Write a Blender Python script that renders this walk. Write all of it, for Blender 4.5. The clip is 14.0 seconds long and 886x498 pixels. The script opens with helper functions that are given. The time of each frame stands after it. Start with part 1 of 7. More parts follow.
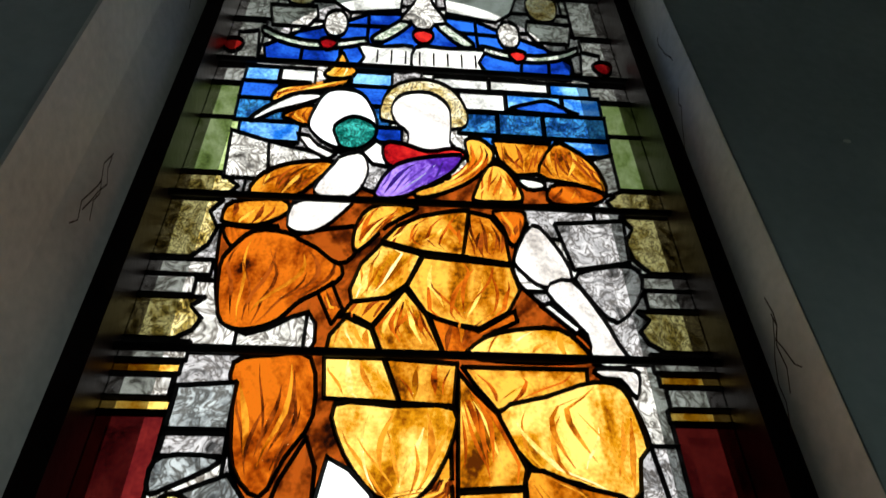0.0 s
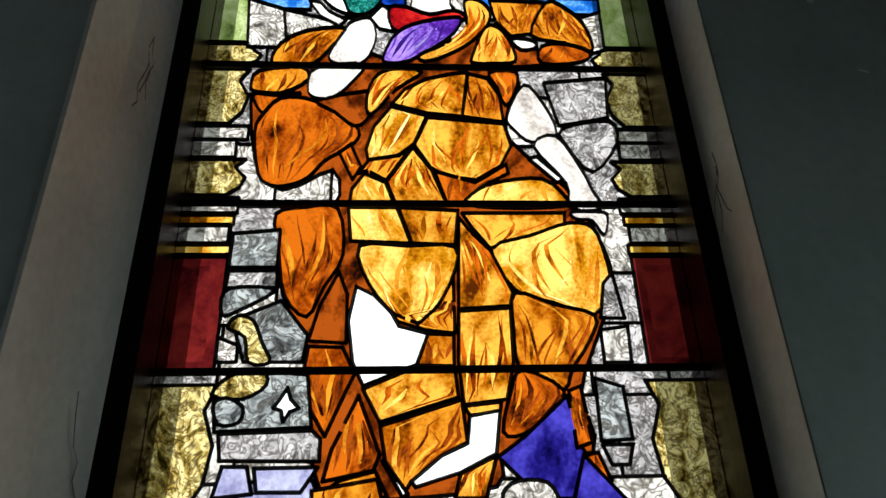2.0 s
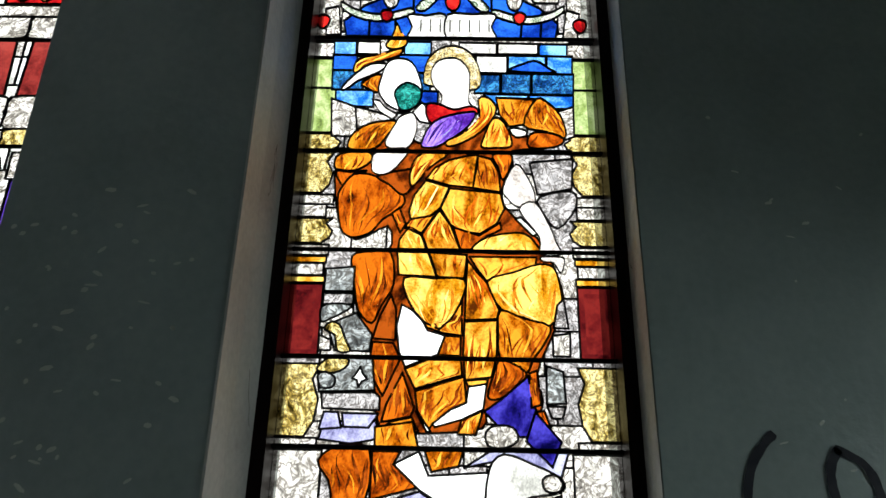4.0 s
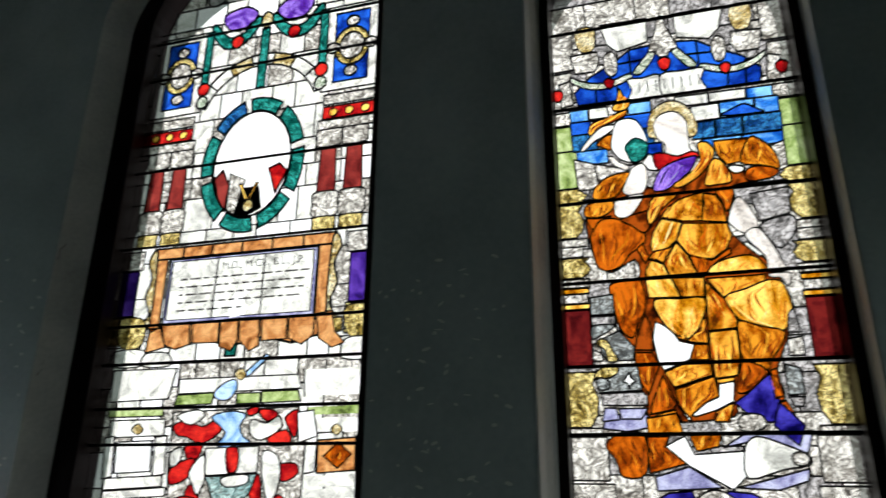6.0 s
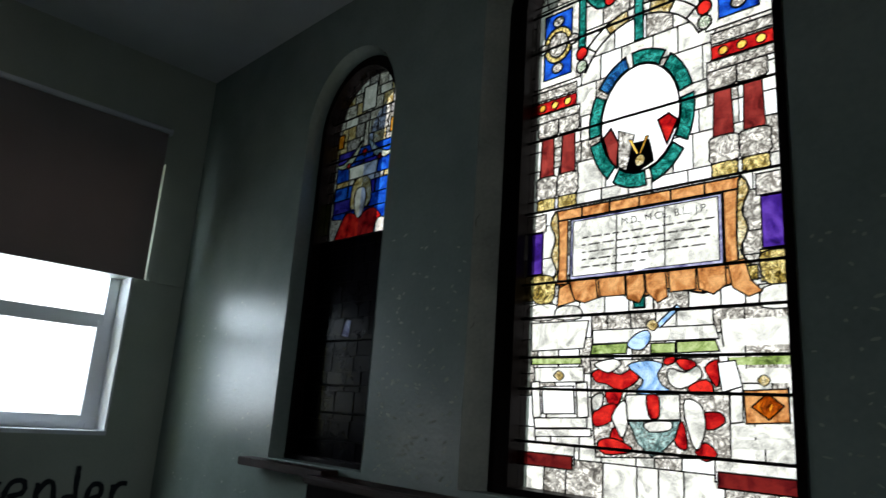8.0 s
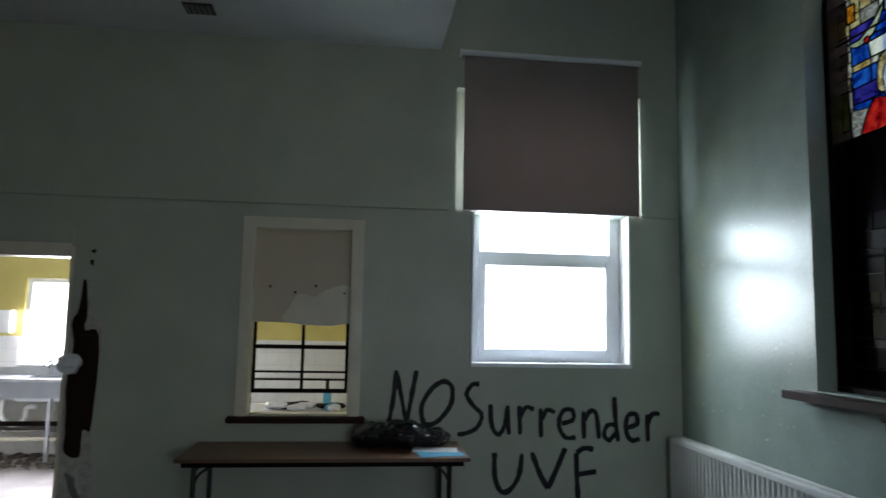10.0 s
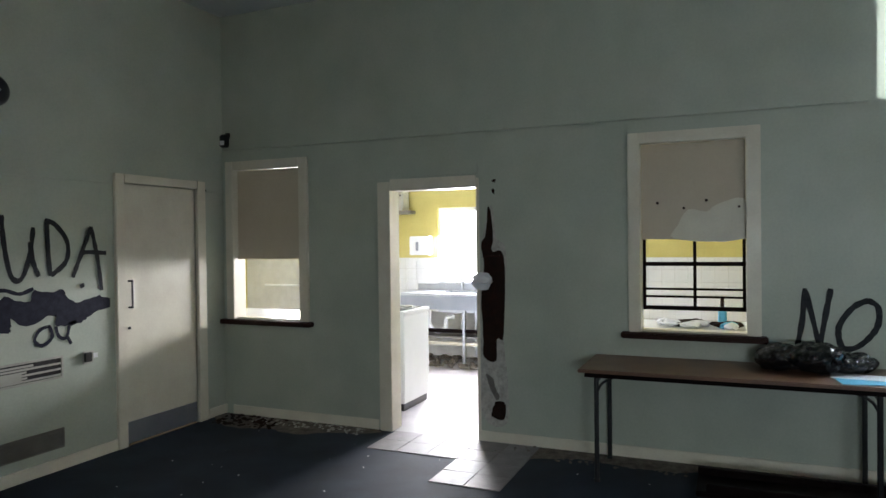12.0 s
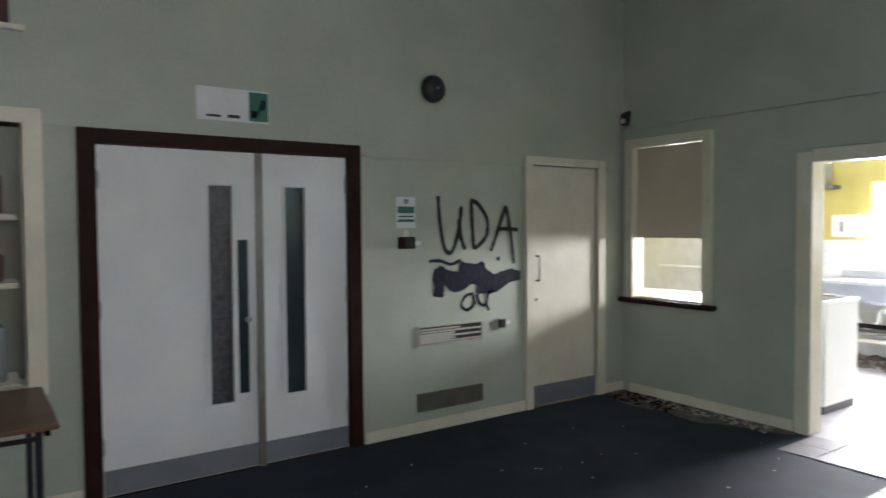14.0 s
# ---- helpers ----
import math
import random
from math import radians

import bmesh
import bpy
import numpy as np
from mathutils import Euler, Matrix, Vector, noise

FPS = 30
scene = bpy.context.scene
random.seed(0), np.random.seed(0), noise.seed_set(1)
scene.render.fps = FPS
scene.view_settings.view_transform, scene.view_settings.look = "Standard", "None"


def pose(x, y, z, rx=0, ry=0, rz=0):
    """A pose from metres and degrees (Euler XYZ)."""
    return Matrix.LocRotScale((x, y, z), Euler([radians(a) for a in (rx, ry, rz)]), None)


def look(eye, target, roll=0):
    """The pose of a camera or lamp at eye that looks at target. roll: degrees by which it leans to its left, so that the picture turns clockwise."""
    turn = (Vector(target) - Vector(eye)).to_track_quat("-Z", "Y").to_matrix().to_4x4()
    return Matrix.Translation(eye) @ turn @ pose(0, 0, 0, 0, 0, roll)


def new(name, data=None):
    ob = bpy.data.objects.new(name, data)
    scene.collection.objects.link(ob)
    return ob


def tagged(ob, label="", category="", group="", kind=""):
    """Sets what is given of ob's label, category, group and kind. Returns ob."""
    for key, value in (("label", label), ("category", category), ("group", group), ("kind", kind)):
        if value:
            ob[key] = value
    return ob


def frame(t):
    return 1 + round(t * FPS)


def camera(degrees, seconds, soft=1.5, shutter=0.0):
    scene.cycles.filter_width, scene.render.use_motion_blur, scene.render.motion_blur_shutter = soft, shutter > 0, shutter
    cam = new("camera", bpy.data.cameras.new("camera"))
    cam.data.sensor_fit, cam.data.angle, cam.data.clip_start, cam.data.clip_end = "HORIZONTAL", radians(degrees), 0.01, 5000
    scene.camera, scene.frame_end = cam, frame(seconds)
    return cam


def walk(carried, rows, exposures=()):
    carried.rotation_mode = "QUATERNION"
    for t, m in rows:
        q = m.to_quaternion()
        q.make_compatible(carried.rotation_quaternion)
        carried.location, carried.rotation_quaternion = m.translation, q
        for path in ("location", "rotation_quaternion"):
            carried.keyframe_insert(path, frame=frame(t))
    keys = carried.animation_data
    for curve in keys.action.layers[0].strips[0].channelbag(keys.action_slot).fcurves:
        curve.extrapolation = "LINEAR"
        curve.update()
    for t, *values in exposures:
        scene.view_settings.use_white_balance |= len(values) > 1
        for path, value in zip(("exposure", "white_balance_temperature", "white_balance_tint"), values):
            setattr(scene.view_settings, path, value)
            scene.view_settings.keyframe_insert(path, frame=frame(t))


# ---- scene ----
cam = camera(66.0, 14.0, 1.5, 0.25)
PATH = [
    (0, (5.68, -0.655, 1.741), (5.821, 0.84, 3.062), -1.3),
    (0.5, (5.707, -0.635, 1.727), (5.794, 0.965, 2.924), -0.5),
    (1, (5.718, -0.653, 1.714), (5.749, 1.037, 2.784), 0.2),
    (1.5, (5.698, -0.74, 1.7), (5.799, 1.013, 2.658), -1.8),
    (2, (5.684, -0.85, 1.674), (5.795, 0.939, 2.563), -1.6),
    (2.2, (5.684, -0.898, 1.67), (5.778, 0.898, 2.545), -1.6),
    (4.3, (5.75, -1.684, 1.607), (5.685, 0.208, 2.25), 2.1),
    (4.5, (5.753, -1.776, 1.609), (5.671, 0.13, 2.211), 2.5),
    (5, (5.709, -1.969, 1.592), (5.642, -0.077, 2.236), 0.5),
    (5.5, (5.659, -2.108, 1.621), (5.445, -0.227, 2.266), -0.3),
    (6, (5.582, -2.165, 1.592), (5.026, -0.359, 2.246), 0.6),
    (6.2, (5.576, -2.165, 1.558), (4.861, -0.415, 2.211), 1.4),
    (6.5, (5.52, -2.193, 1.579), (4.613, -0.52, 2.195), 1.6),
    (7, (5.493, -2.211, 1.561), (4.393, -0.654, 2.165), 2.7),
    (7.2, (5.489, -2.229, 1.559), (4.33, -0.707, 2.143), 3.1),
    (9.3, (5.124, -2.521, 1.613), (3.29, -1.765, 1.87), 1.6),
    (9.5, (5.097, -2.527, 1.599), (3.201, -1.943, 1.849), 1.2),
    (10, (5.074, -2.496, 1.59), (3.101, -2.255, 1.81), 1.1),
    (10.5, (5.116, -2.527, 1.579), (3.123, -2.61, 1.729), 1.4),
    (11, (5.087, -2.529, 1.612), (3.139, -2.981, 1.63), 1.8),
    (11.5, (5.063, -2.594, 1.604), (3.194, -3.305, 1.565), 0.3),
    (12, (5.087, -2.626, 1.593), (3.248, -3.414, 1.569), -0.7),
    (12.5, (5.071, -2.707, 1.586), (3.278, -3.59, 1.519), -1.0),
    (13, (5.035, -2.702, 1.597), (3.394, -3.843, 1.512), -0.2),
    (13.5, (5.028, -2.727, 1.57), (3.556, -4.08, 1.487), -0.3),
    (14, (5.082, -2.731, 1.58), (3.939, -4.37, 1.508), -0.4),
]
EXPOSURES = [(0.0, -0.35), (2.2, -0.4), (4.3, -0.05), (5.0, -0.1), (5.5, -0.35), (6.0, -0.55), (7.2, -0.7), (9.3, 0.0), (10.0, 0.7), (10.5, 0.8), (11.0, 0.85), (11.5, 1.25), (12.0, 1.7), (12.5, 2.0), (14.0, 2.0)]
walk(cam, [(t, look(eye, target, roll)) for t, eye, target, roll in PATH], EXPOSURES)

# ---- daylight: an overcast sky, and the sky's light standing in the window openings ----
world = bpy.data.worlds.new("overcast_sky")
scene.world = world
world.use_nodes = True
wn, wl = world.node_tree.nodes, world.node_tree.links
sky = wn.new("ShaderNodeTexSky")
sky.sky_type, sky.sun_disc, sky.sun_elevation, sky.sun_rotation = "NISHITA", False, radians(40), radians(200)
sky.dust_density = 4.0
wl.new(sky.outputs[0], wn["Background"].inputs[0])
wn["Background"].inputs[1].default_value = 0.12
sun = new("sun", bpy.data.lights.new("sun", "SUN"))
sun.data.energy, sun.data.angle, sun.data.color = 0.8, radians(12), (1.0, 0.96, 0.9)
sun.matrix_world = look((0, 0, 30), (-10, -22, 0))


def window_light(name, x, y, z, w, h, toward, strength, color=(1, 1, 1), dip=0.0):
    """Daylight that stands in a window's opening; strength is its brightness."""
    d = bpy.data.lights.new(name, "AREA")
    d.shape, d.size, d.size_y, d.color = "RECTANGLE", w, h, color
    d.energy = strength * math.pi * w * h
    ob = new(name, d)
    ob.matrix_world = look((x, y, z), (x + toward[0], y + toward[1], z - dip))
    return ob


SKY = 2.3
window_light("daylight", -0.62, -1.03, 2.30, 1.25, 1.9, (1, 0), 13.0, (0.70, 0.85, 1.0), 0.5)
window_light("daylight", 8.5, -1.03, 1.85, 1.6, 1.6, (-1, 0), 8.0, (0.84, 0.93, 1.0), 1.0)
window_light("daylight", -3.72, -5.55, 1.545, 1.74, 1.01, (1, 0), 24.0, (0.95, 0.94, 1.0), 0.95)
window_light("daylight", -3.72, -8.92, 1.48, 0.85, 1.05, (1, 0), 7.0, (0.93, 0.97, 1.0))


# ---- materials ----
def mat(name, color, rough=0.6, second=None, scale=6.0, bump=0.0, metal=0.0, grain=60.0, spread=0.5, coat=0.0):
    m = bpy.data.materials.new(name)
    m.use_nodes = True
    n, l = m.node_tree.nodes, m.node_tree.links
    b = n["Principled BSDF"]
    b.inputs["Roughness"].default_value, b.inputs["Metallic"].default_value = rough, metal
    b.inputs["Coat Weight"].default_value = coat
    tc = n.new("ShaderNodeTexCoord")
    big, fine = n.new("ShaderNodeTexNoise"), n.new("ShaderNodeTexNoise")
    big.inputs["Scale"].default_value, big.inputs["Detail"].default_value = scale, 6
    fine.inputs["Scale"].default_value, fine.inputs["Detail"].default_value = grain, 4
    for t in (big, fine):
        l.new(tc.outputs["Object"], t.inputs["Vector"])
    add = n.new("ShaderNodeMath")
    add.operation = "MULTIPLY_ADD"
    l.new(fine.outputs["Fac"], add.inputs[0])
    add.inputs[1].default_value = 0.45
    l.new(big.outputs["Fac"], add.inputs[2])
    ramp = n.new("ShaderNodeValToRGB")
    ramp.color_ramp.elements[0].position, ramp.color_ramp.elements[1].position = 0.72 - spread / 2, 0.72 + spread / 2
    second = second or tuple(c * 0.8 for c in color)
    ramp.color_ramp.elements[0].color, ramp.color_ramp.elements[1].color = (*second, 1), (*color, 1)
    l.new(add.outputs[0], ramp.inputs[0])
    l.new(ramp.outputs[0], b.inputs["Base Color"])
    if bump:
        bp = n.new("ShaderNodeBump")
        bp.inputs["Strength"].default_value, bp.inputs["Distance"].default_value = bump, 0.004
        l.new(add.outputs[0], bp.inputs["Height"])
        l.new(bp.outputs[0], b.inputs["Normal"])
    return m


def stained(name, dark, mid, light, scale=9.0, folds=0.0, body=0.10, trace=0.0):
    """Painted glass: tinted light comes through, darker where the paint lies."""
    m = bpy.data.materials.new(name)
    m.use_nodes = True
    n, l = m.node_tree.nodes, m.node_tree.links
    tc, info = n.new("ShaderNodeTexCoord"), n.new("ShaderNodeObjectInfo")
    shift = n.new("ShaderNodeVectorMath")
    shift.operation = "MULTIPLY_ADD"
    l.new(info.outputs["Random"], shift.inputs[0])
    shift.inputs[1].default_value = (3.1, 1.7, 2.3)
    l.new(tc.outputs["Object"], shift.inputs[2])
    a, h = n.new("ShaderNodeTexNoise"), n.new("ShaderNodeTexNoise")
    a.inputs["Scale"].default_value, a.inputs["Detail"].default_value, a.inputs["Distortion"].default_value = scale, 3, 1.2
    h.inputs["Scale"].default_value, h.inputs["Detail"].default_value = 170, 4
    for t in (a, h):
        l.new(shift.outputs[0], t.inputs["Vector"])
    value = a.outputs["Fac"]
    if folds:
        turn = n.new("ShaderNodeVectorRotate")
        turn.rotation_type = "Y_AXIS"
        angle = n.new("ShaderNodeMath")
        angle.operation = "MULTIPLY_ADD"
        l.new(info.outputs["Random"], angle.inputs[0])
        angle.inputs[1].default_value, angle.inputs[2].default_value = 1.5, -0.75
        l.new(angle.outputs[0], turn.inputs["Angle"])
        l.new(tc.outputs["Object"], turn.inputs["Vector"])
        stretch = n.new("ShaderNodeVectorMath")
        stretch.operation = "MULTIPLY"
        l.new(turn.outputs[0], stretch.inputs[0])
        stretch.inputs[1].default_value = (4.2, 1.0, 1.0)
        w = n.new("ShaderNodeTexNoise")
        w.inputs["Scale"].default_value, w.inputs["Detail"].default_value, w.inputs["Distortion"].default_value = folds * 1.7, 2.5, 0.6
        l.new(stretch.outputs[0], w.inputs["Vector"])
        mx = n.new("ShaderNodeMath")
        mx.operation = "MULTIPLY_ADD"
        l.new(w.outputs["Fac"], mx.inputs[0])
        mx.inputs[1].default_value = 0.75
        l.new(a.outputs["Fac"], mx.inputs[2])
        sub = n.new("ShaderNodeMath")
        sub.operation = "SUBTRACT"
        l.new(mx.outputs[0], sub.inputs[0])
        sub.inputs[1].default_value = 0.34
        value = sub.outputs[0]
    hh = n.new("ShaderNodeMath")
    hh.operation = "MULTIPLY_ADD"
    l.new(h.outputs["Fac"], hh.inputs[0])
    hh.inputs[1].default_value = 0.30
    l.new(value, hh.inputs[2])
    ramp = n.new("ShaderNodeValToRGB")
    e = ramp.color_ramp.elements
    e[0].position, e[0].color = 0.44, (*dark, 1)
    e[1].position, e[1].color = 0.80, (*light, 1)
    x = e.new(0.58)
    x.color = (*mid, 1)
    l.new(hh.outputs[0], ramp.inputs[0])
    tint = ramp.outputs[0]
    if trace:
        v, lines, mul = n.new("ShaderNodeTexVoronoi"), n.new("ShaderNodeValToRGB"), n.new("ShaderNodeMix")
        v.feature = "DISTANCE_TO_EDGE"
        v.inputs["Scale"].default_value = trace
        warp = n.new("ShaderNodeVectorMath")
        warp.operation = "MULTIPLY_ADD"
        l.new(a.outputs["Color"], warp.inputs[0])
        warp.inputs[1].default_value = (0.16, 0.16, 0.16)
        l.new(shift.outputs[0], warp.inputs[2])
        l.new(warp.outputs[0], v.inputs["Vector"])
        q = lines.color_ramp.elements
        q[0].position, q[0].color, q[1].position, q[1].color = 0.01, (0.22, 0.20, 0.18, 1), 0.16, (1, 1, 1, 1)
        l.new(v.outputs["Distance"], lines.inputs[0])
        mul.data_type, mul.blend_type = "RGBA", "MULTIPLY"
        mul.inputs[0].default_value = 1.0
        l.new(tint, mul.inputs[6]), l.new(lines.outputs[0], mul.inputs[7])
        tint = mul.outputs[2]
    tr, mix, gl = n.new("ShaderNodeBsdfTransparent"), n.new("ShaderNodeMixShader"), n["Principled BSDF"]
    l.new(tint, tr.inputs[0])
    gl.inputs["Base Color"].default_value, gl.inputs["Roughness"].default_value = (*[c * 0.25 for c in mid], 1), 0.25
    mix.inputs[0].default_value = body
    l.new(tr.outputs[0], mix.inputs[1])
    l.new(gl.outputs[0], mix.inputs[2])
    l.new(mix.outputs[0], n["Material Output"].inputs[0])
    return m


GLASS = {
    "pearl": stained("pearl_glass", (0.12, 0.11, 0.10), (0.55, 0.53, 0.48), (0.97, 0.95, 0.90), 22, trace=20),
    "white": stained("white_glass", (0.34, 0.34, 0.31), (0.68, 0.68, 0.63), (1, 1, 0.97), 10),
    "clear": stained("clear_glass", (0.9, 0.92, 0.9), (0.97, 0.98, 0.97), (1, 1, 1), 4, 0, 0.04),
    "grey": stained("grey_glass", (0.05, 0.05, 0.05), (0.33, 0.32, 0.32), (0.62, 0.60, 0.60), 30, trace=26),
    "stone": stained("stone_glass", (0.04, 0.045, 0.05), (0.22, 0.24, 0.24), (0.5, 0.54, 0.54), 26, trace=22),
    "flesh": stained("pale_glass", (0.26, 0.22, 0.20), (0.62, 0.57, 0.52), (1, 0.99, 0.95), 7),
    "gold": stained("gold_glass", (0.07, 0.014, 0.001), (0.41, 0.125, 0.002), (0.85, 0.42, 0.05), 10, 4.5, 0.05),
    "yellow": stained("yellow_glass", (0.20, 0.050, 0.001), (0.54, 0.21, 0.004), (1.0, 0.66, 0.14), 8, 3.0, 0.05),
    "amber": stained("amber_glass", (0.045, 0.007, 0.001), (0.34, 0.080, 0.001), (0.72, 0.27, 0.018), 10, 5.0, 0.05),
    "orange": stained("orange_glass", (0.015, 0.002, 0.001), (0.23, 0.034, 0.001), (0.55, 0.12, 0.005), 10, 5.5, 0.05),
    "rust": stained("rust_glass", (0.008, 0.002, 0.001), (0.09, 0.013, 0.001), (0.34, 0.065, 0.005), 13, 6.0),
    "cream": stained("pale_yellow_glass", (0.5, 0.24, 0.02), (0.8, 0.50, 0.10), (1.0, 0.82, 0.40), 9, 0, 0.05),
    "hair": stained("straw_glass", (0.16, 0.09, 0.02), (0.62, 0.46, 0.16), (0.98, 0.90, 0.62), 24, trace=55),
    "olive": stained("olive_gold_glass", (0.03, 0.02, 0.003), (0.34, 0.24, 0.05), (0.95, 0.80, 0.34), 30, 9.0, trace=34),
    "red": stained("red_glass", (0.08, 0.001, 0.002), (0.36, 0.005, 0.008), (0.70, 0.03, 0.02), 12),
    "crimson": stained("crimson_glass", (0.02, 0.001, 0.002), (0.09, 0.006, 0.007), (0.17, 0.014, 0.012), 12),
    "brick": stained("brick_red_glass", (0.06, 0.006, 0.006), (0.19, 0.02, 0.018), (0.34, 0.05, 0.04), 10),
    "blue": stained("blue_glass", (0.001, 0.006, 0.07), (0.003, 0.03, 0.30), (0.02, 0.14, 0.70), 8),
    "blue2": stained("light_blue_glass", (0.004, 0.05, 0.30), (0.012, 0.15, 0.60), (0.28, 0.64, 1.0), 7),
    "sea": stained("sea_blue_glass", (0.001, 0.012, 0.06), (0.008, 0.07, 0.26), (0.05, 0.28, 0.62), 26, trace=40),
    "navy": stained("deep_blue_glass", (0.001, 0.001, 0.03), (0.012, 0.008, 0.16), (0.06, 0.05, 0.45), 10),
    "violet": stained("violet_glass", (0.02, 0.003, 0.09), (0.09, 0.018, 0.34), (0.40, 0.24, 0.85), 10),
    "purple": stained("purple_glass", (0.01, 0.004, 0.05), (0.04, 0.012, 0.20), (0.12, 0.05, 0.40), 8),
    "lilac": stained("lilac_glass", (0.08, 0.08, 0.20), (0.28, 0.28, 0.48), (0.55, 0.57, 0.75), 9),
    "steel": stained("steel_blue_glass", (0.05, 0.12, 0.30), (0.22, 0.42, 0.72), (0.55, 0.75, 0.97), 12),
    "green": stained("leaf_green_glass", (0.06, 0.09, 0.02), (0.24, 0.34, 0.09), (0.52, 0.62, 0.30), 12),
    "teal": stained("teal_glass", (0.001, 0.03, 0.025), (0.004, 0.16, 0.13), (0.05, 0.46, 0.40), 24, trace=48),
    "swag": stained("garland_glass", (0.06, 0.12, 0.06), (0.55, 0.66, 0.50), (0.95, 0.98, 0.9), 40, trace=60),
    "foam": stained("pale_sea_glass", (0.05, 0.12, 0.12), (0.26, 0.42, 0.41), (0.5, 0.66, 0.64), 26, trace=32),
    "tan": stained("tan_glass", (0.22, 0.07, 0.015), (0.50, 0.20, 0.06), (0.72, 0.38, 0.15), 14),
    "grime": mat("grimy_dark_glass", (0.006, 0.004, 0.007), 0.2, (0.002, 0.0015, 0.003), 5, 0.25),
}
M_WALL = mat("mint_green_paint", (0.46, 0.50, 0.425), 0.42, (0.37, 0.41, 0.345), 2.2, 0.35, grain=55)
# The window wall's mint paint, darkened in the colour for its back-lit shade.
M_WALL_BACKLIT = mat("mint_gloss_paint_backlit", (0.28, 0.34, 0.31), 0.27, (0.21, 0.26, 0.24), 3.0, 0.8, grain=45)
M_CEIL = mat("white_ceiling_paint", (0.66, 0.69, 0.70), 0.8, (0.58, 0.61, 0.63), 2.0, 0.2)
M_REVEAL = mat("cream_plaster", (0.50, 0.51, 0.44), 0.6, (0.30, 0.31, 0.27), 3.5, 0.3)
M_CREAM = mat("cream_gloss_paint", (0.72, 0.69, 0.58), 0.28, (0.62, 0.58, 0.48), 5, 0.15)
M_WHITE = mat("white_gloss_paint", (0.74, 0.75, 0.76), 0.3, (0.66, 0.67, 0.69), 3, 0.1)
M_PVC = mat("white_plastic", (0.80, 0.82, 0.85), 0.3, (0.74, 0.76, 0.80), 4)
M_DARK = mat("dark_stained_wood", (0.010, 0.006, 0.006), 0.4, (0.005, 0.003, 0.003), 8, 0.3)
M_BROWN = mat("brown_stained_wood", (0.032, 0.012, 0.009), 0.5, (0.018, 0.007, 0.005), 8, 0.3)
M_LEAD = mat("black_lead", (0.004, 0.004, 0.004), 0.7, (0.004, 0.004, 0.004), 30, 0.2)
M_CARPET = mat("navy_carpet", (0.024, 0.035, 0.055), 0.78, (0.010, 0.015, 0.025), 3, 0.8, grain=240)
M_BARE = mat("bare_concrete_tile", (0.24, 0.22, 0.23), 0.55, (0.13, 0.12, 0.13), 4, 0.4)
M_DIRT = mat("dirt_and_rubble", (0.20, 0.17, 0.14), 0.95, (0.05, 0.04, 0.035), 14, 0.9)
M_BLIND = mat("mauve_blind_cloth", (0.30, 0.26, 0.25), 0.9, (0.26, 0.225, 0.215), 3, 0.2, grain=300)
M_BOARD = mat("beige_shutter_board", (0.58, 0.51, 0.40), 0.5, (0.52, 0.45, 0.34), 3, 0.1)
M_SPRAY = mat("black_spray_paint", (0.018, 0.020, 0.024), 0.5, (0.035, 0.038, 0.042), 20)
M_SPRAY2 = mat("dark_blue_spray_paint", (0.010, 0.011, 0.022), 0.6, (0.022, 0.024, 0.040), 20)
M_STEEL = mat("brushed_steel", (0.42, 0.44, 0.47), 0.35, (0.32, 0.34, 0.37), 6, 0.1, 0.9)
M_KICK = mat("grey_kick_plate", (0.26, 0.28, 0.32), 0.4, (0.22, 0.24, 0.28), 6, 0.1, 0.5)
M_ALU = mat("grey_vent_metal", (0.23, 0.22, 0.20), 0.45, (0.17, 0.16, 0.15), 9, 0.1, 0.6)
M_VENT = mat("cream_vent_metal", (0.44, 0.43, 0.38), 0.45, (0.36, 0.35, 0.31), 9, 0.1)
M_BLACK = mat("black_plastic", (0.014, 0.014, 0.016), 0.35, (0.008, 0.008, 0.009), 9)
M_BAG = mat("shiny_black_bin_bag", (0.012, 0.012, 0.014), 0.22, (0.006, 0.006, 0.007), 20, 0.9)
M_TABLE = mat("worn_brown_tabletop", (0.16, 0.085, 0.050), 0.42, (0.10, 0.050, 0.030), 5, 0.2)
M_RAD = mat("white_radiator_enamel", (0.70, 0.71, 0.70), 0.35, (0.60, 0.61, 0.60), 4, 0.1)
M_YELLOW = mat("yellow_wall_paint", (0.60, 0.53, 0.18), 0.6, (0.50, 0.42, 0.13), 2.5, 0.3)
M_TILE = mat("white_wall_tile", (0.72, 0.73, 0.74), 0.2, (0.62, 0.63, 0.64), 3)
M_GROUT = mat("grey_grout", (0.60, 0.60, 0.60), 0.8)
M_KFLOOR = mat("dusty_kitchen_floor", (0.42, 0.40, 0.42), 0.5, (0.28, 0.26, 0.28), 4, 0.3)
M_PAPER = mat("white_paper", (0.76, 0.76, 0.78), 0.7, (0.66, 0.66, 0.70), 9)
M_CYAN = mat("blue_printed_paper", (0.10, 0.42, 0.62), 0.5, (0.07, 0.34, 0.55), 9)
M_GREENS = mat("green_sign_print", (0.02, 0.16, 0.11), 0.4, (0.015, 0.13, 0.09), 9)
# Near-black for cavities, dirt and rag; also paints shade beyond the openings.
M_NEAR_BLACK = mat("near_black_dirt_and_shade", (0.016, 0.012, 0.010), 0.95, (0.03, 0.014, 0.010), 12, 0.8)
M_PLASTER = mat("broken_plaster", (0.55, 0.55, 0.50), 0.9, (0.30, 0.29, 0.27), 18, 0.9)
M_PANE = bpy.data.materials.new("clear_window_glass")
M_PANE.use_nodes = True
_n, _l = M_PANE.node_tree.nodes, M_PANE.node_tree.links
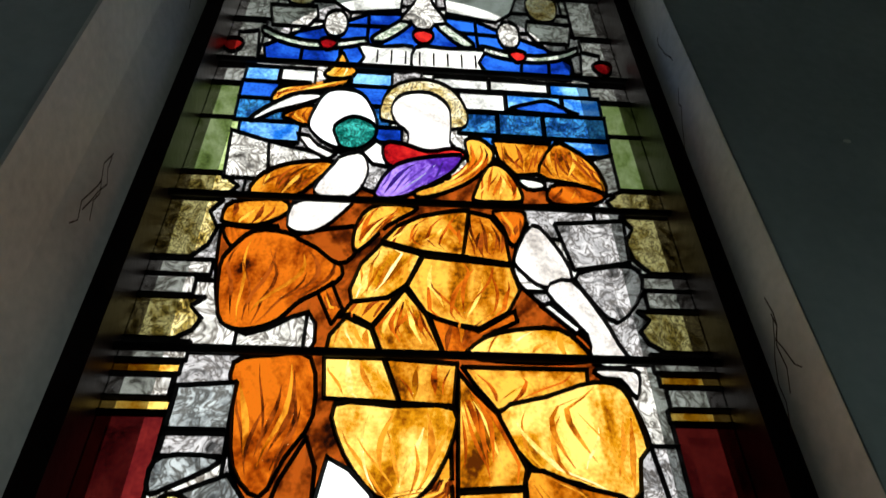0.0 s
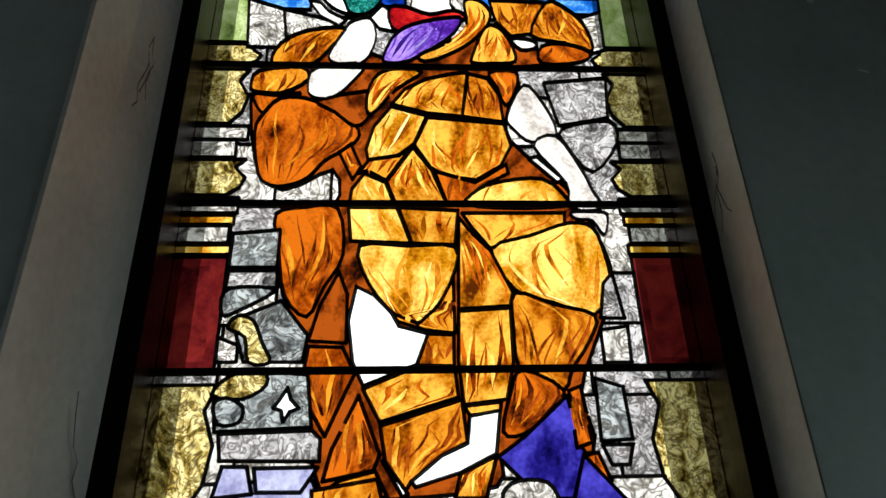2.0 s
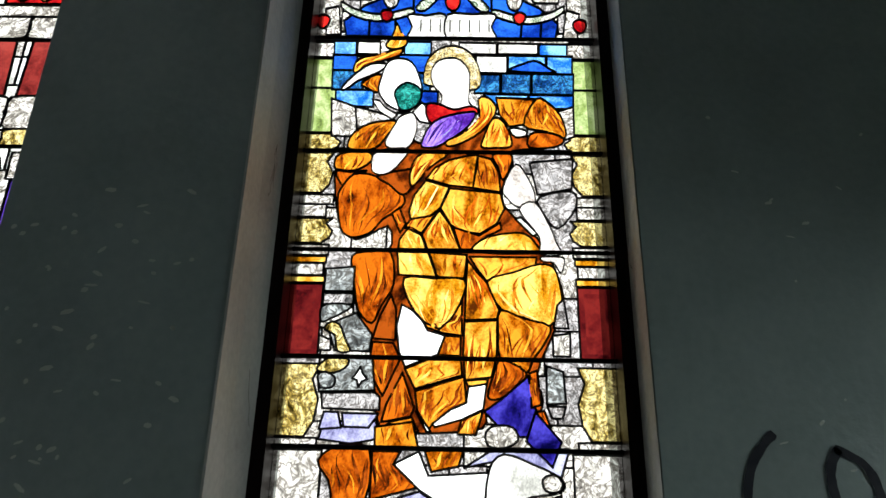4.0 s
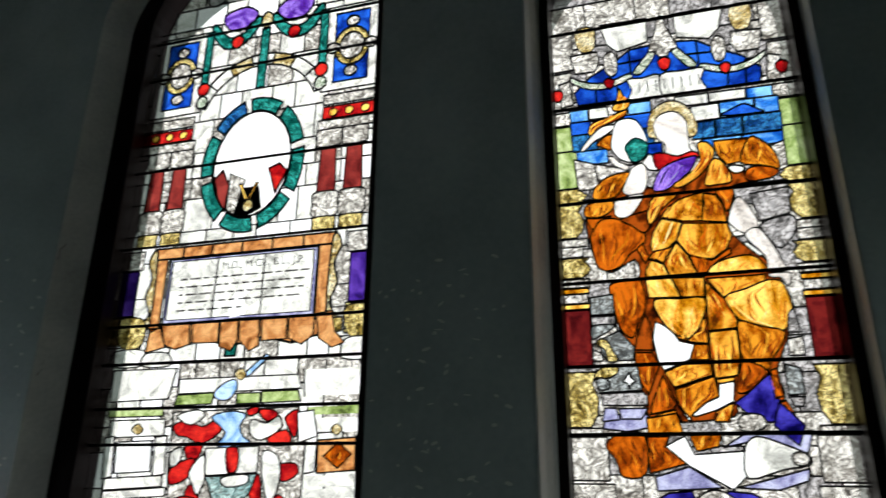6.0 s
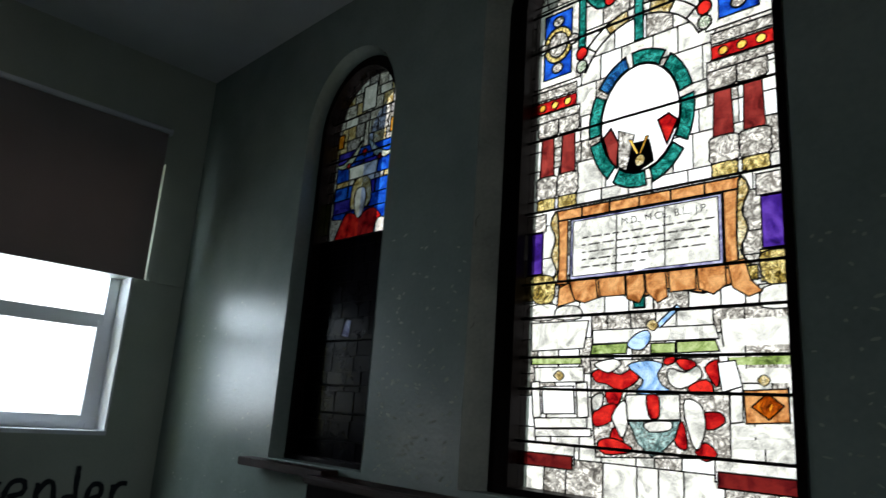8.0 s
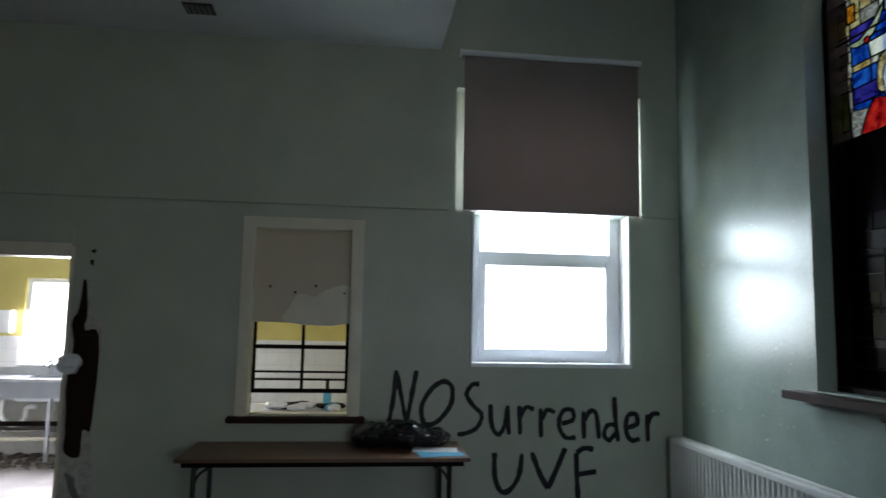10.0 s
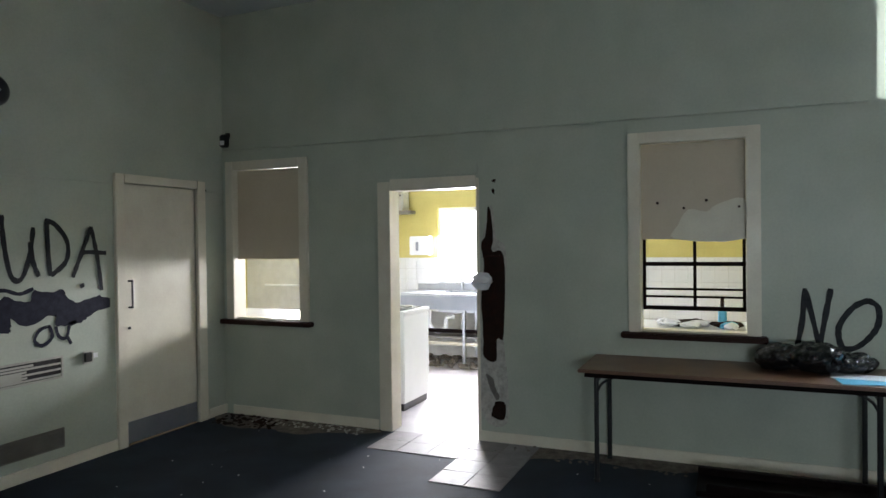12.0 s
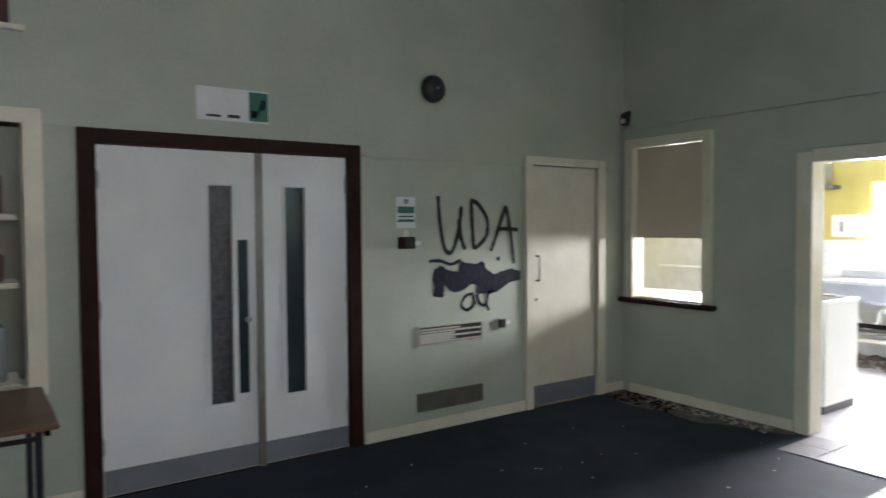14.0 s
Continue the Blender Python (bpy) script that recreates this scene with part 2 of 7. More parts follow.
_t, _x = _n.new("ShaderNodeBsdfTransparent"), _n.new("ShaderNodeMixShader")
_n["Principled BSDF"].inputs["Roughness"].default_value = 0.05
_x.inputs[0].default_value = 0.08
_l.new(_t.outputs[0], _x.inputs[1]), _l.new(_n["Principled BSDF"].outputs[0], _x.inputs[2])
_l.new(_x.outputs[0], _n["Material Output"].inputs[0])
M_DGLASS = mat("dark_door_glass", (0.030, 0.045, 0.050), 0.08, (0.020, 0.032, 0.036), 5)
M_CRACKED = mat("shattered_glass", (0.12, 0.11, 0.12), 0.3, (0.03, 0.035, 0.04), 28, 0.9)


_n, _l = M_BLIND.node_tree.nodes, M_BLIND.node_tree.links
_t, _x = _n.new("ShaderNodeBsdfTranslucent"), _n.new("ShaderNodeMixShader")
_t.inputs[0].default_value = (0.50, 0.38, 0.34, 1)
_x.inputs[0].default_value = 0.07
_l.new(_n["Principled BSDF"].outputs[0], _x.inputs[1]), _l.new(_t.outputs[0], _x.inputs[2])
_l.new(_x.outputs[0], _n["Material Output"].inputs[0])
for _m, _s in ((M_BROWN, 0.12), (M_DARK, 0.03), (M_LEAD, 0.05), (M_CARPET, 0.25), (M_NEAR_BLACK, 0.1), (M_SPRAY, 0.1), (M_SPRAY2, 0.08), (GLASS["grime"], 0.04)):
    _m.node_tree.nodes["Principled BSDF"].inputs["Specular IOR Level"].default_value = _s


# ---- building helpers ----
def box(bm, x0, y0, z0, x1, y1, z1, bevel=0.0):
    vs = bmesh.ops.create_cube(bm, size=1)["verts"]
    for v in vs:
        v.co = Vector((x0 + (v.co.x + 0.5) * (x1 - x0), y0 + (v.co.y + 0.5) * (y1 - y0), z0 + (v.co.z + 0.5) * (z1 - z0)))
    if bevel:
        es = list({e for v in vs for e in v.link_edges})
        bmesh.ops.bevel(bm, geom=es, offset=bevel, segments=2, affect="EDGES")


def tube(bm, a, b, r, seg=10, r2=None):
    a, b = Vector(a), Vector(b)
    d = b - a
    m = Matrix.Translation((a + b) / 2) @ d.to_track_quat("Z", "Y").to_matrix().to_4x4()
    bmesh.ops.create_cone(bm, cap_ends=True, segments=seg, radius1=r, radius2=r if r2 is None else r2, depth=d.length, matrix=m)


def part(name, bm, material, parent=None, label=""):
    bmesh.ops.recalc_face_normals(bm, faces=bm.faces)
    me = bpy.data.meshes.new(name)
    bm.to_mesh(me)
    bm.free()
    me.materials.append(material)
    ob = new(name, me)
    ob.parent = parent
    if label:
        tagged(ob, label)
    return ob


def boxes(name, material, parent, *dims, bevel=0.0, label=""):
    bm = bmesh.new()
    for d in dims:
        box(bm, *d, bevel=bevel)
    return part(name, bm, material, parent, label)


def thing(name, label, category, group="", kind=""):
    return tagged(new(name), label, category, group, kind)


def structure(name, material, *dims, label="", category=""):
    return tagged(boxes(name, material, None, *dims), label or name.replace("_", " "), category or name.split("_")[0], kind="structure")


def smooth(pts, n=4, closed=True):
    """A Catmull-Rom curve through the points."""
    out, k = [], len(pts)
    for i in range(k if closed else k - 1):
        p = [Vector(pts[(i + j) % k] if closed else pts[min(max(i + j, 0), k - 1)]) for j in (-1, 0, 1, 2)]
        for s in range(n):
            t = s / n
            out.append(0.5 * ((2 * p[1]) + (p[2] - p[0]) * t + (2 * p[0] - 5 * p[1] + 4 * p[2] - p[3]) * t * t + (3 * p[1] - p[0] - 3 * p[2] + p[3]) * t ** 3))
    if not closed:
        out.append(Vector(pts[-1]))
    return out


def wall_with_holes(name, axis, at, thick, a0, a1, z0, z1, holes, material, label):
    """A wall across an axis, from at to at + thick, with rectangular openings (a, b, bottom, top)."""
    bm = bmesh.new()
    cuts = sorted({a0, a1, *[h[0] for h in holes], *[h[1] for h in holes]})
    for lo, hi in zip(cuts, cuts[1:]):
        mid, z = (lo + hi) / 2, z0
        for h in sorted([h for h in holes if h[0] < mid < h[1]], key=lambda h: h[2]) + [(0, 0, z1, z1)]:
            if h[2] - z > 1e-4:
                if axis == "x":
                    box(bm, at, lo, z, at + thick, hi, h[2])
                else:
                    box(bm, lo, at, z, hi, at + thick, h[2])
            z = h[3]
    bmesh.ops.remove_doubles(bm, verts=bm.verts, dist=1e-4)
    return tagged(part(name, bm, material), label, "wall", kind="structure")


def glow(name, strength, color=(1, 1, 1)):
    m = bpy.data.materials.new(name)
    m.use_nodes = True
    n, l = m.node_tree.nodes, m.node_tree.links
    e = n.new("ShaderNodeEmission")
    e.inputs[0].default_value, e.inputs[1].default_value = (*color, 1), strength
    l.new(e.outputs[0], n["Material Output"].inputs[0])
    return m


M_SKY = glow("overcast_glare", SKY, (0.98, 1.0, 1.0))
M_SKY2 = glow("bright_overcast_glare", 5.0, (0.93, 0.97, 1.0))
# ---- the hall ----
W = -7.05      # the wall with the double doors
E = 7.76       # the far end, behind the camera
LOW, HIGH = 3.71, 4.28
structure("backdrop_north", M_SKY, (0.9, 1.2, 0.4, 8.0, 1.22, 5.5), label="white overcast sky beyond the tall windows", category="sky")
structure("backdrop_west", M_SKY2, (-1.02, -1.74, 0.6, -1.0, 0.6, 3.9), label="white overcast sky beyond the casement", category="sky")
structure("backdrop_kitchen", M_SKY2, (-4.62, -10.5, 0.3, -4.6, -2.0, 3.6), label="white overcast sky beyond the kitchen", category="sky")
ground = structure("ground", M_BARE, (-60, 0.5, -0.5, 60, 60, -0.35), label="bare ground outside the building", category="ground")
floor = structure("floor", M_CARPET, (0, W, -0.12, E, 0, 0), label="dark navy carpet floor, worn and dusty", category="floor")
ceiling = structure("ceiling", M_CEIL, (0, W, LOW, E, -1.92, LOW + 0.1), label="flat white painted lower ceiling", category="ceiling")
bulkhead = structure("wall_bulkhead", M_CEIL, (0, -2.0, LOW + 0.1, E, -1.92, HIGH), label="painted bulkhead above the lower ceiling", category="wall")
ceiling2 = structure("ceiling_upper", M_CEIL, (0, -1.92, HIGH, E, 0, HIGH + 0.1), label="higher white ceiling along the windows", category="ceiling")
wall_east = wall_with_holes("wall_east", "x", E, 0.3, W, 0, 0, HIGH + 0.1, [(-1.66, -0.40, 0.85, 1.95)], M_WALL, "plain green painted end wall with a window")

wall_west = wall_with_holes("wall_west", "x", -0.14, 0.14, W, -1.9, 0, HIGH + 0.1,
                            [(-5.28, -4.51, 0, 2.02), (-3.26, -2.55, 0.92, 2.28), (-6.92, -6.18, 0.89, 2.28)],
                            M_WALL, "mint green painted end wall with hatches and a doorway")
# The upper opening is widened to leak light beside the blind.
wall_with_holes("wall_west_window", "x", -0.30, 0.30, -1.9, 0.4, 0, HIGH + 0.1,
                [(-1.66, -0.40, 1.29, 2.46), (-1.79, -0.31, 2.462, 3.42)], M_WALL, "mint green painted end wall around the casement")
wall_south = wall_with_holes("wall_south", "y", W - 0.2, 0.2, -0.30, E + 0.2, 0, LOW + 0.1,
                             [(2.88, 4.48, 0, 2.06), (0.36, 1.15, 0, 2.08), (4.82, 6.1, 0.72, 2.14), (4.86, 6.2, 2.66, 3.3)],
                             M_WALL, "mint green painted wall with double doors")
# Unseen backing sheet, coloured near-black in place of an unlit space.
behind = structure("wall_corridor", M_NEAR_BLACK, (-0.3, W - 1.4, 0, E, W - 1.3, LOW), label="near-black sheet added for the unlit space beyond the openings", category="wall")


def arch_points(cx, half, spring, rise, n=24):
    return [(cx + half * math.cos(a), spring + rise * math.sin(a)) for a in [math.pi * i / n for i in range(n + 1)]]


# openings of the tall arched windows: centre, half width, sill, spring and rise
OPENINGS = ((2.035, 0.455, 1.27, 3.38, 0.50), (3.915, 0.735, 1.27, 3.66, 0.56), (5.72, 0.475, 1.27, 3.38, 0.50))


PIER = -0.12   # the pier beside the last window stands proud


def window_wall():
    """The wall with three arched openings; its edges round softly into the reveals."""
    bm = bmesh.new()
    T = 0.5
    x = 0.0
    for cx, half, sill, spring, rise in OPENINGS:
        box(bm, x, 0, 0, cx - half, T, HIGH + 0.1)
        if cx > 5:
            box(bm, x + 0.05, PIER, 0, cx - half, 0, HIGH + 0.1)
        box(bm, cx - half, 0, 0, cx + half, T, sill)
        pts = arch_points(cx, half, spring, rise)
        for (xa, za), (xb, zb) in zip(pts, pts[1:]):
            q = [bm.verts.new((px, py, pz)) for py in (0, T) for px, pz in ((xa, za), (xb, zb), (xb, HIGH + 0.1), (xa, HIGH + 0.1))]
            for f in ((0, 1, 2, 3), (7, 6, 5, 4), (0, 4, 5, 1), (2, 6, 7, 3)):
                bm.faces.new([q[i] for i in f])
        x = cx + half
    box(bm, x, 0, 0, E + 0.2, T, HIGH + 0.1)
    bmesh.ops.remove_doubles(bm, verts=bm.verts, dist=1e-4)
    return tagged(part("wall_north", bm, M_WALL_BACKLIT), "mint gloss painted wall with flaking paint, darkened as back-lit", "wall", kind="structure")


wall_north = window_wall()


def arch_ring(bm, cx, spring, rise, half, sill, inner, y0, y1, off=0.0):
    """A band that follows an arched opening; inner is how far it reaches in, at depth y1."""
    def outline(c, h, b, r):
        return [(c - h, b), *reversed(arch_points(c, h, spring, r)), (c + h, b)]
    o, i = outline(cx, half, sill, rise), outline(cx + off, half - inner, sill, rise - inner)
    for k in range(len(o) - 1):
        quad = []
        for (px, pz), py in ((o[k], y0), (o[k + 1], y0), (i[k + 1], y1), (i[k], y1)):
            quad.append(bm.verts.new((px, py, pz)))
        bm.faces.new(quad)
    return o, i


def solid_ring(bm, cx, spring, rise, half, sill, inner, y0, y1):
    arch_ring(bm, cx, spring, rise, half, sill, inner, y0, y0)
    arch_ring(bm, cx, spring, rise, half, sill, inner, y1, y1)
    h, r = half - inner, rise - inner
    pts = [(cx - h, sill), *reversed(arch_points(cx, h, spring, r)), (cx + h, sill)]
    for a, b in zip(pts, pts[1:]):
        bm.faces.new([bm.verts.new((p[0], y, p[1])) for p, y in ((a, y0), (b, y0), (b, y1), (a, y1))])


# ---- leaded windows: shapes laid over one another, each cut out of those below ----
def clip_half(poly, a, b, keep_left):
    out, n = [], len(poly)
    ex, ez = b[0] - a[0], b[1] - a[1]
    d = [(ex * (p[1] - a[1]) - ez * (p[0] - a[0])) * (1 if keep_left else -1) for p in poly]
    for i in range(n):
        j = (i + 1) % n
        if d[i] >= 0:
            out.append(poly[i])
        if (d[i] > 0 > d[j]) or (d[i] < 0 < d[j]):
            t = d[i] / (d[i] - d[j])
            out.append((poly[i][0] + (poly[j][0] - poly[i][0]) * t, poly[i][1] + (poly[j][1] - poly[i][1]) * t))
    return out


def area(poly):
    return 0.5 * sum(p[0] * q[1] - q[0] * p[1] for p, q in zip(poly, poly[1:] + poly[:1]))


def triangles(poly):
    from mathutils.geometry import tessellate_polygon
    out = []
    for t in tessellate_polygon([[Vector((p[0], p[1], 0)) for p in poly]]):
        tri = [poly[i] for i in t]
        if area(tri) < 0:
            tri.reverse()
        if area(tri) > 1e-9:
            out.append(tri)
    return out


def bounds(poly):
    return min(p[0] for p in poly), min(p[1] for p in poly), max(p[0] for p in poly), max(p[1] for p in poly)


def apart_from(a, b):
    return a[2] <= b[0] or b[2] <= a[0] or a[3] <= b[1] or b[3] <= a[1]


class Leaded:
    """A leaded window of flat shapes, in metres from its centre line and above the floor."""

    def __init__(self, outline):
        self.outline, self.panes, self.lines = outline, [], []

    def add(self, color, poly, lead=0.0095):
        tris = triangles(poly)
        box_s = bounds(poly)
        for pane in self.panes:
            if apart_from(pane["box"], box_s):
                continue
            frags = pane["frags"]
            for tri in tris:
                tb, rest = bounds(tri), []
                for f in frags:
                    if apart_from(bounds(f), tb):
                        rest.append(f)
                        continue
                    for a, b in zip(tri, tri[1:] + tri[:1]):
                        o = clip_half(f, a, b, False)
                        if len(o) > 2 and abs(area(o)) > 4e-8:
                            rest.append(o)
                        f = clip_half(f, a, b, True)
                        if len(f) < 3:
                            break
                frags = rest
            pane["frags"] = frags
        left = []
        for s in self.lines:
            segs = [s]
            sb = (min(s[0][0], s[1][0]), min(s[0][1], s[1][1]), max(s[0][0], s[1][0]) + 1e-9, max(s[0][1], s[1][1]) + 1e-9)
            if not apart_from(sb, box_s):
                for tri in tris:
                    nxt = []
                    for p, q, w in segs:
                        lo, hi = 0.0, 1.0
                        for a, b in zip(tri, tri[1:] + tri[:1]):
                            dp = (b[0] - a[0]) * (p[1] - a[1]) - (b[1] - a[1]) * (p[0] - a[0])
                            dq = (b[0] - a[0]) * (q[1] - a[1]) - (b[1] - a[1]) * (q[0] - a[0])
                            if dp < 0 and dq < 0:
                                lo, hi = 1.0, 0.0
                            elif dp < 0:
                                lo = max(lo, dp / (dp - dq))
                            elif dq < 0:
                                hi = min(hi, dp / (dp - dq))
                        if hi <= lo:
                            nxt.append((p, q, w))
                        else:
                            at = lambda t: (p[0] + (q[0] - p[0]) * t, p[1] + (q[1] - p[1]) * t)
                            if lo > 1e-3:
                                nxt.append((p, at(lo), w))
                            if hi < 1 - 1e-3:
                                nxt.append((at(hi), q, w))
                    segs = nxt
            left += segs
        self.lines = left
        frags = []
        for tri in tris:
            f = tri
            for a, b in zip(self.outline, self.outline[1:] + self.outline[:1]):
                f = clip_half(f, a, b, True)
                if len(f) < 3:
                    break
            if len(f) > 2 and area(f) > 1e-8:
                frags.append(f)
        if frags:
            self.panes.append({"color": color, "frags": frags, "box": box_s})
            if lead:
                self.lines += [(p, q, lead) for p, q in zip(poly, poly[1:] + poly[:1])]

    def inside(self, p):
        return all((b[0] - a[0]) * (p[1] - a[1]) - (b[1] - a[1]) * (p[0] - a[0]) >= -0.004 for a, b in zip(self.outline, self.outline[1:] + self.outline[:1]))

    def build(self, parent, cx, y):
        for pane in self.panes:
            if not pane["frags"]:
                continue
            bm = bmesh.new()
            for f in pane["frags"]:
                vs = [bm.verts.new((cx + p[0], y, p[1])) for p in f]
                bm.faces.new(vs)
            bmesh.ops.remove_doubles(bm, verts=bm.verts, dist=2e-5)
            part("pane", bm, GLASS[pane["color"]], parent)
        verts, faces = [], []
        for p, q, w in self.lines:
            d = Vector((q[0] - p[0], q[1] - p[1]))
            if d.length < 1e-4 or not (self.inside(p) and self.inside(q)):
                continue
            d.normalize()
            s = Vector((-d[1], d[0])) * w / 2
            p2, q2 = Vector(p) - d * w * 0.3, Vector(q) + d * w * 0.3
            k = len(verts)
            for c, yy in ((p2 + s, 0.004), (q2 + s, 0.004), (q2 - s, 0.004), (p2 - s, 0.004), (p2, -0.005), (q2, -0.005)):
                verts.append((cx + c[0], y + yy, c[1]))
            faces += [(k, k + 1, k + 5, k + 4), (k + 4, k + 5, k + 2, k + 3), (k, k + 3, k + 2, k + 1)]
        me = bpy.data.meshes.new("leading")
        me.from_pydata(verts, [], faces)
        me.materials.append(M_LEAD)
        ob = new("leading", me)
        ob.parent = parent


def rect(x0, z0, x1, z1):
    return [(x0, z0), (x1, z0), (x1, z1), (x0, z1)]


def oval(cx, cz, a, b, n=20, start=0.0, end=2 * math.pi):
    return [(cx + a * math.cos(start + (end - start) * i / n), cz + b * math.sin(start + (end - start) * i / n)) for i in range(n)]


def arch_outline(half, sill, spring, rise):
    return [(-half, sill), (half, sill)] + arch_points(0, half, spring, rise)


SHADE = {"yellow": ("amber", "cream"), "gold": ("orange", "yellow"), "amber": ("rust", "gold"), "orange": ("rust", "amber"), "violet": ("purple", "lilac")}


def folds(glass, color, outline):
    """Painted folds: tapered strokes that follow the two long sides of a piece."""
    r = random.Random(len(outline) * 31 + len(glass.panes))
    zs = [p[1] for p in outline]
    lo, hi = min(zs), max(zs)
    size = hi - lo
    if size < 0.05:
        return

    def span(z):
        xs = []
        for a, b in zip(outline, outline[1:] + outline[:1]):
            if (a[1] - z) * (b[1] - z) < 0:
                xs.append(a[0] + (b[0] - a[0]) * (z - a[1]) / (b[1] - a[1]))
        return (min(xs), max(xs)) if len(xs) > 1 else None
    n = 4 if size < 0.09 else 9
    for k in range(n):
        s = (k + r.uniform(0.5, 1.1)) / (n + 0.6)
        z0, z1 = lo + size * r.uniform(0.02, 0.3), lo + size * r.uniform(0.55, 0.98)
        bend, width = r.uniform(-0.3, 0.3), r.uniform(0.0016, 0.0052)
        left, right = [], []
        for i in range(7):
            t = i / 6
            sp = span(z0 + (z1 - z0) * t)
            if not sp or sp[1] - sp[0] < 0.02:
                continue
            f = min(max(s + bend * (t - 0.5) + 0.03 * math.sin(t * 4 + k), 0.06), 0.94)
            x = sp[0] + (sp[1] - sp[0]) * f
            w = width * math.sin(math.pi * min(max(t, 0.04), 0.96))
            left.append((x - w, z0 + (z1 - z0) * t))
            right.append((x + w, z0 + (z1 - z0) * t))
        if len(left) > 3:
            glass.add(SHADE[color][1 if k % 4 == 1 else 0], right + left[::-1], None)


def adder(glass):
    def add(color, curved, *pts):
        p = [(a / 100, b / 100) for a, b in pts]
        if area(p) < 0:
            p = p[::-1]
        shape = [tuple(v) for v in smooth(p, 3)] if curved else p
        glass.add(color, shape, 0.004 if color in ("flesh", "hair") else 0.0062)
        if color in SHADE:
            folds(glass, color, shape)
    return add


def background(glass, half, z0, z1, rng, colors, rows, cols):
    z = z0
    while z < z1:
        h = rows * rng.uniform(0.7, 1.3)
        x = -half
        while x < half:
            w = cols * rng.uniform(0.6, 1.4)
            glass.add(rng.choice(colors), rect(x, z, min(x + w, half), z + h), 0.006)
            x += w
        z += h


def side_columns(glass, half, mirror=(1, -1)):
    """The painted pilasters that stand along both edges."""
    o, i = half, half - 0.085
    for s in mirror:
        for color, z0, z1, a, b in (("pearl", 3.13, 3.30, o, i), ("pearl", 2.955, 3.12, o, i + 0.01), ("pearl", 2.89, 2.945, o, i - 0.01), ("green", 2.78, 2.885, o, i + 0.008), ("green", 2.628, 2.78, o, i + 0.004),
                                    ("olive", 2.57, 2.625, o, i - 0.015), ("olive", 2.435, 2.562, o, i), ("pearl", 2.40, 2.43, o, i - 0.012), ("pearl", 2.362, 2.40, o, i + 0.006),
                                    ("olive", 2.285, 2.358, o, i - 0.012), ("pearl", 2.25, 2.28, o, i - 0.01), ("yellow", 2.228, 2.246, o, i - 0.006), ("pearl", 2.193, 2.226, o, i), ("yellow", 2.172, 2.19, o, i - 0.006),
                                    ("crimson", 1.972, 2.168, o, i - 0.004), ("olive", 1.775, 1.955, o, i - 0.012), ("pearl", 1.750, 1.772, o, i - 0.02),
                                    ("pearl", 1.61, 1.744, o, i - 0.035), ("pearl", 1.45, 1.60, o, i - 0.05)):
            p = rect(min(s * a, s * b), z0, max(s * a, s * b), z1)
            if color == "olive":
                h = z1 - z0
                p = [(s * x, z) for x, z in ((a, z0), (b + 0.025, z0), (b + 0.004, z0 + 0.2 * h), (b - 0.004, z0 + 0.5 * h), (b + 0.014, z0 + 0.78 * h), (b - 0.002, z1), (a, z1))][::-s]
            glass.add(color, p, 0.006)
        glass.add("crimson", rect(min(s * (o - 0.02), s * (i + 0.012)), 1.99, max(s * (o - 0.02), s * (i + 0.012)), 2.15), None)


def window_frame(name, label, opening, glass_half, bars, glass_y, shift=0.0, splay=0.018, off=0.017, plaster=None):
    cx, half, sill, spring, rise = opening
    root = thing(name, label, "stained window", kind="structure")
    bm = bmesh.new()
    arch_ring(bm, cx, spring, rise - 0.004, half - 0.004, sill, splay, -0.002, 0.10, off)
    part("reveal", bm, plaster or M_REVEAL, root, "cream plaster reveal, stained and cracked; third window's darkened for shade")
    bm = bmesh.new()
    g = glass_half
    solid_ring(bm, cx + shift, spring, rise + 0.06, g + 0.14, sill, 0.142, 0.10, glass_y + 0.05)
    part("window_frame", bm, M_DARK, root, "black painted timber frame")
    boxes("bottom_rail", M_DARK, root, (cx + shift - g - 0.05, 0.098, sill + 0.001, cx + shift + g + 0.05, glass_y + 0.052, sill + 0.03))
    for z in bars:
        h = g if z < spring else g * math.sqrt(max(0.05, 1 - ((z - spring) / (rise - 0.06)) ** 2))
        bm = bmesh.new()
        tube(bm, (cx + shift - h, glass_y - 0.014, z), (cx + shift + h, glass_y - 0.014, z), 0.0065, 8)
        part("glazing_bar", bm, M_LEAD, root)
    return root


GY = 0.17
rng = random.Random(5)


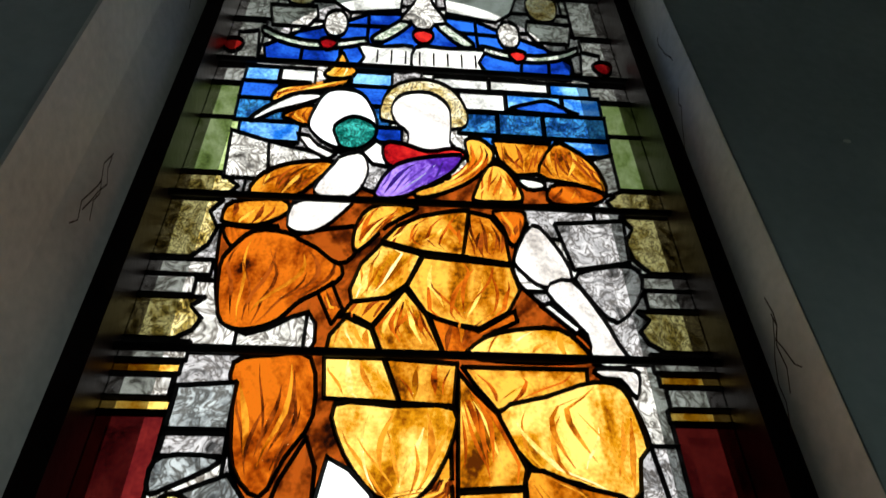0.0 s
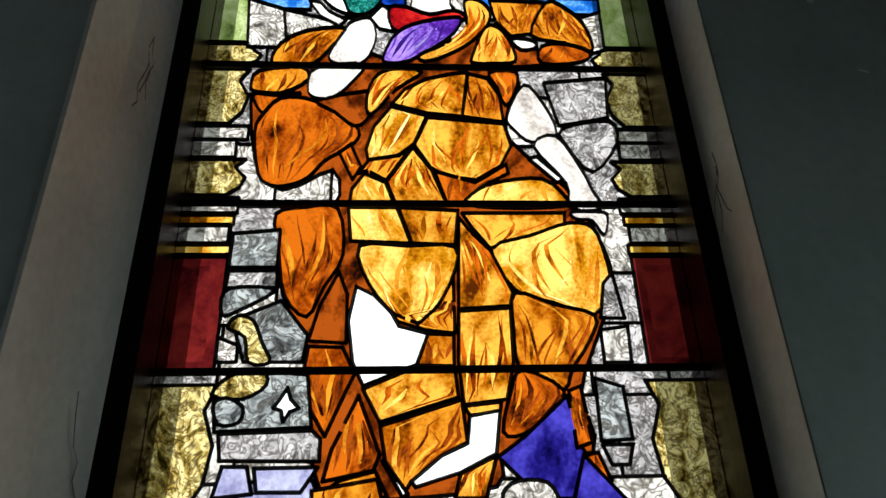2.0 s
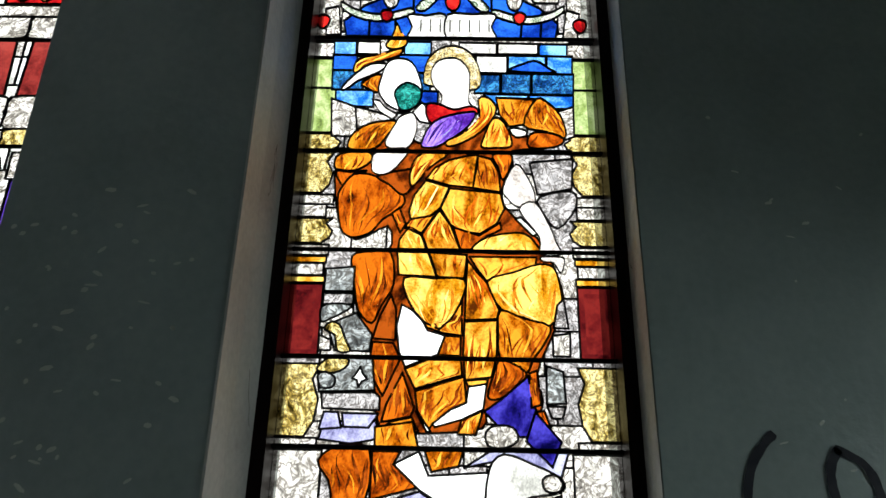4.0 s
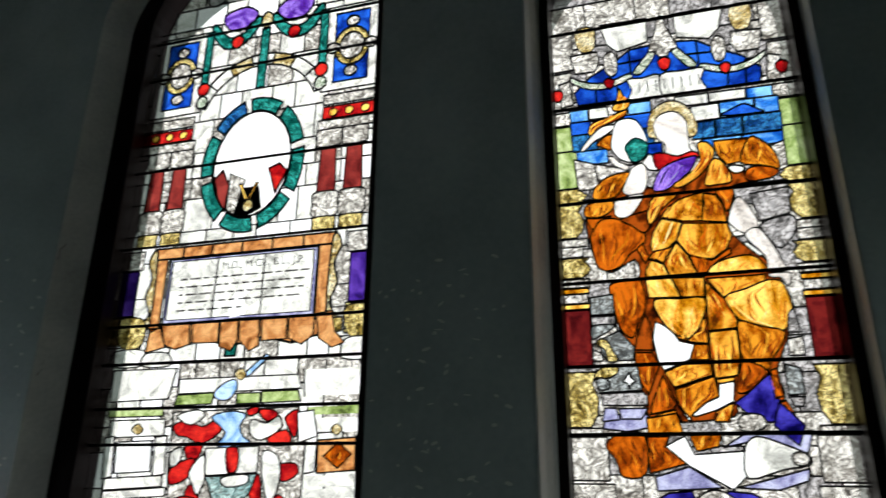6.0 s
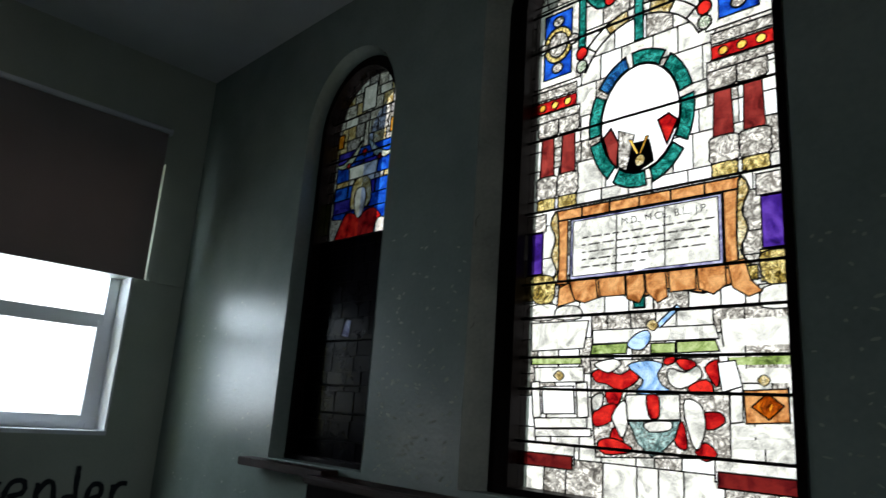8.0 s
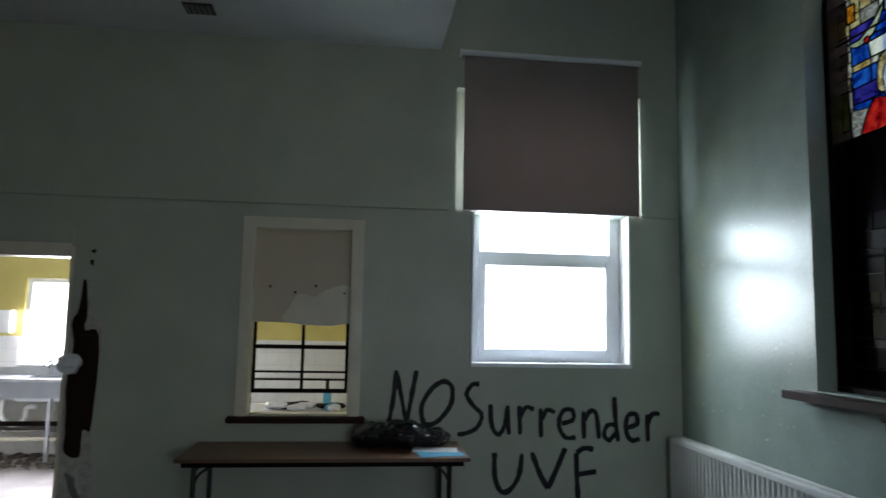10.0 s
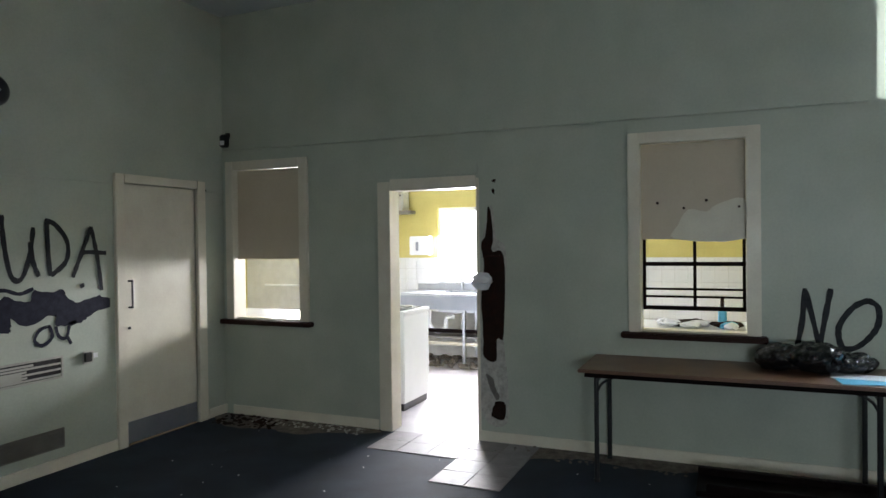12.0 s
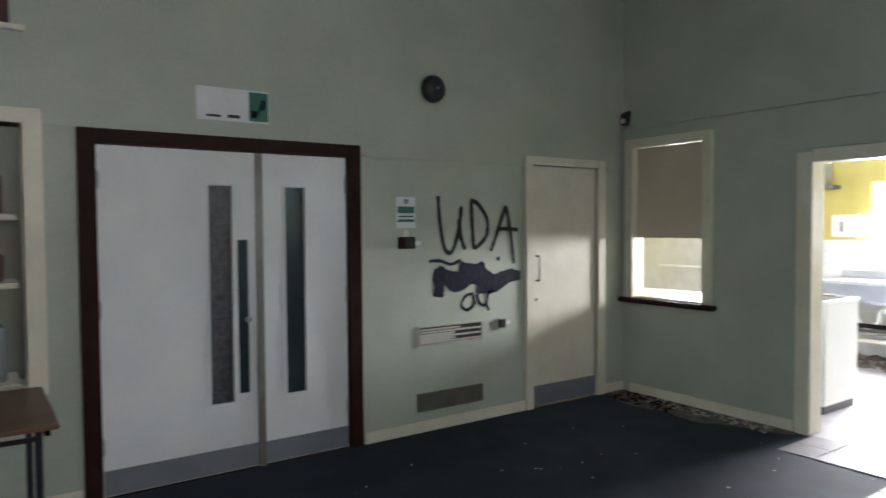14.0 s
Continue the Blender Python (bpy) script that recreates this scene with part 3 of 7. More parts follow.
def first_window():
    g = 0.425
    root = window_frame("window_1", "tall arched stained glass window with an amber robed figure", OPENINGS[2], g,
                        (3.29, 2.95, 2.56, 2.26, 1.97, 1.75, 1.44), GY, 0.01, 0.014, 0.010)
    boxes("reveal", M_REVEAL, root, (5.245, PIER - 0.003, 1.27, 5.251, -0.003, 3.9), label="cream plaster return of the pier")
    glass = Leaded(arch_outline(g, 1.29, 3.38, 0.425))
    add = adder(glass)
    background(glass, g, 1.29, 3.9, rng, ("pearl", "pearl", "grey", "pearl", "grey"), 0.10, 0.14)
    side_columns(glass, g)
    lead = lambda x0, z0, x1, z1: glass.lines.append(((x0 / 100, z0 / 100), (x1 / 100, z1 / 100), 0.008))
    add("white", False, (-23.1, 331.3), (-5.4, 331), (-5.8, 320.4), (-17.1, 318), (-20.8, 322.1))
    add("white", False, (19.7, 321.5), (16, 317.5), (4.8, 320.2), (4.4, 330.9), (22.1, 330.5))
    add("hair", True, (-32.4, 331), (-25.9, 330.9), (-25.3, 324.2), (-26.9, 320.2), (-30.7, 320.3), (-32.6, 324.9))
    add("hair", True, (31.3, 323.8), (29.4, 319.3), (25.7, 319.4), (24.1, 323.4), (24.8, 330), (31.1, 329.9))
    add("pearl", False, (-35.3, 319.3), (-24.8, 319.7), (-24.2, 315.2), (-26.2, 310.8), (-33.7, 310.9))
    add("pearl", False, (32.3, 309.9), (24.9, 310), (23, 314.4), (23.6, 318.9), (34, 318.2))
    add("blue", False, (-33.2, 296.9), (-34.3, 302.6), (-27.8, 308.8), (-18.5, 313.6), (-12.9, 318), (-3.2, 318.8), (3.1, 318.7), (11.4, 317.6), (17.6, 313.1), (26.5, 308), (32, 302.2), (30.9, 296.1))
    lead(-12.9, 317.7, -12.8, 306.7)
    lead(-17, 312.6, -7, 312.9)
    lead(-26.4, 304.4, -26.2, 296.8)
    lead(-18.3, 303.9, -18.2, 296.7)
    lead(11.4, 317.6, 11.6, 306.8)
    lead(5.9, 312.3, 17.5, 311.6)
    lead(21, 303.3, 20.3, 296.2)
    lead(27.2, 306.1, 26.4, 296.1)
    add("pearl", True, (-22.2, 317.1), (-19.2, 318.6), (-17.5, 314.6), (-18.2, 308.7), (-20.7, 307.8), (-22.5, 311.7))
    add("pearl", True, (21.2, 311), (19.5, 307.2), (17, 308.2), (16.3, 314.1), (18.1, 318), (21, 316.5))
    add("swag", True, (-35.4, 309.9), (-31.5, 307.4), (-25.2, 305.4), (-19.8, 305.8), (-13.6, 307.7), (-12.8, 305.7), (-18.1, 303.4), (-24.3, 302.5), (-30.2, 304), (-34.9, 307.2))
    add("swag", True, (33.4, 306.3), (28.7, 303.2), (23, 301.9), (16.9, 302.9), (11.6, 305.4), (12.5, 307.3), (18.6, 305.3), (23.9, 304.7), (30.1, 306.5), (33.9, 308.9))
    add("swag", True, (-12, 308.1), (-7.4, 313.9), (-4.5, 317.4), (-2.8, 316.3), (-5.3, 311.4), (-9.5, 306.6))
    add("swag", True, (8.3, 306.4), (4.2, 311.3), (1.8, 316.3), (3.5, 317.2), (6.3, 313.7), (10.8, 307.8))
    add("pearl", True, (-5.8, 316.4), (-2.8, 324.3), (-1.5, 330.4), (0.6, 330.4), (1.8, 324.3), (4.7, 316.7), (1.8, 314.8), (0.9, 312.8), (-2, 312.9), (-3.2, 315.3))
    add("pearl", False, (-40.3, 307.1), (-36.2, 308.2), (-34.9, 297.4), (-39.4, 297))
    add("pearl", False, (37.7, 296), (33.3, 296.5), (34.7, 307.2), (38.7, 305.9))
    add("red", True, (-2.8, 311.3), (-0.5, 312.6), (1.7, 311.2), (1, 308), (-0.6, 306.7), (-2.2, 308.1))
    add("red", True, (-22.9, 306), (-21.1, 307), (-19.2, 305.9), (-19.7, 303.3), (-21, 302.3), (-22.3, 303.4))
    add("red", True, (18.4, 305.4), (20.3, 306.4), (22.1, 305.3), (21.4, 302.8), (20.1, 301.7), (18.9, 302.8))
    add("red", True, (-42.8, 303.7), (-40.8, 304.9), (-38.7, 303.7), (-39.2, 300.8), (-40.6, 299.6), (-42.1, 300.8))
    add("red", True, (36.7, 302.6), (38.8, 303.8), (40.7, 302.6), (40, 299.7), (38.5, 298.6), (37.1, 299.8))
    add("white", True, (-14.4, 305.2), (-9, 304.9), (-2.8, 305.3), (-2.4, 296.5), (-9, 296.1), (-14.3, 296.4), (-13.1, 300.7))
    add("white", True, (-2.2, 305.3), (5.4, 305.5), (12.8, 305.6), (11.5, 301.1), (12.8, 296.1), (5.3, 296.2), (-2.2, 296.5))
    add("blue2", False, (-36.6, 295), (-29.8, 295), (-29.7, 289.8), (-36.4, 289.9))
    add("white", False, (-29.4, 295), (-22.5, 294.9), (-22.4, 290.2), (-29.3, 290.3))
    add("blue", False, (-36.6, 289.9), (-29.3, 289.8), (-29.1, 284.3), (-36.4, 284.4))
    add("sea", False, (-36.4, 284.4), (-27.1, 284.3), (-26.8, 277.4), (-36.1, 277.5))
    add("blue2", False, (-34.9, 277.5), (-23.6, 277.4), (-23.5, 271.6), (-34.6, 271.7))
    add("blue2", False, (-15.1, 295), (-6.9, 294.9), (-6.9, 290), (-15, 290.1))
    add("blue", False, (-18.3, 290.1), (-6.9, 290), (-6.9, 283.6), (-18.2, 283.7))
    add("sea", False, (-12.9, 283.6), (-6.9, 283.6), (-6.9, 276.8), (-12.8, 276.9))
    add("blue", False, (-10.8, 277.3), (-4.5, 277.2), (-4.5, 272.8), (-10.8, 272.8))
    add("white", False, (1.6, 294.8), (13, 294.7), (12.9, 290.5), (1.6, 290.6))
    add("white", False, (13.4, 294.7), (25.6, 294.5), (25.4, 290.6), (13.3, 290.7))
    add("blue2", False, (26, 294.5), (34.4, 294.4), (34.2, 290), (25.8, 290.1))
    add("white", False, (6.8, 290.1), (16.1, 290), (16, 283.8), (6.8, 283.9))
    add("blue2", False, (16.5, 290.2), (27.8, 290.1), (27.5, 283.7), (16.4, 283.8))
    add("blue2", False, (28.2, 290.1), (35.8, 290), (35.5, 283.6), (27.9, 283.7))
    add("sea", False, (6.4, 283.4), (14, 283.4), (13.8, 276.6), (6.3, 276.7))
    add("sea", False, (14.4, 283.8), (23.1, 283.7), (22.9, 276.5), (14.2, 276.6))
    add("sea", False, (23.5, 283.7), (35.9, 283.6), (35.5, 276.4), (23.3, 276.5))
    add("blue2", False, (9, 276.4), (22.1, 276.3), (22, 272.5), (9, 272.7))
    add("blue2", False, (22.5, 276.3), (35.5, 276.2), (35.2, 271.5), (22.3, 271.7))
    add("blue", True, (16.8, 284.7), (21.3, 287.4), (24.9, 288.3), (28.8, 285.5), (29.9, 284.1))
    add("pearl", False, (-35.9, 274.4), (-28.7, 271.7), (-27.5, 261.6), (-35, 261.7))
    add("pearl", False, (-28.7, 271.7), (-20.7, 269.4), (-17.1, 267.6), (-27.6, 262.9))
    add("pearl", False, (29.5, 270.3), (35.3, 272.4), (35.1, 262.4), (31.2, 260.8))
    add("rust", True, (-32.8, 253.7), (-25.8, 258), (-17.5, 265.3), (-6.4, 258.4), (8.1, 265.9), (22.5, 261.8), (26.7, 258.7), (17.1, 257.4), (17.3, 253.2), (14.8, 247.8), (14.8, 240.1), (23.7, 230.5), (28.5, 220.3), (29.8, 211.9), (26.3, 203.1), (22.5, 194), (23.1, 184.7), (10.5, 184.9), (8.6, 180.2), (-4.4, 178.8), (-14.7, 179), (-17.2, 181.5), (-19.2, 188.6), (-20.4, 194.5), (-20, 200.7), (-24.2, 210.1), (-26.3, 224.6), (-16.8, 226.3), (-17.2, 233.7), (-25.7, 229.6), (-31.1, 236))
    add("gold", True, (-30.2, 284.7), (-28.5, 288.6), (-22, 290.4), (-15.9, 292.5), (-16.6, 289.8), (-21.8, 287.7), (-26.6, 286.4), (-28.7, 283.4))
    add("white", True, (-33.2, 278.1), (-29.9, 282.6), (-25, 286.7), (-19.6, 286.4), (-23.5, 283.2), (-28.5, 280.6), (-32, 277.5))
    add("amber", True, (-27.3, 279.7), (-23.4, 282.8), (-20.9, 282), (-22.1, 276.7), (-25.5, 278.1))
    add("yellow", True, (-20.8, 293.6), (-19, 297.1), (-17.7, 301.8), (-16, 297.8), (-14.3, 295.9), (-15.2, 293), (-18.6, 292.1))
    add("clear", True, (-22.1, 277), (-21.6, 281.9), (-20, 287.2), (-16.8, 288.8), (-12.6, 287.5), (-10.1, 282.2), (-9.2, 277.1), (-10.2, 273), (-12.8, 270.6), (-15.9, 270.6), (-19.3, 272.6))
    add("teal", True, (-17.3, 277.1), (-14.3, 280.1), (-11.2, 279.3), (-9.4, 277), (-10.2, 273), (-12.8, 270.6), (-15.4, 271), (-16.5, 273.5))
    add("white", False, (-11.7, 270), (-9.2, 273.4), (-6.6, 271), (-6.4, 266.1), (-9.5, 266.8))
    add("hair", True, (-8.9, 281.3), (-7.9, 288.2), (-4.1, 292.5), (0.8, 293.4), (5.2, 290.8), (7.8, 285.2), (8.1, 280.2), (5.1, 277.6), (-6.9, 279))
    add("flesh", True, (-6.7, 284), (-4.5, 288.1), (0.8, 289), (4.4, 285.3), (4.9, 280.3), (4.6, 274), (5.4, 272.2), (0.7, 271), (-3.3, 272.1), (-3.3, 275.9), (-5.7, 279))
    add("red", True, (-7.6, 272.8), (-4.1, 272.8), (0.3, 271), (5, 272.2), (7.4, 270.9), (5.8, 268.7), (-0.5, 268.3), (-5.6, 266.2), (-7.6, 268.8))
    add("flesh", False, (-23.9, 274.2), (-21.5, 273.7), (-19.8, 271.3), (-16.2, 269.1), (-17.6, 267.4), (-21.3, 269.9))
    add("amber", True, (-30.1, 258.4), (-28.7, 262.7), (-24, 266), (-16.4, 266.9), (-18.9, 262), (-22.2, 257.8), (-27.1, 257.2))
    add("amber", True, (-33.4, 252.3), (-32.2, 255.8), (-24.2, 256.9), (-23, 253.7), (-27.3, 250.7), (-32.2, 250.9))
    add("orange", True, (-32.7, 250.4), (-28.7, 250.1), (-24.1, 250.6), (-26.5, 249), (-29.4, 245.9), (-31.3, 246.8))
    add("orange", True, (-31.7, 241.8), (-30.7, 245.4), (-27.7, 249.4), (-22.7, 249.4), (-18.9, 247.4), (-14.6, 245), (-12.9, 241.4), (-14.9, 238.4), (-18.8, 235.7), (-21.6, 232.1), (-24.6, 230.6), (-27.7, 230.5), (-30.3, 233.1))
    add("rust", True, (-20.9, 249), (-13.3, 251), (-11.3, 250.8), (-11.3, 245.7), (-13.6, 243.2), (-17.4, 246.3))
    add("orange", False, (-16.3, 237.5), (-14.3, 239.3), (-12.4, 234.6), (-13.8, 231.8))
    add("flesh", True, (-19.3, 260.2), (-16.5, 266.3), (-15.3, 268.5), (-11.7, 269.7), (-10.3, 265.8), (-11.2, 260.8), (-13.3, 257.8), (-17.7, 257.8))
    add("flesh", True, (-22.8, 252.2), (-22.4, 255.9), (-18.6, 257.5), (-12.4, 257.6), (-14.5, 253.5), (-17.3, 250.2), (-20.1, 249.3), (-22.2, 250.2))
    add("violet", True, (-8.8, 258.6), (-7.8, 263.2), (-5.4, 266.8), (-1.1, 269), (4.9, 270.3), (6.7, 269.8), (5, 266.1), (2, 263.1), (-1.4, 260.4), (-4.9, 258.4))
    add("gold", True, (7.5, 274.8), (10.4, 275.2), (12.7, 272.1), (11.6, 268.1), (8, 263.5), (3.4, 260.3), (-0.8, 258.7), (-1.8, 260.4), (3.3, 263.4), (7.7, 268.3))
    add("gold", True, (8.8, 261.2), (11.4, 267.8), (14.1, 267.8), (16.3, 264), (16.9, 259.1), (12.2, 258.4), (8.5, 258.6))
    add("amber", False, (12.7, 275.2), (23.9, 274.9), (20.8, 266.2), (16.5, 265.5), (13.7, 269.3))
    add("amber", True, (24.4, 274.9), (28.2, 273.4), (31.5, 269.2), (32.8, 263.2), (31.1, 261.7), (27.2, 263.9), (20.6, 265.9))
    add("orange", True, (22.4, 263), (27.2, 263.7), (32, 261.7), (29.8, 259.1), (22.2, 258.6))
    add("white", True, (16.6, 264.9), (20.9, 264.4), (21.2, 262.6), (18.2, 262))
    add("gold", True, (-11.8, 249.3), (-10.7, 254.1), (-7.5, 256.7), (-1.4, 256.2), (-6.4, 251.7), (-10.9, 245.9))
    add("gold", False, (-7.2, 248.3), (-4.8, 251.8), (-0.8, 254.3), (4.4, 255.8), (7.3, 256.1), (6, 245.6), (-0.5, 246.3))
    add("amber", False, (7.5, 255.8), (11.1, 254.8), (13.3, 250.7), (13.7, 244.4), (6, 245.6))
    add("orange", True, (11.6, 256.2), (16.7, 256.5), (16.7, 252.9), (14.4, 248.3), (13.1, 252.3))
    add("yellow", False, (-10.3, 243.3), (-7.2, 247.8), (-0.7, 245.8), (-3.1, 239.4), (-5.9, 236.9), (-11.1, 235.7), (-11.6, 238.3))
    add("gold", False, (-0.4, 245.4), (13.7, 244.1), (14.7, 239.3), (12.5, 234.9), (7.9, 231.8), (2.9, 232.5), (0.1, 234.3), (-2.9, 239.4))
    add("amber", False, (-12.8, 233.1), (-11.1, 235.9), (-5.7, 236.9), (-3.5, 238.9), (-8, 231.7), (-11.1, 233.6))
    add("gold", False, (-7.8, 231.5), (-3.2, 238.7), (0.1, 233.9), (1.8, 229.2), (2.5, 227.2), (-6.2, 227.1))
    add("orange", False, (0.7, 233.6), (7.8, 231.3), (13.5, 235.2), (13.8, 233.3), (8.4, 230.2), (5.5, 227.2), (2.7, 227.2))
    add("yellow", False, (-14.2, 227.1), (-13.9, 229.8), (-11.8, 233.1), (-8, 231.2), (-6.6, 227.1))
    add("yellow", False, (-14.3, 226.2), (-6, 226.2), (-3.6, 219.3), (-13.7, 219.7))
    add("gold", False, (-5.7, 226.2), (4.5, 225.6), (3.8, 219), (-3.4, 219.3))
    add("yellow", True, (-12.2, 218.8), (-4.3, 218.8), (3.8, 218.6), (3.1, 212.8), (0.6, 208.1), (-2.5, 205.2), (-6.1, 206.5), (-10.5, 212))
    add("amber", False, (3.3, 213), (3.3, 203.4), (-1.5, 204), (-5.7, 205.4), (-6.8, 206.9), (-2.5, 205), (0.8, 208.1))
    add("yellow", True, (6.1, 226.9), (8.2, 229.9), (12.7, 231.6), (19.8, 232.1), (23.5, 228.6), (23.3, 226.6), (14.3, 226.1))
    add("gold", False, (5.2, 225.1), (23.1, 225.2), (22.9, 223), (9.7, 218.4), (7, 222.1))
    add("yellow", True, (9.9, 218.2), (16.8, 220.8), (23.5, 223.2), (27.7, 222.3), (29.2, 216.9), (29.3, 211.9), (26.1, 206.4), (19.5, 208.5), (13.6, 210.6))
    add("amber", True, (13.3, 210.2), (19.5, 208.2), (26.1, 206.2), (24.6, 201.8), (21.6, 197.6), (19.9, 194.2), (16.5, 195.7), (13.1, 197.8), (12.7, 204.1))
    add("gold", False, (4.6, 224.3), (6.8, 221.2), (9.7, 218), (13, 210.4), (12.4, 208), (4, 207.5))
    add("gold", False, (4, 207.1), (12.4, 207.6), (12.3, 198.6), (10.9, 192.8), (4.3, 192), (3.7, 198.7))
    add("orange", True, (10, 187.9), (11.6, 194), (13.6, 197.3), (19.8, 194), (16.5, 190), (12.9, 187.5))
    add("orange", True, (-26.5, 224.8), (-21.6, 226.2), (-16.1, 226), (-14.9, 217.2), (-17.8, 211.3), (-20.2, 206.3), (-24, 210.1), (-25.5, 218.2))
    add("rust", False, (-19.7, 202.3), (-18.2, 208.2), (-15.4, 214.1), (-13.9, 210.1), (-13.8, 201.9))
    add("orange", False, (-19.6, 201.4), (-14.3, 201.2), (-12.3, 197), (-13.5, 194.4), (-16.4, 187.6), (-20.4, 194.5))
    add("clear", False, (-13.6, 205.6), (-12.5, 211.5), (-9.6, 209.9), (-6.8, 206.9), (-5.6, 204.6), (-1, 203.3), (-2.8, 198.4), (-11, 195.1), (-12.7, 198.8))
    add("amber", False, (-1, 203.3), (3.1, 203.1), (3, 198.1), (-2.8, 198.2))
    add("gold", False, (-11, 194.6), (-2.8, 198), (3.1, 197.8), (3.5, 193.2), (-8.4, 189.6))
    add("amber", False, (-8.3, 189), (4, 192.8), (4.6, 186.5), (0.7, 184.6), (-3.7, 181.1), (-4.7, 179.6), (-7.5, 184))
    add("orange", False, (-16.4, 181.3), (-15.3, 185.7), (-11.6, 193.6), (-8.3, 184.9), (-9.2, 182.7))
    add("amber", False, (-17, 179.2), (-14, 181.4), (-8.9, 182.6), (-7.1, 179))
    add("clear", False, (-7.9, 184), (-7.3, 183.6), (-4.2, 179.4), (-5, 179))
    add("gold", False, (4.3, 191.8), (10, 192.4), (9.7, 190.9), (5.1, 190.4))
    add("clear", False, (5.1, 190.3), (9.7, 191.1), (8.8, 184.8), (3.4, 182.2), (-3.1, 180.3), (-3.7, 181.1), (0.7, 184.6), (4.6, 186.3))
    add("gold", False, (3.4, 182), (8.8, 184.5), (7, 178.6), (2.5, 178.7))
    add("navy", False, (9, 184.3), (13.2, 187.2), (20.1, 193.2), (21.5, 185.6), (25.7, 178.2), (14.9, 178.4))
    add("orange", False, (20.5, 194), (22.4, 194.7), (23.2, 186.2), (20.8, 185.4))
    add("orange", False, (21.7, 184.3), (23.9, 184.7), (25.4, 180.7), (24.1, 179.6))
    add("lilac", False, (-31.6, 177), (-30.5, 181.4), (-17.8, 181.5), (-16, 177.4), (-23.7, 176))
    add("lilac", False, (4.1, 170.9), (11.7, 175.6), (29.8, 175.7), (27.5, 169.1), (15.8, 173.4))
    add("orange", True, (-31.2, 172), (-26.1, 175.7), (-18.9, 174.7), (-19.3, 163.2), (-26.4, 162.2), (-28.3, 167.4))
    add("amber", False, (-17.8, 180.1), (-8.6, 181.5), (-7.1, 175.5), (-17.7, 175.4))
    add("orange", False, (-18.2, 174.4), (-11.3, 174.4), (-12.9, 171.4), (-6.8, 166.2), (-18.2, 163.2))
    add("amber", False, (-5.4, 174.6), (4.2, 175.5), (2.8, 171.2), (-3.7, 169.8))
    add("navy", False, (21.7, 184.4), (27.9, 177.3), (25.5, 171.4), (19.3, 177.3))
    add("lilac", False, (-16.5, 162.3), (-6.4, 165.3), (3, 159.2), (-16.4, 158.1))
    add("lilac", False, (7, 159.3), (27.3, 164.9), (26.4, 161.3), (18.3, 158.7))
    add("clear", False, (-12.9, 171.4), (-6.8, 174.5), (-4.4, 168.9), (10.2, 169.9), (9.7, 162.5), (5.7, 158.6), (-6.4, 165.6))
    add("white", True, (10.3, 170.6), (13.8, 174.2), (20.8, 172), (27.5, 168.8), (27.3, 165.8), (20.2, 164.5), (10.1, 161.9))
    add("pearl", True, (23.1, 168.7), (25.8, 169.7), (27.7, 167.8), (26.6, 165.8), (23.6, 166.1))
    add("pearl", True, (9.4, 179.2), (11.7, 180.9), (16, 180.6), (17.3, 177.6), (13.8, 175.6), (10, 176.2))
    add("navy", False, (-18.7, 154.6), (-13.1, 157.5), (-6.4, 158.2), (-5, 154.8))
    add("navy", False, (2.6, 154.8), (4, 158.3), (10.6, 157.7), (16.2, 155))
    add("pearl", True, (-5.4, 154.8), (-3, 157.6), (0.6, 158.6), (4, 157.4), (5.9, 154.9))
    add("stone", False, (-33.2, 221.1), (-25.5, 221.8), (-25.5, 214.9), (-33.3, 214.9))
    add("grey", False, (-33.2, 214.3), (-25.4, 214.3), (-25.3, 211.3), (-33.4, 211.3))
    add("stone", True, (-33.4, 206.7), (-33.5, 210.6), (-29.7, 211.5), (-25.5, 210.7), (-31, 207.3))
    add("stone", False, (-31.7, 205.8), (-24.3, 209), (-19.8, 203.2), (-20.4, 198.9), (-29.3, 199))
    add("olive", True, (-32.2, 204.5), (-30.9, 206.5), (-28.4, 205.7), (-26.8, 202.2), (-25.3, 198.9), (-28.6, 199), (-29.5, 203))
    add("pearl", False, (-33.6, 203), (-30.4, 201.7), (-30.4, 199), (-33.5, 199))
    add("stone", False, (-33.1, 193.3), (-25.7, 197.5), (-19.4, 196.9), (-18.4, 189), (-32.4, 188.5))
    add("olive", True, (-33.4, 194), (-30.9, 196.9), (-26.4, 197.7), (-25.5, 195.4), (-28.8, 193.3))
    add("stone", True, (-33, 192.5), (-31.2, 193.5), (-28.7, 192.1), (-29.1, 189.8), (-32, 189.6))
    add("clear", False, (-24.2, 191.9), (-23.3, 193.2), (-22.3, 194.9), (-21.7, 193.2), (-20.4, 191.8), (-21.7, 191.3), (-22.6, 189.8), (-23, 191.5))
    add("grey", False, (-31.8, 188.2), (-18.2, 188.5), (-17, 187.3), (-17, 184.1), (-31.2, 184.4))
    add("lilac", False, (-31.7, 179.3), (-30.7, 183.6), (-27.2, 183.5), (-26.2, 179.8))
    add("lilac", False, (-26.2, 183.3), (-17.1, 183.3), (-19.4, 179.9), (-25.6, 180))
    add("grey", False, (28.2, 211.9), (29.9, 213.8), (30.9, 205.7), (27, 205.8))
    add("pearl", False, (26.7, 203.8), (31.2, 204.4), (31, 198.4), (26.7, 198.4))
    add("stone", False, (24.8, 195.9), (29, 194.5), (29.4, 186.6), (24.6, 186.3))
    add("grey", False, (24.7, 185.8), (29.3, 185.8), (28.4, 182.9), (25.8, 182.9))
    add("grey", False, (22, 253.8), (34.3, 255.2), (33.5, 245.7), (24, 243.7))
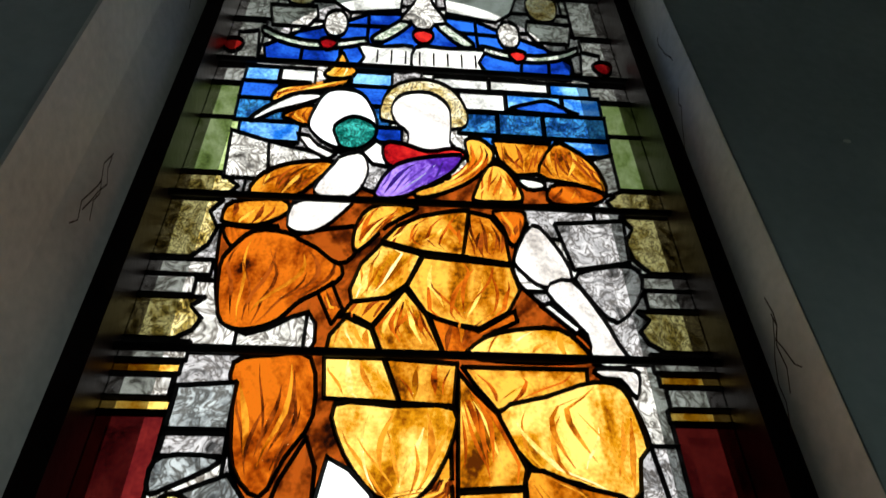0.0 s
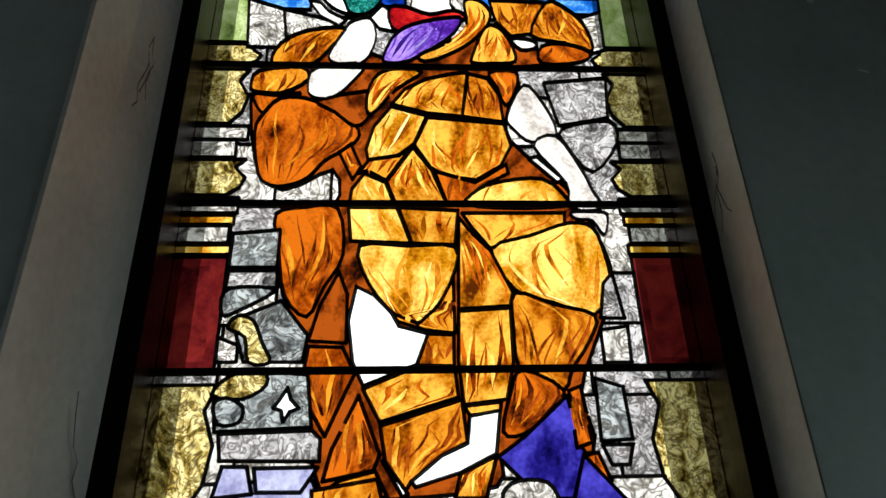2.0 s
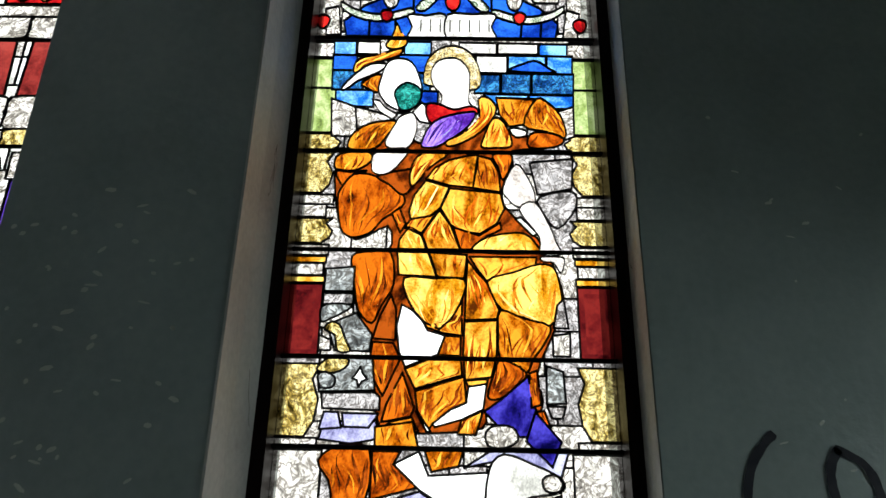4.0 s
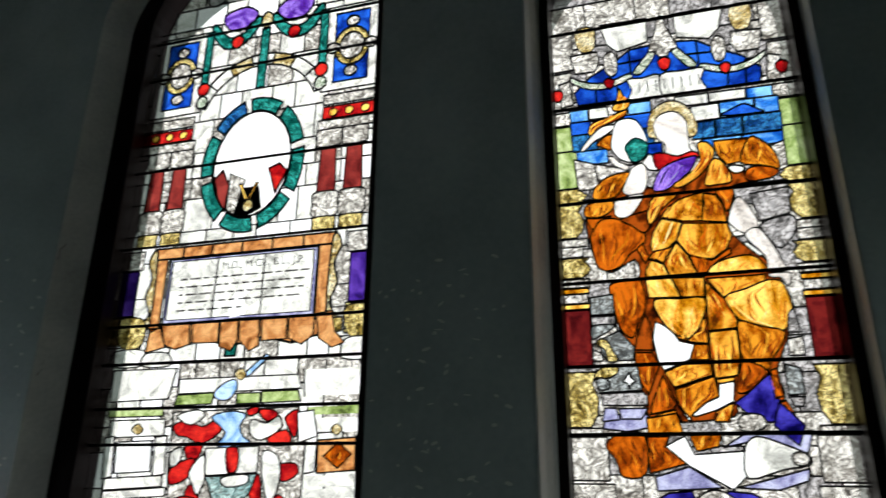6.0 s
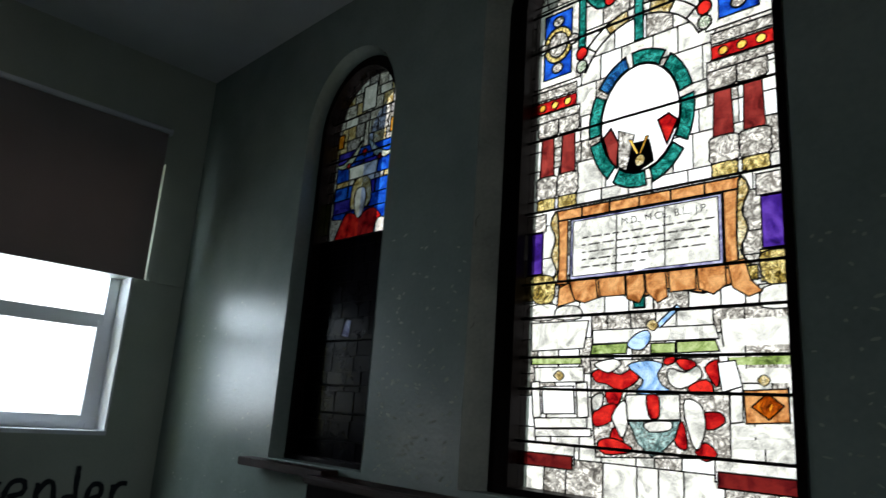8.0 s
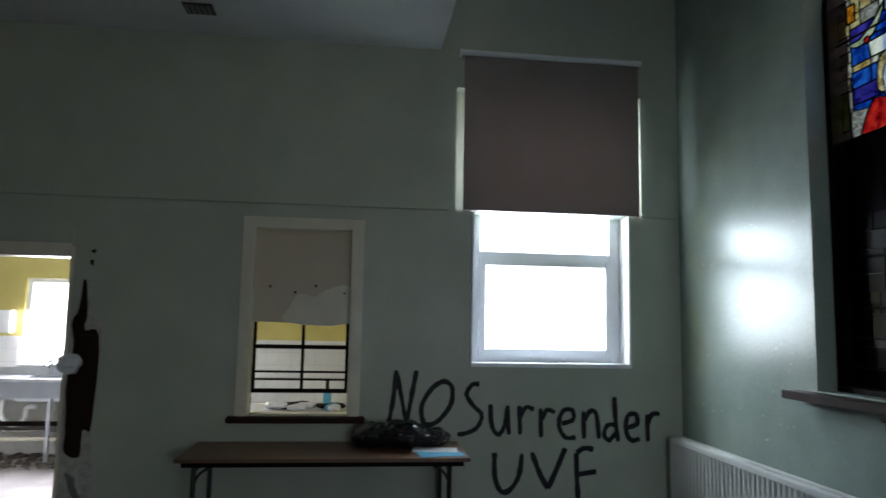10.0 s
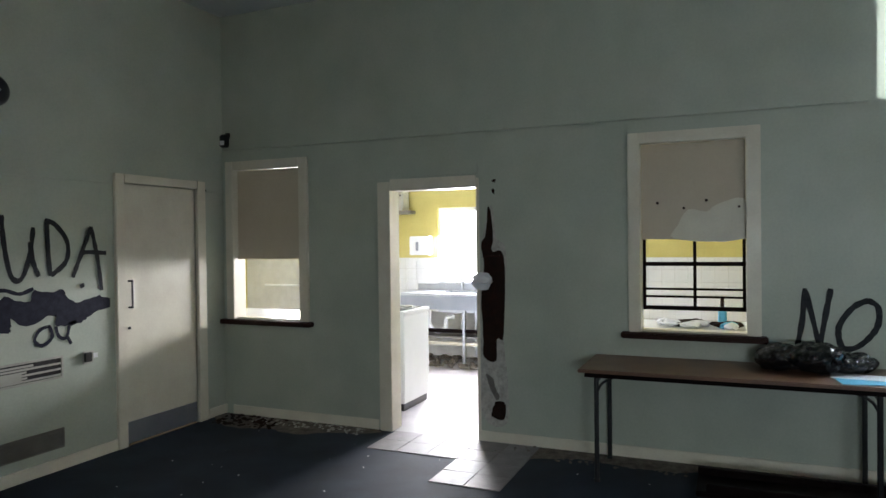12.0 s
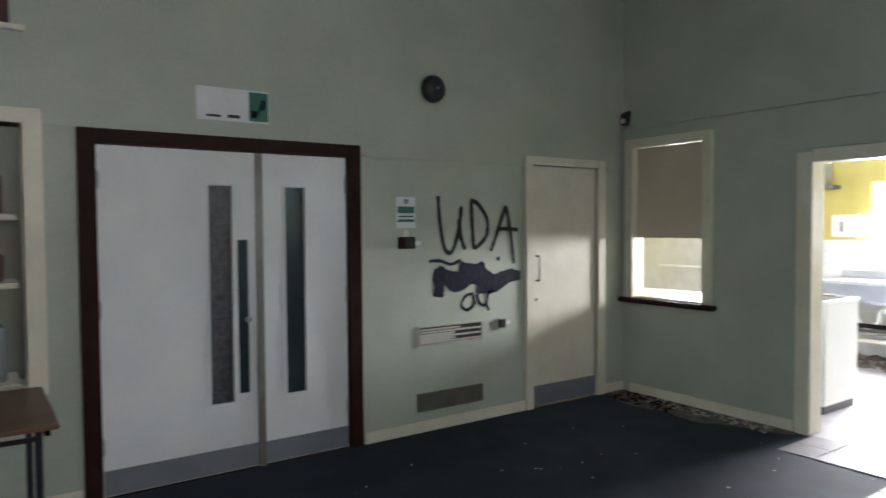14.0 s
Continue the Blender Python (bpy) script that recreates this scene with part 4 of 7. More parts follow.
    add("grey", True, (24.4, 243), (33.6, 244.9), (34.4, 240), (29.1, 233.6), (25.2, 238.7))
    add("white", False, (17.6, 236.4), (19.2, 236.9), (23.8, 231.9), (22.3, 231.4))
    add("flesh", True, (14.4, 245.7), (18, 253.2), (21.3, 249.2), (23.4, 241.9), (18.6, 239.9), (15.7, 242.4))
    add("flesh", True, (18.8, 239.1), (23.2, 241.4), (27.1, 234.1), (28.6, 229.6), (29.8, 226.1), (24.2, 226.1), (24.1, 231))
    add("flesh", True, (24.1, 225.2), (27.7, 225.4), (30.6, 224.8), (29.5, 220.8), (27.7, 223.6), (25, 223.9))
    glass.build(root, 5.73, GY)
    for i in range(8):
        x = 5.73 - 0.105 + i * 0.03
        boxes("lettering", M_LEAD, root, (x, GY - 0.003, 2.985), ) if False else boxes("lettering", M_LEAD, root, (x, GY - 0.003, 2.985, x + 0.004, GY - 0.001, 3.03))
    return root


def second_window():
    g = 0.60
    root = window_frame("window_2", "tall arched stained glass window with an oval wreath and plaque", OPENINGS[1], g,
                        (3.63, 3.42, 2.93, 2.56, 2.21, 2.05, 1.87, 1.73, 1.50), GY, 0.065, 0.045, 0.04)
    glass = Leaded(arch_outline(g, 1.29, 3.52, 0.56))
    background(glass, g, 1.29, 4.1, rng, ("white", "white", "clear", "pearl"), 0.13, 0.13)

    def both(color, x0, z0, x1, z1, lead=0.0065):
        for s in (-1, 1):
            glass.add(color, rect(min(s * x0, s * x1), z0, max(s * x0, s * x1), z1), lead)

    for s in (-1, 1):
        for x in (0.37, 0.49):
            for color, z0, z1, w in (("pearl", 2.95, 3.03, 0.052), ("brick", 2.74, 2.945, 0.042), ("pearl", 2.63, 2.735, 0.052), ("olive", 2.57, 2.625, 0.045)):
                p = [(-w, z0), (w, z0), (w * 0.82, z1), (-w * 0.82, z1)] if color == "brick" else [tuple(v) for v in smooth([(-w, z0), (w, z0), (w * 1.1, (z0 + z1) / 2), (w, z1), (-w, z1), (-w * 1.1, (z0 + z1) / 2)], 3)]
                glass.add(color, [(s * x + a, b) for a, b in p], 0.0065)
    both("pearl", 0.33, 3.15, 0.60, 3.20)
    both("red", 0.33, 3.08, 0.60, 3.14)
    both("pearl", 0.31, 3.03, 0.60, 3.075)
    both("white", 0.31, 3.22, 0.585, 3.66)
    both("blue", 0.365, 3.26, 0.53, 3.62)
    for s in (-1, 1):
        for x in (0.38, 0.455, 0.53):
            glass.add("yellow", oval(s * x, 3.11, 0.02, 0.02, 10), 0.005)
        glass.add("olive", oval(s * 0.448, 3.44, 0.085, 0.10, 18))
        glass.add("pearl", oval(s * 0.448, 3.44, 0.058, 0.07, 18))
        for dx, dz in ((0, 0.13), (0, -0.13), (0.09, 0), (-0.09, 0)):
            glass.add("pearl", oval(s * 0.448 + dx, 3.44 + dz, 0.032, 0.028, 10))
    # arch over the wreath, with garlands
    for i in range(7):
        a, b = math.pi * (0.12 + 0.76 * i / 7), math.pi * (0.12 + 0.76 * (i + 1) / 7)
        p = [(0.36 * math.cos(t), 3.12 + 0.36 * math.sin(t)) for t in (a, (a + b) / 2, b)] + [(0.30 * math.cos(t), 3.12 + 0.30 * math.sin(t)) for t in (b, (a + b) / 2, a)]
        glass.add("hair" if i in (2, 4) else "white", p)
    for s in (-1, 1):
        glass.add("teal", [(s * x, z) for x, z in (tuple(v) for v in smooth([(0.03, 3.66), (0.11, 3.56), (0.22, 3.55), (0.30, 3.66), (0.28, 3.70), (0.20, 3.61), (0.12, 3.62), (0.05, 3.70)], 3))])
        glass.add("violet", [(s * x, z) for x, z in (tuple(v) for v in smooth([(0.05, 3.71), (0.13, 3.64), (0.21, 3.66), (0.24, 3.74), (0.12, 3.77)], 3))])
        glass.add("teal", rect(min(s * 0.285, s * 0.325), 3.36, max(s * 0.285, s * 0.325), 3.66))
        for x, z in ((0.15, 3.575), (0.305, 3.34)):
            glass.add("red", oval(s * x, z, 0.032, 0.035, 12))
        glass.add("swag", oval(s * 0.305, 3.27, 0.03, 0.035, 10))
    glass.add("teal", rect(-0.022, 3.30, 0.022, 3.62))
    glass.add("hair", oval(0, 3.67, 0.03, 0.045, 12))
    for x in (-0.3, -0.15, 0.02, 0.2, 0.34):
        glass.add(rng.choice(("olive", "hair", "grey")), oval(x, 3.86 + 0.04 * math.cos(x * 6), 0.05, 0.04, 10))
    # the oval wreath
    n = 8
    for i in range(n):
        a, b = 2 * math.pi * (i + 0.08) / n + 0.2, 2 * math.pi * (i + 0.92) / n + 0.2
        ts = [a + (b - a) * k / 5 for k in range(6)]
        p = [(0.255 * math.cos(t), 2.92 + 0.325 * math.sin(t)) for t in ts] + [(0.195 * math.cos(t), 2.92 + 0.26 * math.sin(t)) for t in reversed(ts)]
        glass.add("sea" if i == 2 else "teal", p)
    glass.add("clear", oval(0, 2.92, 0.19, 0.255, 28), 0.009)
    glass.add("brick", [(-0.18, 2.86), (-0.14, 2.90), (-0.10, 2.82), (-0.11, 2.70), (-0.15, 2.76)])
    glass.add("pearl", [(-0.10, 2.88), (-0.02, 2.84), (-0.06, 2.68), (-0.10, 2.71)], 0.004)
    glass.add("grime", [(-0.06, 2.68), (-0.03, 2.80), (0.05, 2.80), (0.07, 2.70), (0.0, 2.668)], 0.004)
    glass.add("red", [(0.09, 2.88), (0.14, 2.90), (0.18, 2.86), (0.13, 2.76)])
    glass.add("hair", oval(0.005, 2.715, 0.024, 0.028, 12), 0.004)
    for s in (-1, 1):
        glass.add("yellow", [(s * 0.035, 2.82), (s * 0.048, 2.82), (s * 0.012, 2.745), (0.0, 2.745)], 0.003)
    # the plaque in its tan frame
    for i in range(6):
        glass.add("tan", rect(-0.43 + i * 0.1433, 2.505, -0.43 + (i + 1) * 0.1433, 2.555))
        glass.add("tan" if i else "orange", [(-0.40 + i * 0.134, 2.21), (-0.40 + (i + 1) * 0.134, 2.21), (-0.40 + (i + 1) * 0.134, 2.11 + (0.03 if i % 2 else 0.0)), (-0.40 + i * 0.134, 2.11 + (0.03 if i % 2 == 0 else 0.0))][::-1])
    for s in (-1, 1):
        glass.add("tan", rect(min(s * 0.36, s * 0.415), 2.20, max(s * 0.36, s * 0.415), 2.505))
        glass.add("hair", [(s * x, z) for x, z in (tuple(v) for v in smooth([(0.42, 2.54), (0.46, 2.50), (0.43, 2.42), (0.45, 2.34), (0.42, 2.26), (0.47, 2.18), (0.41, 2.22)], 3))])
    glass.add("lilac", rect(-0.345, 2.215, 0.355, 2.50))
    for i in range(3):
        glass.add("white", rect(-0.33 + i * 0.2233, 2.232, -0.33 + (i + 1) * 0.2233, 2.488), 0.004)
    glass.add("clear", [(-0.02, 2.225), (0.05, 2.235), (0.035, 2.32), (0.0, 2.34), (-0.03, 2.28)], None)
    both("purple", 0.50, 2.26, 0.585, 2.46)
    both("pearl", 0.485, 2.465, 0.60, 2.55)
    both("olive", 0.49, 2.135, 0.60, 2.255)
    both("white", 0.48, 2.06, 0.60, 2.125)
    both("olive", 0.43, 2.145, 0.48, 2.20)
    glass.add("teal", rect(-0.025, 2.07, 0.025, 2.14))
    # the base with its coat of arms
    add = adder(glass)
    both("white", 0.30, 1.42, 0.60, 1.50)
    both("crimson", 0.31, 1.40, 0.60, 1.455)
    add("olive", True, (-55.5, 225), (-45.3, 224.6), (-42.2, 219.3), (-44.2, 212.2), (-52.9, 212.3), (-56.6, 218.4))
    add("olive", True, (49.7, 224.4), (59.7, 224.4), (61, 218.8), (58.4, 212.4), (51.3, 212.6), (48.9, 218.5))
    add("white", True, (-56.2, 210.9), (-42.2, 211), (-40.3, 204.8), (-56.2, 204.6))
    add("white", True, (49.9, 211.4), (60.2, 211.4), (61.2, 204.1), (48.9, 204.1))
    add("white", True, (-40.7, 209.4), (-29.9, 209.4), (-27.7, 204.1), (-40.9, 204.3))
    add("tan", False, (-34.6, 221.8), (-20.9, 221.9), (-19.7, 212.5), (-26.6, 210.7), (-32, 212.6))
    add("tan", False, (-19.7, 221.8), (-6.7, 221.8), (-6.2, 212.7), (-18.5, 212.9))
    add("tan", False, (-6.1, 221.8), (2.1, 222.3), (2.7, 213.3), (0.1, 208.7), (-5.6, 211))
    add("tan", False, (2.7, 222.2), (11.7, 222.1), (12.6, 210.6), (8.3, 208.4), (3.3, 213.2))
    add("tan", False, (12.8, 222), (24.4, 221.8), (24.4, 212.7), (13.6, 212.4))
    add("tan", False, (24.9, 221.7), (36.1, 221.5), (36.1, 213.4), (31.2, 210.2), (25.5, 212.7))
    add("tan", False, (36.8, 221.9), (43.3, 222.8), (45.3, 214.4), (49.4, 210.1), (44.3, 208.3), (38.5, 212.1))
    add("tan", False, (-40.2, 218.4), (-35.2, 220.3), (-31.3, 211.8), (-40.8, 209.9))
    add("white", False, (-55, 203), (-23.9, 202.9), (-26.2, 190.8), (-54.4, 190.1))
    add("white", False, (-21.9, 198.4), (31.2, 198.6), (32.9, 193.3), (-21.8, 192.6))
    add("white", False, (33.6, 200.2), (60.9, 200.4), (61, 190.6), (34.4, 190.3))
    add("green", False, (-22.1, 192.1), (-5.1, 192.7), (-5.7, 188.3), (-23, 188.1))
    add("green", False, (5.1, 192.1), (15.6, 192.2), (15.6, 188.2), (5.2, 188.1))
    add("green", False, (16.1, 192.6), (31.5, 192.7), (32.9, 188.6), (16.2, 188.2))
    add("green", False, (-54.4, 187.1), (-27.7, 187), (-27.5, 184.1), (-54.1, 183.9))
    add("green", False, (36, 186.2), (60.7, 186.6), (61, 183.6), (36, 183.3))
    add("white", False, (-52.6, 182.6), (-26.2, 182.9), (-25.8, 176.6), (-52, 175.9))
    add("white", False, (-53.9, 175.9), (-49.4, 176.6), (-47.9, 161.1), (-52.3, 160.2))
    add("white", False, (-29.9, 175.9), (-24.3, 176.6), (-23.3, 162.2), (-28.8, 161.3))
    add("white", False, (-51.7, 160.3), (-24.2, 161.7), (-23.9, 157.6), (-51.3, 156))
    add("white", False, (-51.2, 155.6), (-22.1, 157.3), (-21.9, 154.2), (-50.9, 152.3))
    add("white", False, (36.7, 182.2), (60.9, 182.4), (60.8, 177.3), (36.7, 176.8))
    add("white", False, (36.2, 175.8), (40.8, 176.4), (40.7, 163.3), (36.1, 162.6))
    add("white", False, (56.5, 175.7), (60.8, 176.3), (60.4, 164.8), (56.2, 164.1))
    add("white", False, (33.6, 161.6), (61.1, 162.9), (61, 159.2), (33.6, 157.6))
    add("white", False, (32.5, 156.9), (61.4, 158.6), (61.3, 155.3), (32.5, 153.4))
    add("clear", False, (-47.9, 174.2), (-31.1, 174.7), (-30.2, 163.1), (-46.8, 162.3))
    add("hair", True, (-41.6, 179), (-39, 181.2), (-36, 179), (-38.6, 176.9))
    add("hair", True, (46.2, 178), (48.4, 180), (50.6, 178), (48.4, 176))
    add("tan", False, (41.2, 174.3), (56.1, 175.2), (56.4, 163.9), (41.6, 162.8))
    add("orange", False, (49.2, 173.6), (54.7, 169.3), (49.5, 164.5), (43.8, 168.7))
    add("pearl", False, (-22.8, 185.5), (32.4, 186.5), (36, 172.7), (35.9, 150.4), (-19.4, 146.2), (-22.1, 165.6))
    add("red", True, (-21.9, 180.3), (-15.9, 182.3), (-8.7, 179.7), (-1.6, 182.8), (-0.3, 177.8), (-8.3, 173.4), (-15.5, 175.9), (-19.9, 176.6))
    add("red", True, (-15.3, 172.9), (-7.8, 173.4), (-9.2, 168), (-13.6, 167.5))
    add("red", True, (-20.8, 164.2), (-12.2, 168), (-9, 164.7), (-14.3, 159.9), (-20.5, 158.6))
    add("red", True, (-12, 158), (-7.6, 158.2), (-7.3, 151.5), (-12.8, 152.1))
    add("red", True, (-18.9, 151.9), (-14.3, 154.2), (-7.4, 153.2), (-2.9, 149.8), (-15.3, 147.7))
    add("red", True, (15.7, 185.6), (21.7, 185.5), (23.8, 183.3), (19.1, 181.4))
    add("red", True, (20.4, 175.6), (27.7, 178.1), (30.1, 173.7), (22.9, 172.4))
    add("red", True, (27.2, 182.8), (32.5, 185.2), (32, 175.6), (28.9, 178.5))
    add("red", True, (24, 165.2), (32.5, 166.2), (33.9, 162.6), (27.8, 159.8))
    add("red", True, (14.2, 160.8), (18.2, 162.1), (19.8, 152.8), (15.4, 153.4))
    add("red", True, (22.7, 151.7), (26.7, 155.3), (31.1, 151.6), (26.7, 148.6))
    add("red", True, (10.5, 185.7), (14.7, 186.9), (15.2, 184.7), (11.6, 183.5))
    add("white", True, (-20.9, 184), (-11.8, 186.2), (-8.3, 183.8), (-14.3, 180.4))
    add("white", True, (-12.3, 163.1), (-6.8, 169.4), (-4.8, 161.5), (-7.4, 154.5), (-10.4, 158.7))
    add("white", True, (12.7, 182.1), (19.1, 180.7), (24.2, 183.2), (25.8, 179), (17.9, 174.5), (12.8, 176.7))
    add("white", True, (19, 170.5), (25.4, 168.5), (26.9, 160.3), (23.2, 152.1), (19.4, 161.8))
    add("white", True, (-21.8, 170.1), (-16.7, 172), (-17, 166.8), (-20.9, 164.7))
    add("clear", False, (32, 184.4), (38.6, 185.1), (40.8, 175.8), (33.4, 173.5))
    add("steel", True, (-5.3, 192.5), (-1.1, 196.3), (3.8, 197.5), (5, 193.7), (1.4, 189.8), (-3.6, 190.1))
    add("steel", False, (7.5, 199.8), (16.3, 207.1), (18.1, 206.1), (9.2, 198.1))
    add("hair", True, (3.2, 199.6), (5.8, 201.8), (8.6, 199.3), (6, 197.1))
    add("steel", True, (-5.2, 183.3), (3.4, 185.4), (10.1, 183.9), (8.1, 180), (9.8, 175.8), (13.4, 173.4), (5.2, 171.9), (-1.7, 172.7), (1.8, 177.4))
    add("white", False, (-6.1, 171.6), (17, 172.4), (17.2, 162.9), (-5.1, 161.7))
    add("red", True, (3.1, 171), (5.7, 172.1), (8.4, 171.1), (8.6, 164), (6, 162.7), (4.2, 163.9))
    add("foam", False, (-4.8, 161.3), (17.2, 162.5), (14.8, 155.8), (9, 149.8), (5, 148.6), (-0.4, 152.7))
    add("white", True, (1.9, 160.4), (5.5, 161.8), (13.2, 162), (12.8, 158.9), (4.6, 157.7))
    glass.build(root, 3.98, GY)
    # the inscription: one line that can be read, the rest as bars
    curve = bpy.data.curves.new("inscription", "FONT")
    curve.body, curve.size, curve.align_x = "M.D., M.Ch., B.L., J.P.", 0.045, "CENTER"
    ob = new("inscription", curve)
    ob.matrix_world = pose(4.09, GY - 0.003, 2.435, 90, 0, 0)
    dg = bpy.context.evaluated_depsgraph_get()
    me = bpy.data.meshes.new_from_object(ob.evaluated_get(dg))
    me.transform(ob.matrix_world)
    bpy.data.objects.remove(ob)
    me.materials.append(M_LEAD)
    text = new("inscription", me)
    text.parent = root
    for row in range(5):
        x = 3.70
        z = 2.40 - row * 0.034
        while x < (4.28 if row < 4 else 4.0):
            w = rng.uniform(0.02, 0.06)
            boxes("inscription_line", GLASS["grey"], root, (x, GY - 0.0035, z, x + w, GY - 0.002, z + 0.007))
            x += w + 0.014
    return root


def third_window():
    g = 0.37
    # This reveal's shade is painted in, using the darkened wall paint.
    root = window_frame("window_3", "tall arched stained glass window, its lower half boarded dark", OPENINGS[0], g,
                        (3.49, 3.20, 2.64, 1.99, 1.72, 1.56, 1.41), GY, -0.02, 0.02, 0.0, M_WALL_BACKLIT)
    glass = Leaded(arch_outline(g, 1.29, 3.38, 0.42))
    add = adder(glass)
    background(glass, g, 2.64, 3.9, rng, ("pearl", "pearl", "white", "grey", "hair"), 0.085, 0.10)
    for z0, z1, n in ((2.92, 3.01, 4), (2.83, 2.92, 3), (2.74, 2.83, 4), (3.05, 3.17, 4), (3.17, 3.26, 3)):
        for i in range(n):
            w = 0.56 / n
            glass.add("navy" if (i + n) % 3 == 0 else "blue", rect(-0.28 + i * w, z0, -0.28 + (i + 1) * w, z1))
    for s in (-1, 1):
        glass.add("green", rect(min(s * 0.37, s * 0.31), 2.70, max(s * 0.37, s * 0.31), 2.92))
        glass.add("gold", rect(min(s * 0.30, s * 0.24), 3.30, max(s * 0.30, s * 0.24), 3.40))
        glass.add("swag", [(s * x, z) for x, z in (tuple(v) for v in smooth([(0.02, 3.32), (0.10, 3.18), (0.22, 3.14), (0.30, 3.18), (0.22, 3.18), (0.12, 3.23)], 3))])
        glass.add("red", oval(s * 0.16, 3.155, 0.02, 0.02, 10))
    glass.add("red", oval(0, 3.22, 0.024, 0.026, 12))
    glass.add("white", [(-0.14, 3.05), (0.14, 3.05), (0.15, 3.14), (-0.15, 3.14)])
    glass.add("white", rect(-0.07, 3.52, 0.07, 3.70))
    glass.add("pearl", [(-0.03, 3.26), (0.03, 3.26), (0.015, 3.44), (-0.015, 3.44)])
    add("grey", False, (-30, 264), (-10, 264), (-14, 278), (-30, 280))
    add("red", True, (-20, 262), (20, 262), (24, 272), (14, 282), (0, 279), (-12, 282), (-20, 272))
    add("hair", True, (-10, 292), (-8, 302), (0, 305), (8, 302), (11, 292), (8, 284), (-8, 284))
    add("flesh", True, (-6, 291), (-4, 297), (3, 297), (6, 290), (4, 280), (0, 277), (-4, 281))
    add("flesh", True, (17, 264), (27, 264), (28, 272), (20, 274))
    z = 1.29
    while z < 2.63:
        h = rng.uniform(0.09, 0.17)
        x = -g
        while x < g:
            w = rng.uniform(0.10, 0.22)
            glass.add("grime", rect(x, z, min(x + w, g), min(z + h, 2.645)), 0.006)
            x += w
        z += h
    # Lilac pane over a boarding gap stands in for reflected sky.
    glass.add("lilac", [(-0.05, 2.02), (0.03, 2.00), (0.04, 2.11), (-0.02, 2.13)])
    glass.build(root, 2.015, GY)
    # The boarding is split so that glare shows through the lilac pane.
    boxes("boarding", M_NEAR_BLACK, root, (1.56, GY + 0.06, 1.28, 2.50, GY + 0.08, 2.01), (1.56, GY + 0.06, 2.13, 2.50, GY + 0.08, 2.66), label="dark boarding fixed outside the glass")
    return root


first_window()
second_window()
third_window()


# ---- trims of the hall ----
def trim(name, material, *dims, label):
    return tagged(boxes(name, material, None, *dims, bevel=0.004), label, "trim", kind="structure")


trim("baseboard_west", M_CREAM, (0.0, -6.95, 0, 0.02, -5.41, 0.085), (0.0, -4.5, 0, 0.02, -0.02, 0.085), label="cream painted skirting board, scuffed")
trim("baseboard_south", M_CREAM, (0.0, W, 0, 0.24, W + 0.02, 0.085), (1.24, W, 0, 2.77, W + 0.02, 0.085), (4.58, W, 0, E, W + 0.02, 0.085), label="cream painted skirting board along the doors")
trim("trim_rail_west", M_WALL, (0.0, -7.03, 2.45, 0.028, -1.84, 2.475), (0.0, -0.30, 2.45, 0.028, -0.01, 2.475), label="painted-over picture rail, same green")
trim("trim_rail_south", M_WALL, (0.0, W, 2.065, 0.24, W + 0.02, 2.085), (1.25, W, 2.065, 2.76, W + 0.02, 2.085), (4.59, W, 2.14, 4.76, W + 0.010, 2.16), label="painted-over dado line, same green")
trim("trim_lintel", M_WALL, (0.0, -5.52, 2.115, 0.022, -4.50, 2.20), label="green painted cover board above the doorway")
trim("door_frame_kitchen", M_CREAM, (-0.145, -5.39, 0, 0.03, -5.274, 2.09), (-0.145, -5.274, 2.014, 0.026, -4.516, 2.11), (-0.145, -4.516, 0, 0.008, -4.49, 2.09), label="cream painted frame of the open kitchen doorway")
trim("window_sill_dark", M_BROWN, (1.42, -0.11, 1.215, 2.30, 0.16, 1.262), label="dark stained window sill with a rounded nose")


